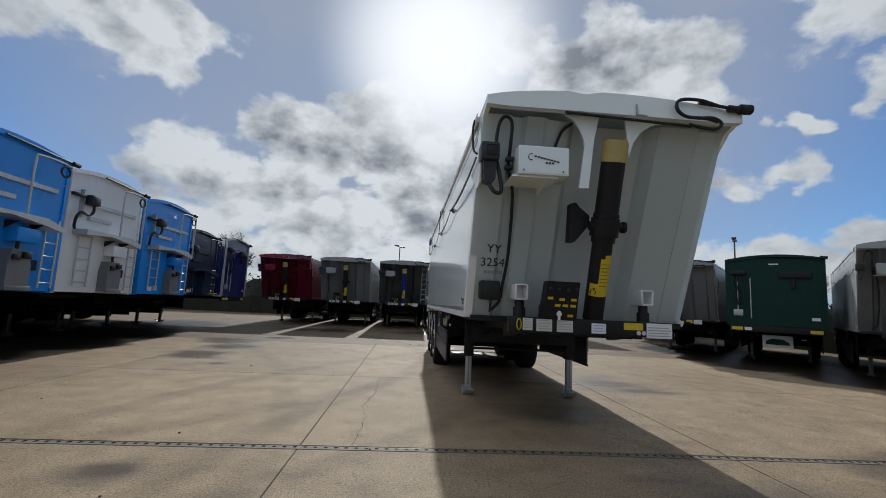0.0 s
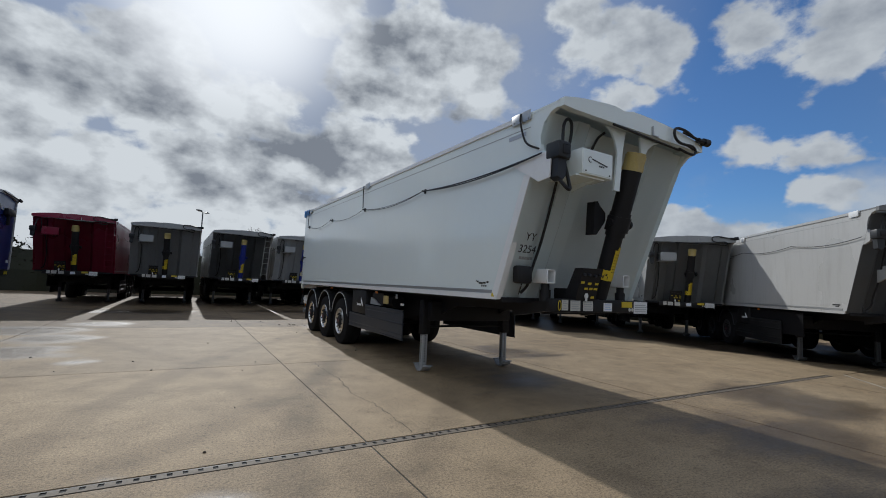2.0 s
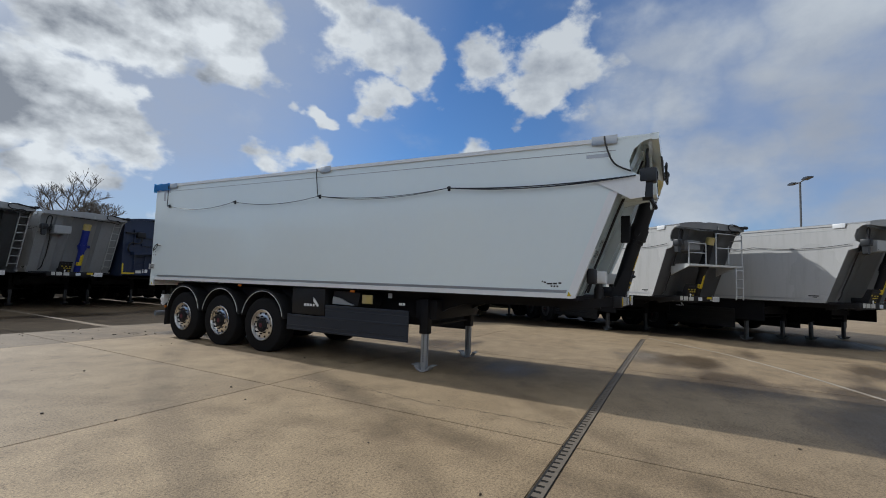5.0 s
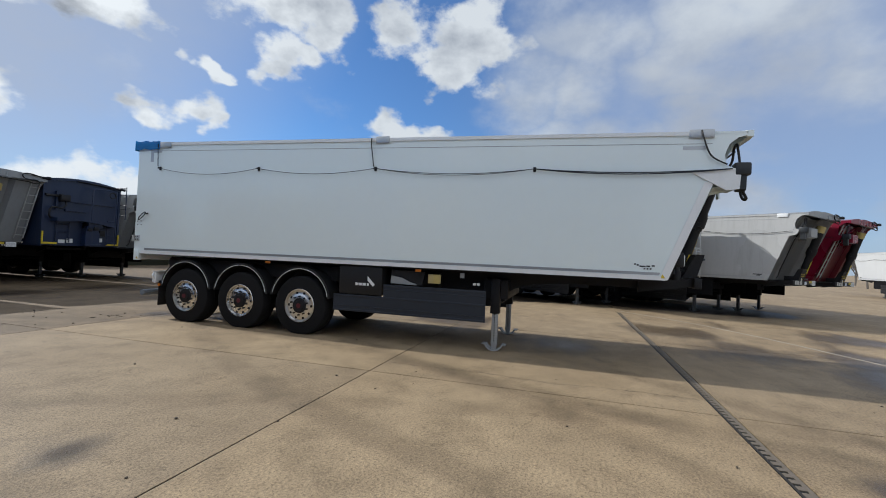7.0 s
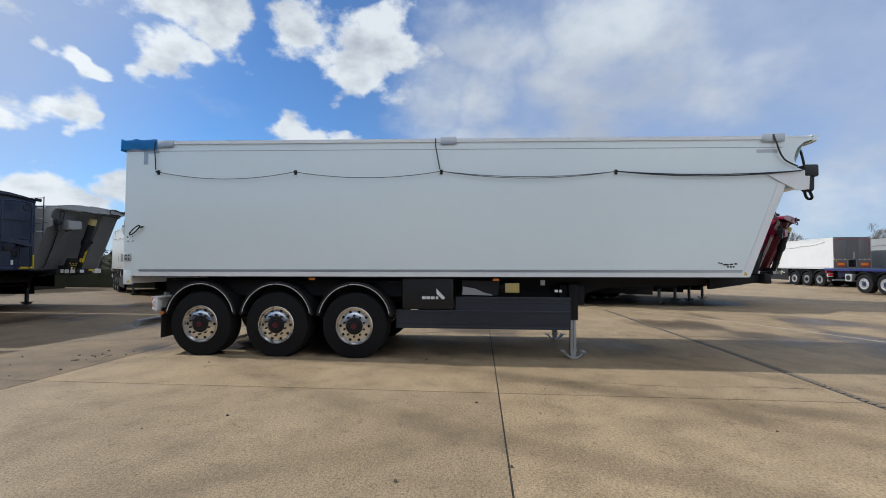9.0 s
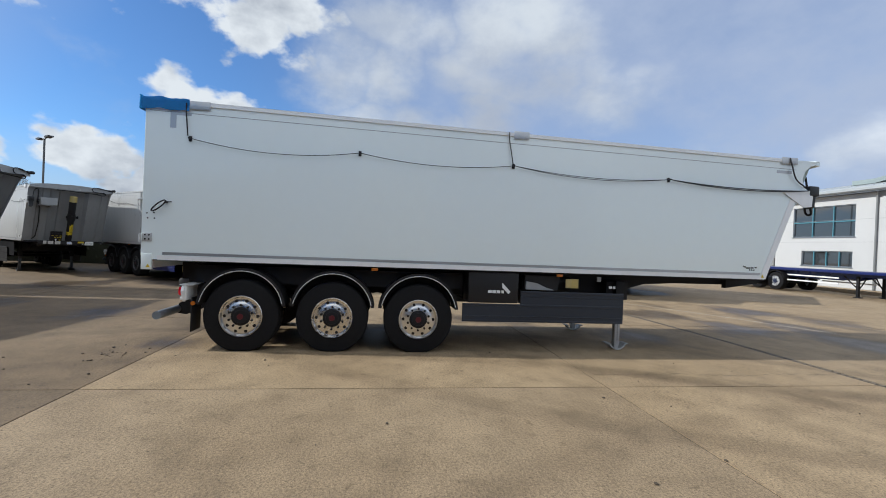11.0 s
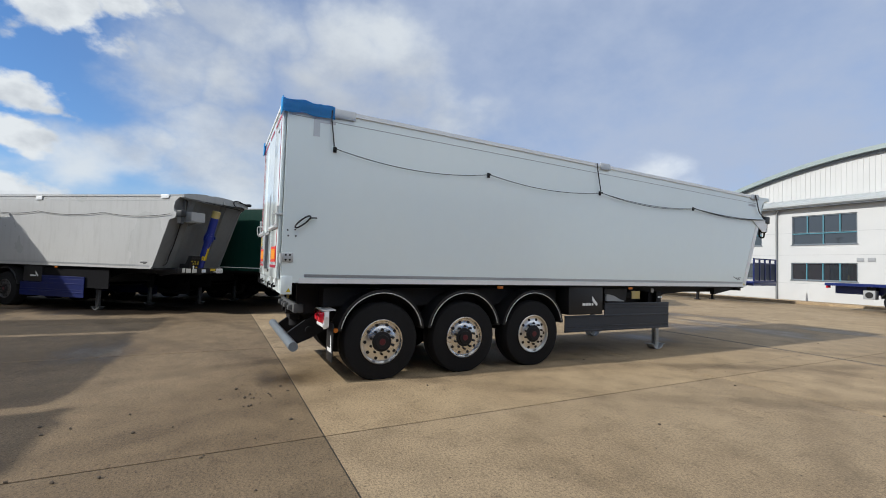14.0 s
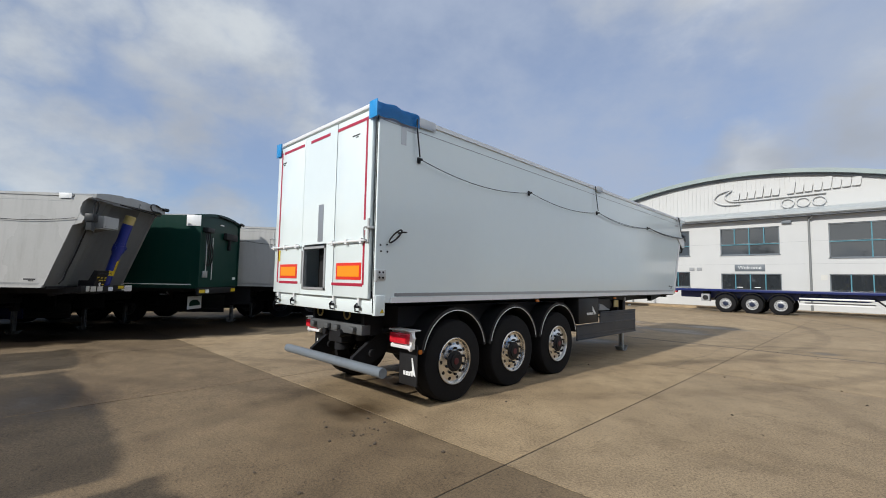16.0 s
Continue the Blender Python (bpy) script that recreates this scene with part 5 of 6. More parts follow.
def plain_front(root, H):
    """Small fittings on an otherwise plain front: rods, labels, hung plate, side line."""
    for x, z0, z1 in ((-0.95, 1.75, 2.75), (-0.60, 1.55, 2.85)):
        bm = B()
        cyl(bm, (x, -0.03, z0), (x, -0.03, z1), 0.016, 8)
        part("rod", bm, ZINC, root)
    bm = B()
    box(bm, -1.08, -0.82, -0.03, 0.015, 1.62, 1.82, 0.01)
    part("plate", bm, SILVER, root)
    for x0, x1, z0, z1, m in ((-1.15, -0.85, 1.16, 1.26, YELLOW), (0.85, 1.15, 1.16, 1.26, YELLOW), (-0.8, -0.6, 1.16, 1.26, LABEL), (0.9, 1.1, 1.55, 1.64, LABEL), (-0.1, 0.15, 3.28, 3.32, LABEL)):
        bm = B()
        box(bm, x0, x1, 0.010, 0.016, z0, z1)
        part("sticker", bm, m, root)
    bm = B()
    box(bm, -1.2, 1.2, 0.02, 0.10, 1.12, 1.32, 0.01)
    part("front_beam", bm, BLACK, root)
    if H < 3.6:
        bm = B()
        box(bm, -0.38, 0.42, 0.75, 0.77, 0.62, 1.02, 0.004)
        plate = part("hung_plate", bm, LABEL, root, "scuffed white hung plate")
        bm = B()
        prism(bm, [(-0.30, 0.72), (0.34, 0.72), (0.32, 0.80), (0.16, 0.90), (-0.12, 0.91), (-0.28, 0.84)], "y", 0.746, 0.749)
        part("printed_mark", bm, GREEN, plate, "plain dark green printed shape")
    for s in (-1, 1):
        bm = B()
        box(bm, s * 1.27, s * 1.276, 0.2, 10.9, 1.40, 1.425)
        part("white_line", bm, LABEL, root)
        bm = B()
        box(bm, s * 1.262, s * 1.292, 0.0, 0.42, H - 0.34, H - 0.02, 0.008)
        part("corner_cap", bm, WHITE_TRIM, root)
        bm = B()
        tube(bm, [(s * 1.30, 2.3 + 0.10 * math.cos(a), 1.62 + 0.10 * math.sin(a)) for a in (2 * math.pi * k / 16 for k in range(16))], 0.014, 6, closed=True)
        part("rope_ring", bm, ZINC, root)
    for x, sag in ((-1.02, 0.0), (-0.92, 0.05), (-0.80, 0.02)):
        bm = B()
        tube(bm, curve_pts([(x, -0.02, H - 0.45), (x - 0.05, -0.10, H - 0.75), (x + 0.03, -0.13, H - 1.15 - sag), (x + 0.08, -0.05, H - 1.5)]), 0.018, 6)
        part("hose", bm, BLACK_PLASTIC, root)
    bm = B()
    box(bm, -1.12, -0.72, -0.14, 0.02, H - 0.50, H - 0.36, 0.01)
    part("hose_bracket", bm, BLACK_PLASTIC, root)
    bm = B()
    box(bm, 0.15, 0.95, -0.10, 0.02, H - 0.62, H - 0.40, 0.02)
    box(bm, 0.45, 0.55, -0.06, 0.02, H - 0.95, H - 0.6, 0.01)
    part("ladder_bracket", bm, BLACK, root)
    bm = B()
    cyl(bm, (-0.4, -0.06, H + 0.09), (1.22, -0.08, H + 0.0), 0.02, 8)
    cyl(bm, (1.16, -0.08, H + 0.01), (1.34, -0.08, H - 0.01), 0.05, 10)
    part("sheet_roller", bm, BLACK_PLASTIC, root)


def bulk_trailer(name, m, label, paint, trim, group="", H=4.0, plain=False):
    """Taller trailer with an upright flat front, catwalk, ladders and hoop rail."""
    root = thing(name, m, label, "trailer", group)
    for s in (-1, 1):
        bm = B()
        prism(bm, [(0.05, 1.33), (11.0, 1.33), (11.0, H), (0.05, H - 0.02)], "x", s * 1.22, s * 1.27)
        wall = part("side_wall", bm, paint, root)
        bm = B()
        box(bm, s * 1.2, s * 1.29, 0.05, 11.0, 1.30, 1.37)
        part("bottom_rail", bm, trim, wall)
        bm = B()
        box(bm, s * 1.215, s * 1.283, -0.01, 0.08, 1.33, H)
        part("corner_post", bm, trim, wall)
    xs = [-1.27 + 2.54 * k / 14 for k in range(15)]
    top = [(x, H - 0.03 + 0.14 * (1 - (x / 1.27) ** 2)) for x in xs]
    bm = B()
    prism(bm, top + [(1.27, 1.33), (-1.27, 1.33)], "y", 0.02, 0.06)
    part("front_wall", bm, paint, root)
    bm = B()
    prism(bm, [(x, z + 0.03) for x, z in top] + [(x, z - 0.06) for x, z in top[::-1]], "y", -0.04, 0.20)
    part("front_cap", bm, trim, root)
    bm = B()
    prism(bm, [(x, z + 0.02) for x, z in top] + [(x, z) for x, z in top[::-1]], "y", 0.2, 10.98)
    part("tarpaulin", bm, TARP, root)
    bm = B()
    box(bm, -1.25, 1.25, 10.95, 11.0, 1.33, H)
    part("rear_door", bm, paint, root)
    if plain:
        plain_front(root, H)
    else:
        k = H - 4.0
        steel = SILVER if H > 3.9 else NAVY
        bm = B()
        prism(bm, [(-1.0, 2.72 + k), (0.55, 2.72 + k), (0.95, 2.60 + k), (0.95, 2.50 + k), (0.5, 2.58 + k), (-0.2, 2.66 + k), (-1.0, 2.60 + k)], "y", -0.30, 0.02)
        part("catwalk", bm, ZINC if H > 3.9 else NAVY, root)
        for x0, x1, z in ((-0.6, 1.0, 3.30), (-0.62, 0.10, 2.98)):
            bm = B()
            box(bm, x0, x1, -0.05, 0.02, z + k, z + k + 0.08)
            part("cross_bar", bm, ZINC if H > 3.9 else NAVY, root)
        bm = B()
        tube(bm, curve_pts([(0.10, -0.28, 2.72 + k), (0.10, -0.28, 3.7 + k), (0.2, -0.28, 3.85 + k), (0.85, -0.28, 3.85 + k), (0.95, -0.28, 3.7 + k), (0.95, -0.28, 2.55 + k)], 4), 0.02, 8)
        tube(bm, [(1.12, -0.05, 2.9 + k), (1.12, -0.16, 2.9 + k), (1.12, -0.16, 3.5 + k), (1.12, -0.05, 3.5 + k)], 0.015, 6)
        part("hoop_rail", bm, steel, root)
        ladder(root, 0.78, 1.08, 1.40, 2.75 + k, lambda z: -0.10, ZINC if H > 3.9 else NAVY)
        ladder(root, -0.85, -0.45, 1.45, 2.6 + k, lambda z: -0.03, ZINC if H > 3.9 else NAVY)
        bm = B()
        prism(bm, [(-0.03, 1.36), (0.45, 1.36), (0.45, 1.80), (0.36, 2.08), (0.03, 2.08), (-0.03, 1.84)], "y", -0.20, 0.02)
        box(bm, -0.06, 0.48, -0.24, -0.20, 1.34, 1.42, 0.006)
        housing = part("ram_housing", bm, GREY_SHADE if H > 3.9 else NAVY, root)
        for vx0, vx1, vy, vz0, vz1 in ((0.02, 0.16, -0.25, 1.88, 1.98), (0.22, 0.38, -0.26, 1.92, 2.04)):
            bm = B()
            box(bm, vx0, vx1, vy, -0.20, vz0, vz1, 0.006)
            part("valve_block", bm, BLACK_PLASTIC, housing)
        bm = B()
        cyl(bm, (0.2, -0.12, 2.06), (0.2, -0.12, 2.24), 0.03, 8)
        part("hose_stub", bm, BLACK_PLASTIC, housing)
        bm = B()
        box(bm, 0.55, 0.75, -0.06, 0.02, 1.72, 1.92, 0.008)
        part("junction_box", bm, BLACK_PLASTIC, root)
        bm = B()
        box(bm, 0.05, 0.55, -0.22, 0.02, 2.22 + k * 0.5, 2.48 + k * 0.5, 0.01)
        part("control_box", bm, trim, root)
        bm = B()
        box(bm, -0.86, -0.55, -0.2, 0.02, 3.30 + k, 3.52 + k, 0.03)
        box(bm, -1.24, -0.86, -0.10, -0.02, 3.43 + k, 3.50 + k, 0.008)
        motor = part("sheet_motor", bm, BLACK_PLASTIC, root)
        bm = B()
        tube(bm, curve_pts([(-0.66, -0.12, 3.32 + k), (-0.68, -0.14, 3.16 + k), (-0.80, -0.14, 3.06 + k), (-1.02, -0.13, 3.08 + k), (-1.12, -0.12, 2.98 + k), (-1.13, -0.10, 2.80 + k), (-1.06, -0.06, 2.72 + k)]), 0.030, 8)
        part("motor_hose", bm, BLACK_PLASTIC, motor)
        bm = B()
        box(bm, -0.92, -0.87, -0.07, 0.02, 3.0 + k, 3.62 + k)
        part("motor_post", bm, steel, motor)
        bm = B()
        tube(bm, [(0.78 + 0.11 * math.cos(a), -0.30, 3.70 + k + 0.10 * math.sin(a)) for a in (2 * math.pi * q / 16 for q in range(16))], 0.020, 6, closed=True)
        part("hose_coil", bm, BLACK_PLASTIC, root)
        for x in (0.0, 0.52):
            bm = B()
            prism(bm, [(-0.25, 2.58 + k), (-0.02, 2.58 + k), (-0.02, 2.44 + k)], "x", x - 0.02, x + 0.02)
            part("catwalk_bracket", bm, BLACK, root)
        bm = B()
        cyl(bm, (-0.3, -0.06, H + 0.06), (1.3, -0.08, H), 0.02, 8)
        cyl(bm, (1.22, -0.08, H), (1.38, -0.08, H), 0.05, 10)
        part("sheet_roller", bm, BLACK_PLASTIC, root)
        for x0, z0 in ((-0.75, 1.42), (-0.5, 1.44), (0.5, 1.5)):
            bm = B()
            box(bm, x0, x0 + 0.2, 0.012, 0.017, z0, z0 + 0.14)
            part("sticker", bm, LABEL, root)
        if H < 3.9:
            for s in (-1, 1):
                bm = B()
                box(bm, s * 1.25 - 0.02, s * 1.25 + 0.02, -0.045, -0.012, 1.42, 1.80)
                box(bm, min(s * 1.27, s * 0.82), max(s * 1.27, s * 0.82), -0.045, -0.012, 1.38, 1.44)
                part("corner_mark", bm, YELLOW, root, "yellow corner guard")
            for z in (2.55, 2.95, 3.35, 3.62):
                bm = B()
                tube(bm, [(1.30, -0.28, z), (1.30, 0.35, z)], 0.014, 6)
                part("side_rail", bm, NAVY, root)
            for y in (-0.28, 0.35):
                bm = B()
                tube(bm, [(1.30, y, 2.4), (1.30, y, 3.66)], 0.016, 6)
                part("rail_post", bm, NAVY, root)
    running_gear(root, SHADED_RIM)
    under_body(root, BLACK_PLASTIC, 0.36)
    rear_gear(root)
    return root


hero = tipper("tipping_trailer", pose(2.03, 4.17, 0), "white smooth-sided tipping trailer standing on its landing legs", WHITE, WHITE, WHITE_TRIM, hero_one=True)
hero_extras(hero)


def slanted(x, y, angle):
    """A pose in the slanting row: the front at x, y, the tail pointing that many degrees from +x."""
    return pose(x, y, ground_z(x + 2), 0, 0, angle - 90)


SLANT, NORTH, WEST = "trailers in the slanting row", "trailers along the far side", "tall trailers in a row"
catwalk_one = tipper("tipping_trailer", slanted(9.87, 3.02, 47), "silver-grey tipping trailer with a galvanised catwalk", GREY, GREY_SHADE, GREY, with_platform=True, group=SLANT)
grey_black = tipper("tipping_trailer", slanted(11.86, 9.11, 46.5), "silver-grey tipping trailer with a black ram", GREY, GREY_DARKENED, GREY, group=SLANT)
copy_thing(grey_black, slanted(10.45, -1.2, 47.5))
green = bulk_trailer("bulk_trailer", slanted(11.69, 13.32, 46.5), "dark green bulk trailer with a plain front", GREEN, GREEN, SLANT, 3.47, True)
grey_blue = tipper("tipping_trailer", slanted(10.08, 15.96, 47.2), "silver-grey tipping trailer with a blue ram", GREY, GREY_DARKENED, GREY, ram_paint=ROYAL, group=SLANT, guard=GUARD_BLUE)
tipper("tipping_trailer", slanted(12.4, -3.25, 47), "dark red tipping trailer with a ladder", RED_DARK, RED_DARK, RED_DARK, with_ladder="near", group=SLANT)
tipper("tipping_trailer", pose(-6.25, 22.75, 0), "crimson tipping trailer with a ladder", RED, RED, RED, with_ladder=True, group=NORTH)
tagged(copy_thing(grey_black, pose(-3.21, 22.75, 0)), group=NORTH)
ladder_one = tipper("tipping_trailer", pose(-0.20, 22.9, 0, 0, 0, 0.3), "silver-grey tipping trailer with blue ram and ladder", GREY, GREY_DARKENED, GREY, ram_paint=ROYAL, with_ladder=True, group=NORTH)
copy_thing(ladder_one, pose(2.60, 23.0, 0, 0, 0, 0.3))
navy = bulk_trailer("bulk_trailer", pose(5.20, 23.25, ground_z(5)), "navy bulk trailer with a catwalk and yellow corner guards", NAVY, NAVY, NORTH, 3.55)
tagged(copy_thing(grey_black, pose(8.15, 22.8, ground_z(8))), group=NORTH)
copy_thing(grey_black, slanted(13.0, 23.8, 46))
blue = bulk_trailer("bulk_trailer", pose(-7.12, 8.47, 0, 0, 0, 90), "bright blue tall bulk trailer with ladders", SKYBLUE, SKYBLUE, WEST)
copy_thing(blue, pose(-7.34, 14.14, 0, 0, 0, 90))
bulk_trailer("bulk_trailer", pose(-7.3, 11.3, 0, 0, 0, 90), "white tall bulk trailer with ladders", WHITE_TRIM, WHITE_TRIM, WEST)
bulk_trailer("bulk_trailer", pose(-7.55, 16.74, 0, 0, 0, 90), "navy bulk trailer beside a bright blue one", NAVY, NAVY, WEST, 3.55)
bulk_trailer("bulk_trailer", pose(-7.7, 20.5, 0, 0, 0, 90), "deep blue bulk trailer with pale corner posts", ROYAL_DEEP, GREY, WEST, 3.76, True)
copy_thing(blue, pose(-7.25, 5.7, 0, 0, 0, 90))


def flatbed(m, label, headboard):
    """Blue flatbed trailer, front at y = 0, bed running to y = 13.4."""
    root = thing("flatbed_trailer", m, label, "trailer", "blue flatbeds before the office")
    bm = B()
    box(bm, -1.25, 1.25, 0, 13.4, 1.22, 1.36, 0.01)
    part("deck", bm, ROYAL_DEEP, root)
    bm = B()
    for s in (-1, 1):
        prism(bm, [(0.3, 1.08), (3.6, 1.05), (4.6, 0.82), (13.2, 0.82), (13.2, 1.22), (0.3, 1.22)], "x", s * 0.55 - 0.04, s * 0.55 + 0.04)
    part("chassis", bm, ROYAL_DEEP, root)
    for y in (8.0, 9.31, 10.62):
        bm = B()
        cyl(bm, (-1.0, y, 0.5), (1.0, y, 0.5), 0.07, 10)
        part("axle", bm, BLACK, root)
        for s in (-1, 1):
            wheel(root, s * 1.22, y, s, LEGSTEEL, hub=NAVY)
            bm = B()
            arc = [(y + 0.62 * math.cos(a), 0.56 + 0.62 * math.sin(a)) for a in (radians(15 + 150 * k / 12) for k in range(13))]
            prism(bm, arc + [(a, b - 0.03) for a, b in arc[::-1]], "x", s * 0.88, s * 1.24)
            part("mudguard", bm, BLACK_PLASTIC, root)
    for s in (-1, 1):
        bm = B()
        box(bm, s * 0.8 - 0.06, s * 0.8 + 0.06, 3.6, 3.72, 0.05, 1.1, 0.01)
        box(bm, s * 0.8 - 0.14, s * 0.8 + 0.14, 3.5, 3.8, 0.0, 0.05, 0.01)
        leg = part("landing_leg", bm, BLACK, root)
        bm = B()
        tube(bm, [(s * 0.8, 3.66, 0.35), (s * 0.5, 3.66, 0.72), (s * 0.25, 3.66, 1.08)], 0.03, 6)
        tube(bm, [(s * 0.8, 3.66, 0.45), (s * 0.8, 4.0, 0.75), (s * 0.8, 4.35, 1.08)], 0.03, 6)
        part("leg_brace", bm, BLACK, leg)
        for z in (0.62, 0.92):
            bm = B()
            box(bm, s * 1.2 - 0.02, s * 1.2 + 0.02, 4.3, 7.2, z, z + 0.075, 0.008)
            part("side_rail", bm, WHITE_TRIM, root)
        bm = B()
        box(bm, s * 1.0 - 0.2, s * 1.0 + 0.2, 11.45, 11.9, 0.62, 1.05, 0.02)
        locker = part("tool_locker", bm, TARP, root)
        bm = B()
        cyl(bm, (s * 1.2, 11.67, 0.83), (s * 1.215, 11.67, 0.83), 0.15, 16)
        part("locker_cover", bm, BLACK_PLASTIC, locker)
        bm = B()
        box(bm, min(s * 0.55, s * 0.95), max(s * 0.55, s * 0.95), 11.5, 11.85, 1.05, 1.22)
        part("locker_bracket", bm, BLACK, locker)
        bm = B()
        box(bm, s * 1.0 - 0.18, s * 1.0 + 0.18, 13.30, 13.38, 1.09, 1.216, 0.01)
        part("tail_lamp", bm, REDLAMP, root)
    if headboard:
        bm = B()
        box(bm, -1.23, 1.23, 0.03, 0.07, 1.10, 1.42)
        h = part("headboard", bm, ROYAL_DEEP, root)
        for x in (-1.22, -0.62, -0.05, 0.52, 1.14):
            bm = B()
            box(bm, x, x + 0.09, 0.0, 0.09, 1.36, 2.72, 0.02)
            part("post", bm, ROYAL_DEEP, h)
        for z in (2.42, 2.68):
            bm = B()
            cyl(bm, (-1.22, 0.045, z), (1.23, 0.045, z), 0.04, 8)
            part("rail", bm, ROYAL_DEEP, h)
        for x in (-1.12, -0.52, 0.05, 0.62):
            bm = B()
            box(bm, x - 0.005, x + 0.51, 0.035, 0.06, 1.43, 2.40)
            part("infill_panel", bm, NAVY, h)
    return root


flatbed(pose(9.45, -13.4, ground_z(11), 0, 0, -90), "blue flatbed trailer with an open headboard", True)
flatbed(pose(-7.3, -13.4, 0, 0, 0, -90), "blue flatbed trailer before the white office", False)
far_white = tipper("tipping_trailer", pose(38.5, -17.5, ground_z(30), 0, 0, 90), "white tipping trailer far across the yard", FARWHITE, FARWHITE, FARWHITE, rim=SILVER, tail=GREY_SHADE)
far_grey = tipper("tipping_trailer", pose(36.5, -21.5, ground_z(30), 0, 0, 90), "grey tipping trailer far across the yard", GREY_DARKENED, GREY_DARKENED, GREY_DARKENED, tail=GREY_SHADE)


# ---- office building ----
def office_window(root, x0, x1, z0, z1, bars, split=None):
    """Window in the front wall: glass, dark reveal and teal frame bars."""
    bm = B()
    box(bm, x0, x1, -0.14, -0.12, z0, z1)
    w = part("window", bm, GLASS, root, "dark reflecting window with teal bars")
    bm = B()
    for a, b, c, d in ((x0, x1, z0, z0 + 0.06), (x0, x1, z1 - 0.06, z1), (x0, x0 + 0.06, z0, z1), (x1 - 0.06, x1, z0, z1)):
        box(bm, a, b, -0.12, -0.05, c, d)
    part("window_frame", bm, SIGN, w)
    for k in range(1, bars):
        x = x0 + (x1 - x0) * k / bars
        half = split and bars == 4 and k * 2 != bars
        if half and x0 < 0:
            continue
        bm = B()
        box(bm, x - 0.03, x + 0.03, -0.12, -0.04, split if half else z0, z1)
        part("mullion", bm, TEAL, w)
    if split:
        bm = B()
        box(bm, x0, x1, -0.12, -0.045, split - 0.035, split + 0.035)
        part("transom", bm, TEAL, w)
    bm = B()
    box(bm, x0 - 0.05, x1 + 0.05, -0.06, 0.04, z0 - 0.05, z0)
    part("sill", bm, SIGN, w)


def office_wall(root, x0, x1, z0, z1, holes):
    """Front wall of planks of wall between and beside its openings."""
    xs = sorted({x0, x1, *(h[0] for h in holes), *(h[1] for h in holes)})
    zs = sorted({z0, z1, *(h[2] for h in holes), *(h[3] for h in holes)})
    for a, b in zip(xs, xs[1:]):
        run = None
        for c, d in zip(zs, zs[1:]):
            gap = any(h[0] <= a and b <= h[1] and h[2] <= c and d <= h[3] for h in holes)
            if not gap:
                run = (run[0], d) if run else (c, d)
            if (gap or d == z1) and run:
                bm = B()
                box(bm, a, b, -0.25, 0, run[0], run[1])
                part("wall_panel", bm, WALL, root)
                run = None


GZ = -0.02
office = thing("office_building", pose(0, -18, 0), "white clad two-storey office building with a curved roof", "building")
UPPER = [(17.65, 21.85, 3.40, 5.50, 3, 4.43), (11.95, 15.25, 3.72, 5.62, 4, 4.45), (6.8, 10.15, 3.72, 5.62, 4, 4.45), (1.4, 4.8, 3.72, 5.60, 4, 4.45), (-4.9, -1.05, 3.42, 5.58, 4, 4.45), (-8.4, -5.6, 3.42, 5.58, 3, 4.45)]
LOWER = [(17.74, 21.13, 1.42, 2.45, 4, None), (12.2, 15.25, 1.42, 2.50, 4, None), (6.8, 10.2, 1.42, 2.55, 4, None), (1.36, 4.8, 0.02, 2.42, 4, None), (-4.9, -1.02, 0.95, 2.40, 4, None), (-8.4, -5.6, 0.95, 2.40, 3, None)]
office_wall(office, -8.9, 23.2, GZ - 0.2, 6.29, UPPER + LOWER)
for x0, x1, z0, z1, n, sp in UPPER + LOWER:
    office_window(office, x0, x1, z0, z1, n, sp)


def roof_z(x):
    return 9.35 - 0.0172 * (x - 3.9) ** 2 if x < 16.7 else max(9.35 - 0.0172 * 163.84 - 0.44 * (x - 16.7), 6.75)


bm = B()
arc = [-8.9 + 25.6 * k / 28 for k in range(29)] + [18.0]
prism(bm, [(x, roof_z(x)) for x in arc] + [(18.0, 6.3), (-8.9, 6.3)], "y", -0.62, -0.45)
part("gable", bm, WALL, office, "white ribbed curved gable")
bm = B()
for k in range(96):
    x = -8.7 + 25.2 * k / 95
    box(bm, x - 0.035, x + 0.035, -0.45, -0.425, 6.6, roof_z(x) - 0.1)
tagged(part("gable_rib", bm, WALL, office), kind="stuff")
bm = B()
prism(bm, [(x, roof_z(x) + 0.22) for x in arc] + [(x, roof_z(x) - 0.06) for x in arc[::-1]], "y", -32, -0.05)
part("roof", bm, ROOFGREY, office)
bm = B()
# dark strip in place of the shade below the roof edge
prism(bm, [(x, roof_z(x) - 0.02) for x in arc] + [(x, roof_z(x) - 0.22) for x in arc[::-1]], "y", -0.44, -0.30)
part("roof_edge_shade", bm, SIGN, office, "dark strip painting the shadow line under the roof edge")
bm = B()
prism(bm, [(-0.5, 6.79), (0.55, 6.47), (0.62, 6.41), (0.62, 6.25), (0.52, 6.17), (0.0, 6.29), (-0.5, 6.33)], "x", -9.2, 23.5)
part("canopy", bm, CANOPY, office, "grey rounded eaves canopy")
bm = B()
box(bm, -9.0, 23.3, 0.004, 0.48, 6.11, 6.17)
part("soffit", bm, SIGN, office)
bm = B()
for k in range(66):
    x = -9.1 + 32.5 * k / 65
    prism(bm, [(-0.48, 6.805), (0.5, 6.505), (0.5, 6.47), (-0.48, 6.77)], "x", x - 0.04, x + 0.04)
tagged(part("canopy_rib", bm, CANOPY, office), kind="stuff")
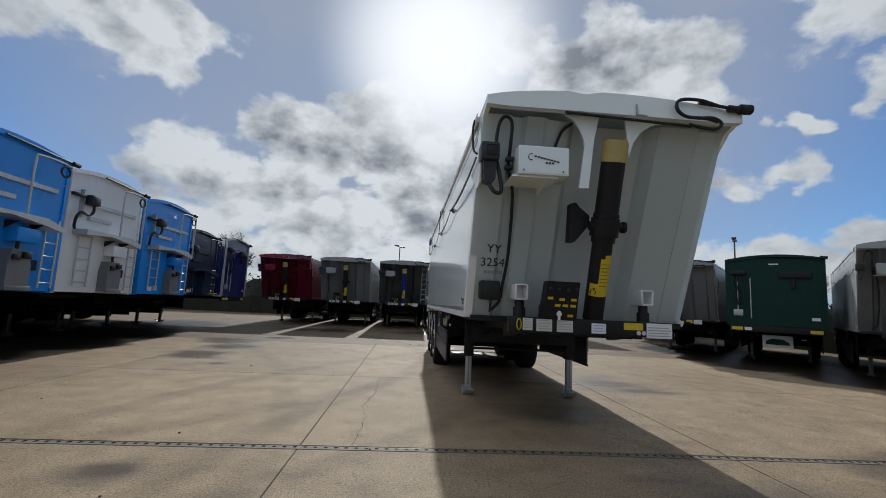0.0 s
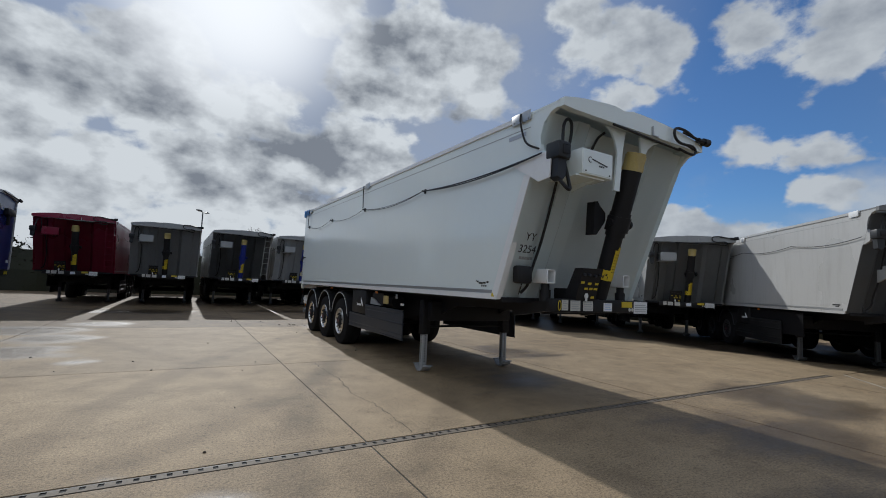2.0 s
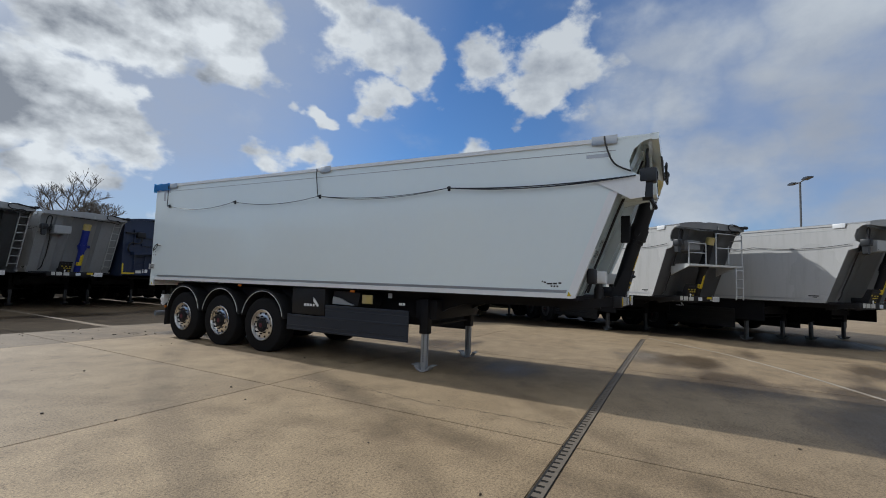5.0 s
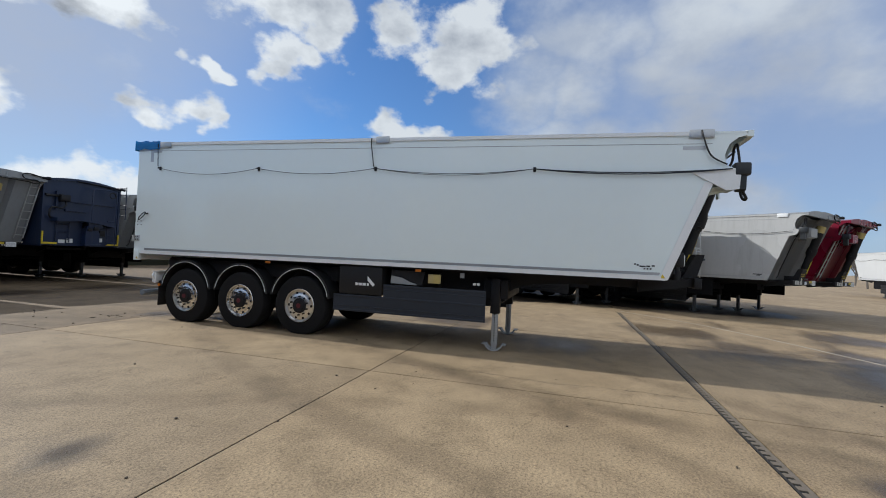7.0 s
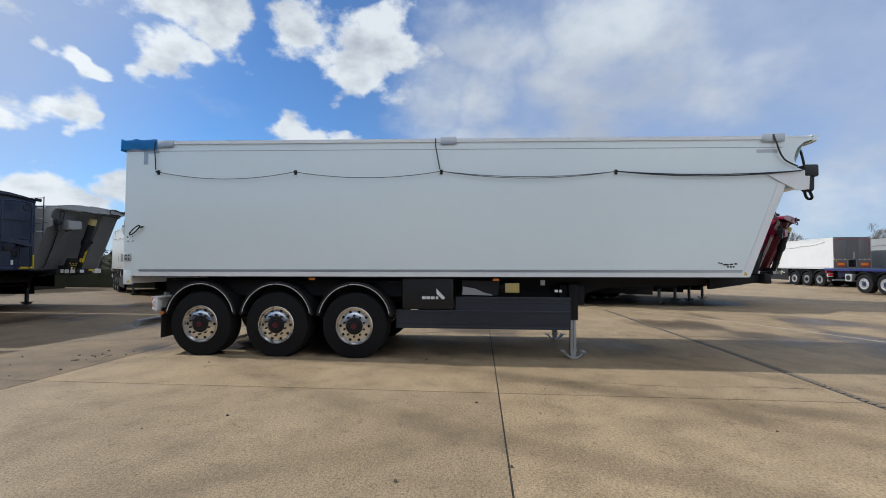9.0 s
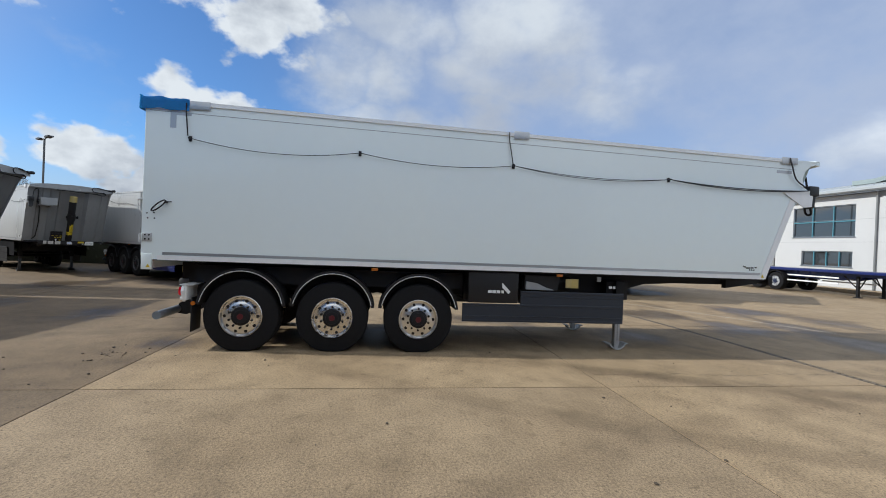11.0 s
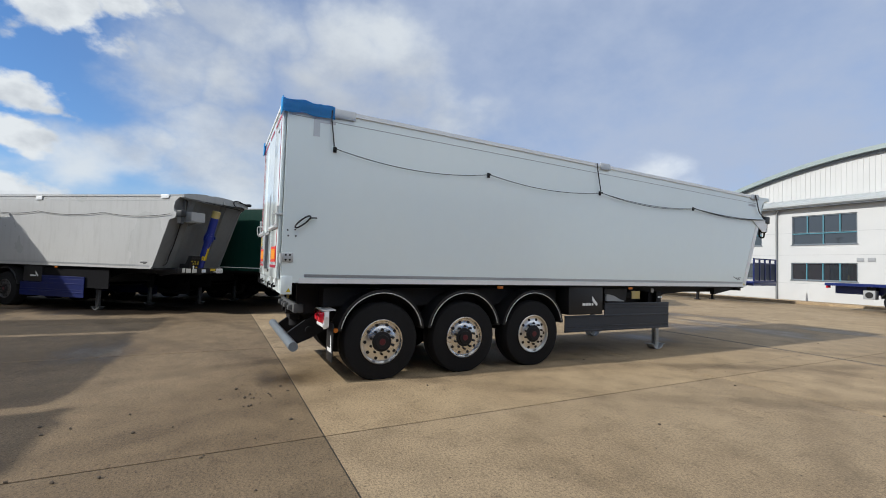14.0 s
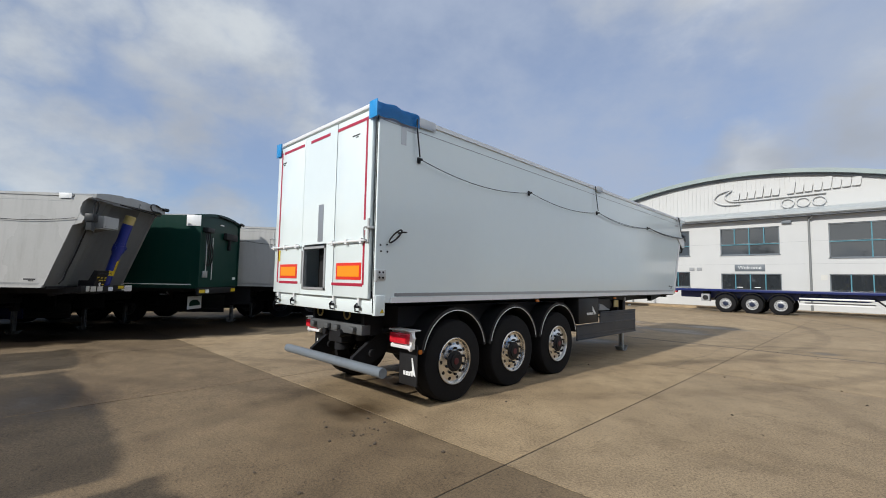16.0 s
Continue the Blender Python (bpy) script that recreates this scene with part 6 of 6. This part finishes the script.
for x in (-0.13, 11.0, 16.4):
    bm = B()
    tube(bm, curve_pts([(x - 0.25, 0.42, 6.15), (x - 0.1, 0.2, 5.95), (x, 0.09, 5.75), (x, 0.09, 3.0), (x, 0.09, 0.0)], 4), 0.06, 10)
    part("downpipe", bm, mat("downpipe_grey", (0.2, 0.21, 0.21), 0.5), office)
for z in (1.2, 3.05, 4.5):
    bm = B()
    box(bm, -8.9, 23.2, 0.0, 0.004, z, z + 0.012)
    part("panel_joint", bm, TARP, office)
bm = B()
box(bm, 2.23, 3.96, 0.0, 0.05, 2.60, 3.05, 0.006)
board = part("sign_board", bm, SIGN, office, "slate sign reading Welcome")
text = bpy.data.curves.new("lettering", "FONT")
text.body, text.size, text.extrude, text.align_x, text.align_y = "Welcome", 0.34, 0.004, "CENTER", "CENTER"
text.materials.append(LABEL)
letters = new("lettering", text)
letters.parent = board
letters.matrix_basis = pose(3.09, 0.056, 2.83, 90, 0, 180)
for x in (2.55, 3.55):
    bm = B()
    box(bm, x - 0.03, x + 0.3, -0.035, -0.02, 1.45, 1.50)
    part("door_bar", bm, LABEL, office)
# raised sign on the gable: plain shapes only
bm = B()
tube(bm, curve_pts([(3.6, -0.33, 7.35), (4.6, -0.33, 7.40), (5.2, -0.33, 7.75), (4.9, -0.33, 8.22), (4.1, -0.33, 8.42), (4.5, -0.33, 8.05), (4.3, -0.33, 7.68), (3.5, -0.33, 7.55), (1.0, -0.33, 7.56), (-1.0, -0.33, 7.60)], 6), 0.05, 8)
swoosh = part("swoosh", bm, WALL, office, "raised white swoosh outline")
for k in range(14):
    x0 = 4.05 - 0.455 * k - (0.35 if k > 5 else 0)
    z0 = 7.66 + 0.016 * k
    tall = 0.80 if k in (3, 6, 10) else 0.54
    bm = B()
    prism(bm, [(x0, z0 + 0.04), (x0 - 0.04, z0), (x0 - 0.34, z0), (x0 - 0.38, z0 + 0.04), (x0 - 0.38 - 0.13 * tall, z0 + tall - 0.04), (x0 - 0.34 - 0.13 * tall, z0 + tall), (x0 - 0.04 - 0.13 * tall, z0 + tall), (x0 - 0.13 * tall, z0 + tall - 0.04)], "y", -0.44, -0.30)
    part("sign_shape", bm, WALL, office)
for x in (0.95, 0.15, -0.65):
    bm = B()
    tube(bm, [(x + 0.33 * math.cos(a), -0.35, 7.12 + 0.29 * math.sin(a)) for a in (2 * math.pi * k / 24 for k in range(24))], 0.035, 8, closed=True)
    part("sign_ring", bm, WALL, office)
for x in (6.0, 6.5):
    bm = B()
    box(bm, x, x + 0.34, 0.0, 0.03, 2.62, 2.86, 0.005)
    part("wall_vent", bm, TARP, office)
bm = B()
box(bm, 0.75, 1.25, 0.0, 0.16, 5.72, 5.92, 0.01)
part("flood_lamp", bm, SIGN, office)
bm = B()
box(bm, -0.92, -0.6, 0.004, 0.02, 2.02, 2.36)
part("notice", bm, CREAM, office)
bm = B()
box(bm, -8.9, 23.2, -32, -0.66, -0.2, 6.5)
part("hall", bm, WALL, office)
bm = B()
box(bm, -9.5, 24.0, 0.0, 1.6, -0.16, 0.09, 0.01)
tagged(part("pavement", bm, CONCRETE), "concrete footway along the office wall", "pavement", kind="structure").matrix_world = pose(0, -18, 0)


# ---- lamp posts ----
def lamp_post(x, y, h, turn, heads):
    root = thing("street_lamp", pose(x, y, ground_z(x), 0, 0, turn), "tall grey steel yard lamp", "street lamp", "yard lamps")
    bm = B()
    tube(bm, [(0, 0, 0), (0, 0, h * 0.4), (0, 0, h)], 0.06, 10)
    part("pole", bm, POLE, root)
    for s in heads:
        bm = B()
        cyl(bm, (0, 0, h), (s * 0.5, 0, h + 0.06), 0.035, 8)
        part("arm", bm, POLE, root)
        bm = B()
        prism(bm, [(s * 0.45, h + 0.10), (s * 0.7, h + 0.17), (s * 1.15, h + 0.14), (s * 1.2, h + 0.06), (s * 0.5, h + 0.02)], "y", -0.16, 0.16)
        part("lamp_head", bm, DARKGREY, root)


lamp_post(-1.3, 52.7, 7.9, 65, (1, -1))
lamp_post(30, -3.1, 8.7, 15, (1, -1))
lamp_post(27.5, 34.9, 8.0, 50, (1, -1))


# ---- bare trees ----
def bare_tree(x, y, h, seed, name="tree"):
    rng = random.Random(seed)
    root = thing(name, pose(x, y, ground_z(x)), "leafless winter tree with fine twigs", "tree", "bare trees beyond the yard")
    trunk, twigs = B(), B()

    def grow(p, d, length, r, level):
        q = p + d * length
        mid = (p + q) / 2 + Vector((rng.uniform(-1, 1), rng.uniform(-1, 1), rng.uniform(-0.5, 0.5))) * length * 0.07
        tube(trunk if level < 3 else twigs, [p, mid, q], max(r, 0.014), 6 if level < 2 else 4 if level < 4 else 3)
        if level >= 6:
            return
        for _ in range(5 if not level else 3 if level < 4 else 4):
            turn = Vector((rng.uniform(-1, 1), rng.uniform(-1, 1), rng.uniform(-0.25, 0.8))).normalized()
            nd = (d * 0.75 + turn * 0.75 + Vector((0, 0, 0.10))).normalized()
            grow(p.lerp(q, rng.uniform(0.55, 1.0)), nd, length * rng.uniform(0.62, 0.8), r * 0.6, level + 1)
    grow(Vector((0, 0, -0.1)), Vector((0, 0, 1)), h * 0.27, h * 0.018, 0)
    part("trunk", trunk, BARK, root)
    part("crown", twigs, BARK, root, "fine bare twigs")
    return root


tree = bare_tree(14.4, 54.0, 14.4, 3)
tree_b = bare_tree(34.0, 66.0, 9.0, 8)
for k, (x, y, sc) in enumerate(((62, -30, 0.7), (68, -40, 0.7), (74, -27, 0.65), (66, -52, 0.75), (80, -38, 0.75), (58, -48, 0.6), (-2, 66, 0.7), (6, 70, 0.8), (-14, 68, 0.8), (-24, 60, 0.9), (75, 45, 0.9), (60, 62, 0.9))):
    o = copy_thing(tree if k % 2 else tree_b, pose(x, y, ground_z(x), 0, 0, 47 * k) @ Matrix.Scale(sc, 4))


# ---- scrub and hedge behind the rows ----
LEAF = mat("winter_scrub", (0.026, 0.029, 0.014), 0.8, vary=0.5, scale=3)


def hedge(x0, y0, x1, y1, h, seed):
    """An overgrown hedge: a rough core, and many small leaves and twigs standing out of it."""
    rng = np.random.default_rng(seed)
    d = np.array((x1 - x0, y1 - y0))
    length = float(np.hypot(*d))
    d = d / length
    n = np.array((-d[1], d[0]))
    verts, faces = [], []
    steps = int(length / 0.8)
    for k in range(steps + 1):
        top, half = h * rng.uniform(0.62, 0.95), rng.uniform(0.35, 0.6)
        for u, z in ((-half, -0.2), (-half * 1.1, top * 0.5), (-half * 0.4, top), (half * 0.5, top * 0.95), (half * 1.1, top * 0.5), (half, -0.2)):
            p = np.array((x0, y0)) + d * (length * k / steps) + n * u
            verts.append((p[0], p[1], z))
        if k:
            a = 6 * (k - 1)
            faces += [(a + i, a + i + 1, a + i + 7, a + i + 6) for i in range(5)]
    count = int(length * 110)
    along, off, high = rng.uniform(0, length, count), rng.normal(0, 0.42, count), h * rng.beta(2.2, 1.6, count)
    size = rng.uniform(0.05, 0.16, count)
    for i in range(count):
        p = np.array((x0, y0)) + d * along[i] + n * off[i]
        u, v = rng.normal(size=3), rng.normal(size=3)
        u, v = u / np.linalg.norm(u) * size[i], v / np.linalg.norm(v) * size[i] * 0.7
        c = np.array((p[0], p[1], high[i] + 0.1))
        a = len(verts)
        verts += [tuple(c - u), tuple(c + v), tuple(c + u), tuple(c - v)]
        faces.append((a, a + 1, a + 2, a + 3))
    me = bpy.data.meshes.new("hedge")
    me.from_pydata(verts, [], faces)
    me.materials.append(LEAF)
    tagged(new("hedge", me), "dark overgrown hedge added behind the parked trailers to block light", "hedge", kind="stuff")


# the west and east hedges are unseen additions, blocking light beneath the rows
hedge(-20.6, 0.5, -20.6, 36.5, 2.2, 3)
hedge(-20.6, 37.0, 20.5, 37.0, 3.2, 4)
hedge(22.0, 4.0, 22.0, 40.0, 2.4, 5)


# ---- yard surface: slabs, joints, drain, lines ----
XJ = [-14.38, -9.88, -5.38, -0.88, 3.62, 8.12, 12.62, 17.0]
YJ = [-13.2, -7.2, -1.2, 4.80, 4.92, 8.95, 14.92, 20.9, 26.9]
for i in range(len(XJ) - 1):
    for j in range(len(YJ) - 1):
        if j == 3:
            continue
        bm = B()
        g = 0.008
        xs, ys = (XJ[i] + g, XJ[i + 1] - g), (YJ[j] + g, YJ[j + 1] - g)
        cuts = sorted({*xs, *([2.0] if xs[0] < 2 < xs[1] else []), *([16.0] if xs[0] < 16 < xs[1] else [])})
        top = [[bm.verts.new((x, y, ground_z(x) + dz)) for y in ys] for x in cuts for dz in (0.0,)]
        low = [[bm.verts.new((x, y, ground_z(x) - 0.012)) for y in ys] for x in cuts]
        for a, b in ((top, 1), (low, 0)):
            for k in range(len(cuts) - 1):
                bm.faces.new((a[k][0], a[k + 1][0], a[k + 1][1], a[k][1]))
        for k in range(len(cuts) - 1):
            for e in (0, 1):
                bm.faces.new((top[k][e], top[k + 1][e], low[k + 1][e], low[k][e]))
        for k in (0, -1):
            bm.faces.new((top[k][0], top[k][1], low[k][1], low[k][0]))
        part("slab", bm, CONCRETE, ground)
for x in XJ:
    for y0, y1 in ((YJ[0], 4.80), (4.92, YJ[-1])):
        bm = B()
        box(bm, x - 0.0075, x + 0.0075, y0, y1, ground_z(x) - 0.014, ground_z(x) - 0.005)
        part("joint", bm, JOINT, ground)
for y in YJ:
    if y in (4.80, 4.92):
        continue
    bm = B()
    for a, b in zip([-14.5, 2.0, 16.0], [2.0, 16.0, 17.0]):
        prism(bm, [(a, ground_z(a) - 0.014), (b, ground_z(b) - 0.014), (b, ground_z(b) - 0.005), (a, ground_z(a) - 0.005)], "y", y - 0.0075, y + 0.0075)
    part("joint", bm, JOINT, ground)

drain = thing("drain_channel", pose(0, 4.86, 0), "cast iron slotted drain channel across the yard", "drain")
drain["kind"] = "structure"
IRON_EDGE = mat("dark_iron_edge", (0.03, 0.026, 0.022), 0.6, vary=0.4, bump=0.3)
IRON = mat("cast_iron", (0.19, 0.155, 0.115), 0.75, 0.0, vary=0.4, bump=0.4, dirt=0.5, dirt_color=(0.10, 0.085, 0.065))
bars = B()
for k in range(5):
    x = -0.249 + 0.0996 * k
    box(bars, x, x + 0.064, -0.022, 0.034, -0.0075, 0.0)
box(bars, -0.249, 0.249, -0.050, -0.020, -0.0075, 0.001)
bm = B()
for a, b in ((-14.5, 2.0), (2.0, 9.65)):
    prism(bm, [(a, ground_z(a) - 0.0118), (b, ground_z(b) - 0.0118), (b, ground_z(b) - 0.0085), (a, ground_z(a) - 0.0085)], "y", -0.056, 0.056)
part("channel", bm, HOLE, drain)
for y0, y1 in ((-0.056, -0.051), (0.036, 0.054)):
    bm = B()
    for a, b in ((-14.5, 2.0), (2.0, 9.65)):
        prism(bm, [(a, ground_z(a) - 0.0118), (b, ground_z(b) - 0.0118), (b, ground_z(b) - 0.003), (a, ground_z(a) - 0.003)], "y", y0, y1)
    part("channel_edge", bm, IRON_EDGE, drain)
first = part("grating", bars, IRON, drain)
first.location = (-14.25, 0, 0)
for k in range(1, 56):
    x = -14.25 + 0.5 * k
    if x > 9.4:
        break
    o = new("grating", first.data)
    o.parent = drain
    o.matrix_basis = Matrix.Translation((x, 0, ground_z(x))) @ Matrix.Rotation(math.atan2(-0.0085 if x > 2 else 0, 1) * -1, 4, "Y")
bm = B()
box(bm, 9.45, 17.0, -0.08, 0.08, ground_z(14) - 0.01, ground_z(9.4) + 0.0)
part("drain_end", bm, CONCRETE, drain)


def painted_line(pts, w=0.075):
    bm = B()
    for (x0, y0), (x1, y1) in zip(pts, pts[1:]):
        d = Vector((x1 - x0, y1 - y0)).normalized()
        n = Vector((-d.y, d.x)) * w / 2
        ring = [(x0 + n.x, y0 + n.y), (x0 - n.x, y0 - n.y), (x1 - n.x, y1 - n.y), (x1 + n.x, y1 + n.y)]
        top = [bm.verts.new((x, y, ground_z(x) + 0.004)) for x, y in ring]
        low = [bm.verts.new((x, y, ground_z(x) + 0.001)) for x, y in ring]
        bm.faces.new(top)
        for k in range(4):
            bm.faces.new((low[k], low[(k + 1) % 4], top[(k + 1) % 4], top[k]))
    tagged(part("painted_line", bm, LINEPAINT), "worn white painted guide line", "road marking", kind="structure")


painted_line([(2.9, 1.05), (4.8, 1.72), (5.8, 2.1), (7.4, 2.85), (8.7, 3.75), (9.96, 4.8)])

# wandering cracks
CRACK = mat("crack_shadow", (0.05, 0.043, 0.035), 0.95, vary=0.3)
for seed, x, y0, y1 in ((1, -0.35, 4.98, 8.9), (2, 0.9, 8.99, 12.0)):
    rng = random.Random(seed)
    bm, prev = B(), None
    n = 40
    for k in range(n + 1):
        y = y0 + (y1 - y0) * k / n
        x += rng.uniform(-0.035, 0.035)
        w = rng.uniform(0.002, 0.006)
        pair = (bm.verts.new((x - w, y, 0.002)), bm.verts.new((x + w, y, 0.002)))
        if prev:
            bm.faces.new((prev[0], prev[1], pair[1], pair[0]))
        prev = pair
    tagged(part("crack", bm, CRACK), "hairline crack in the concrete", "crack", kind="structure")

# crumbs of stone and dry leaf dropped on the yard
rng = random.Random(77)
bm = B()
for k in range(70):
    if k < 26:
        x, y = rng.gauss(0.6, 0.22), rng.gauss(15.45, 0.16)
    elif k < 40:
        x, y = rng.gauss(-0.2, 0.6), rng.gauss(16.6, 0.5)
    else:
        x, y = rng.uniform(-4.6, 1.0), rng.uniform(2.5, 16.0)
    size = rng.uniform(0.008, 0.022)
    made = bmesh.ops.create_icosphere(bm, subdivisions=1, radius=size)["verts"]
    bmesh.ops.scale(bm, vec=(1, rng.uniform(0.5, 1.0), rng.uniform(0.35, 0.7)), verts=made)
    bmesh.ops.rotate(bm, cent=(0, 0, 0), matrix=Matrix.Rotation(rng.uniform(0, 6.28), 3, "Z"), verts=made)
    bmesh.ops.translate(bm, vec=(x, y, size * 0.35), verts=made)
tagged(part("grit", bm, mat("dark_grit", (0.09, 0.07, 0.05), 0.9, vary=0.4)), "scattered crumbs of stone on the concrete", "grit", kind="stuff")
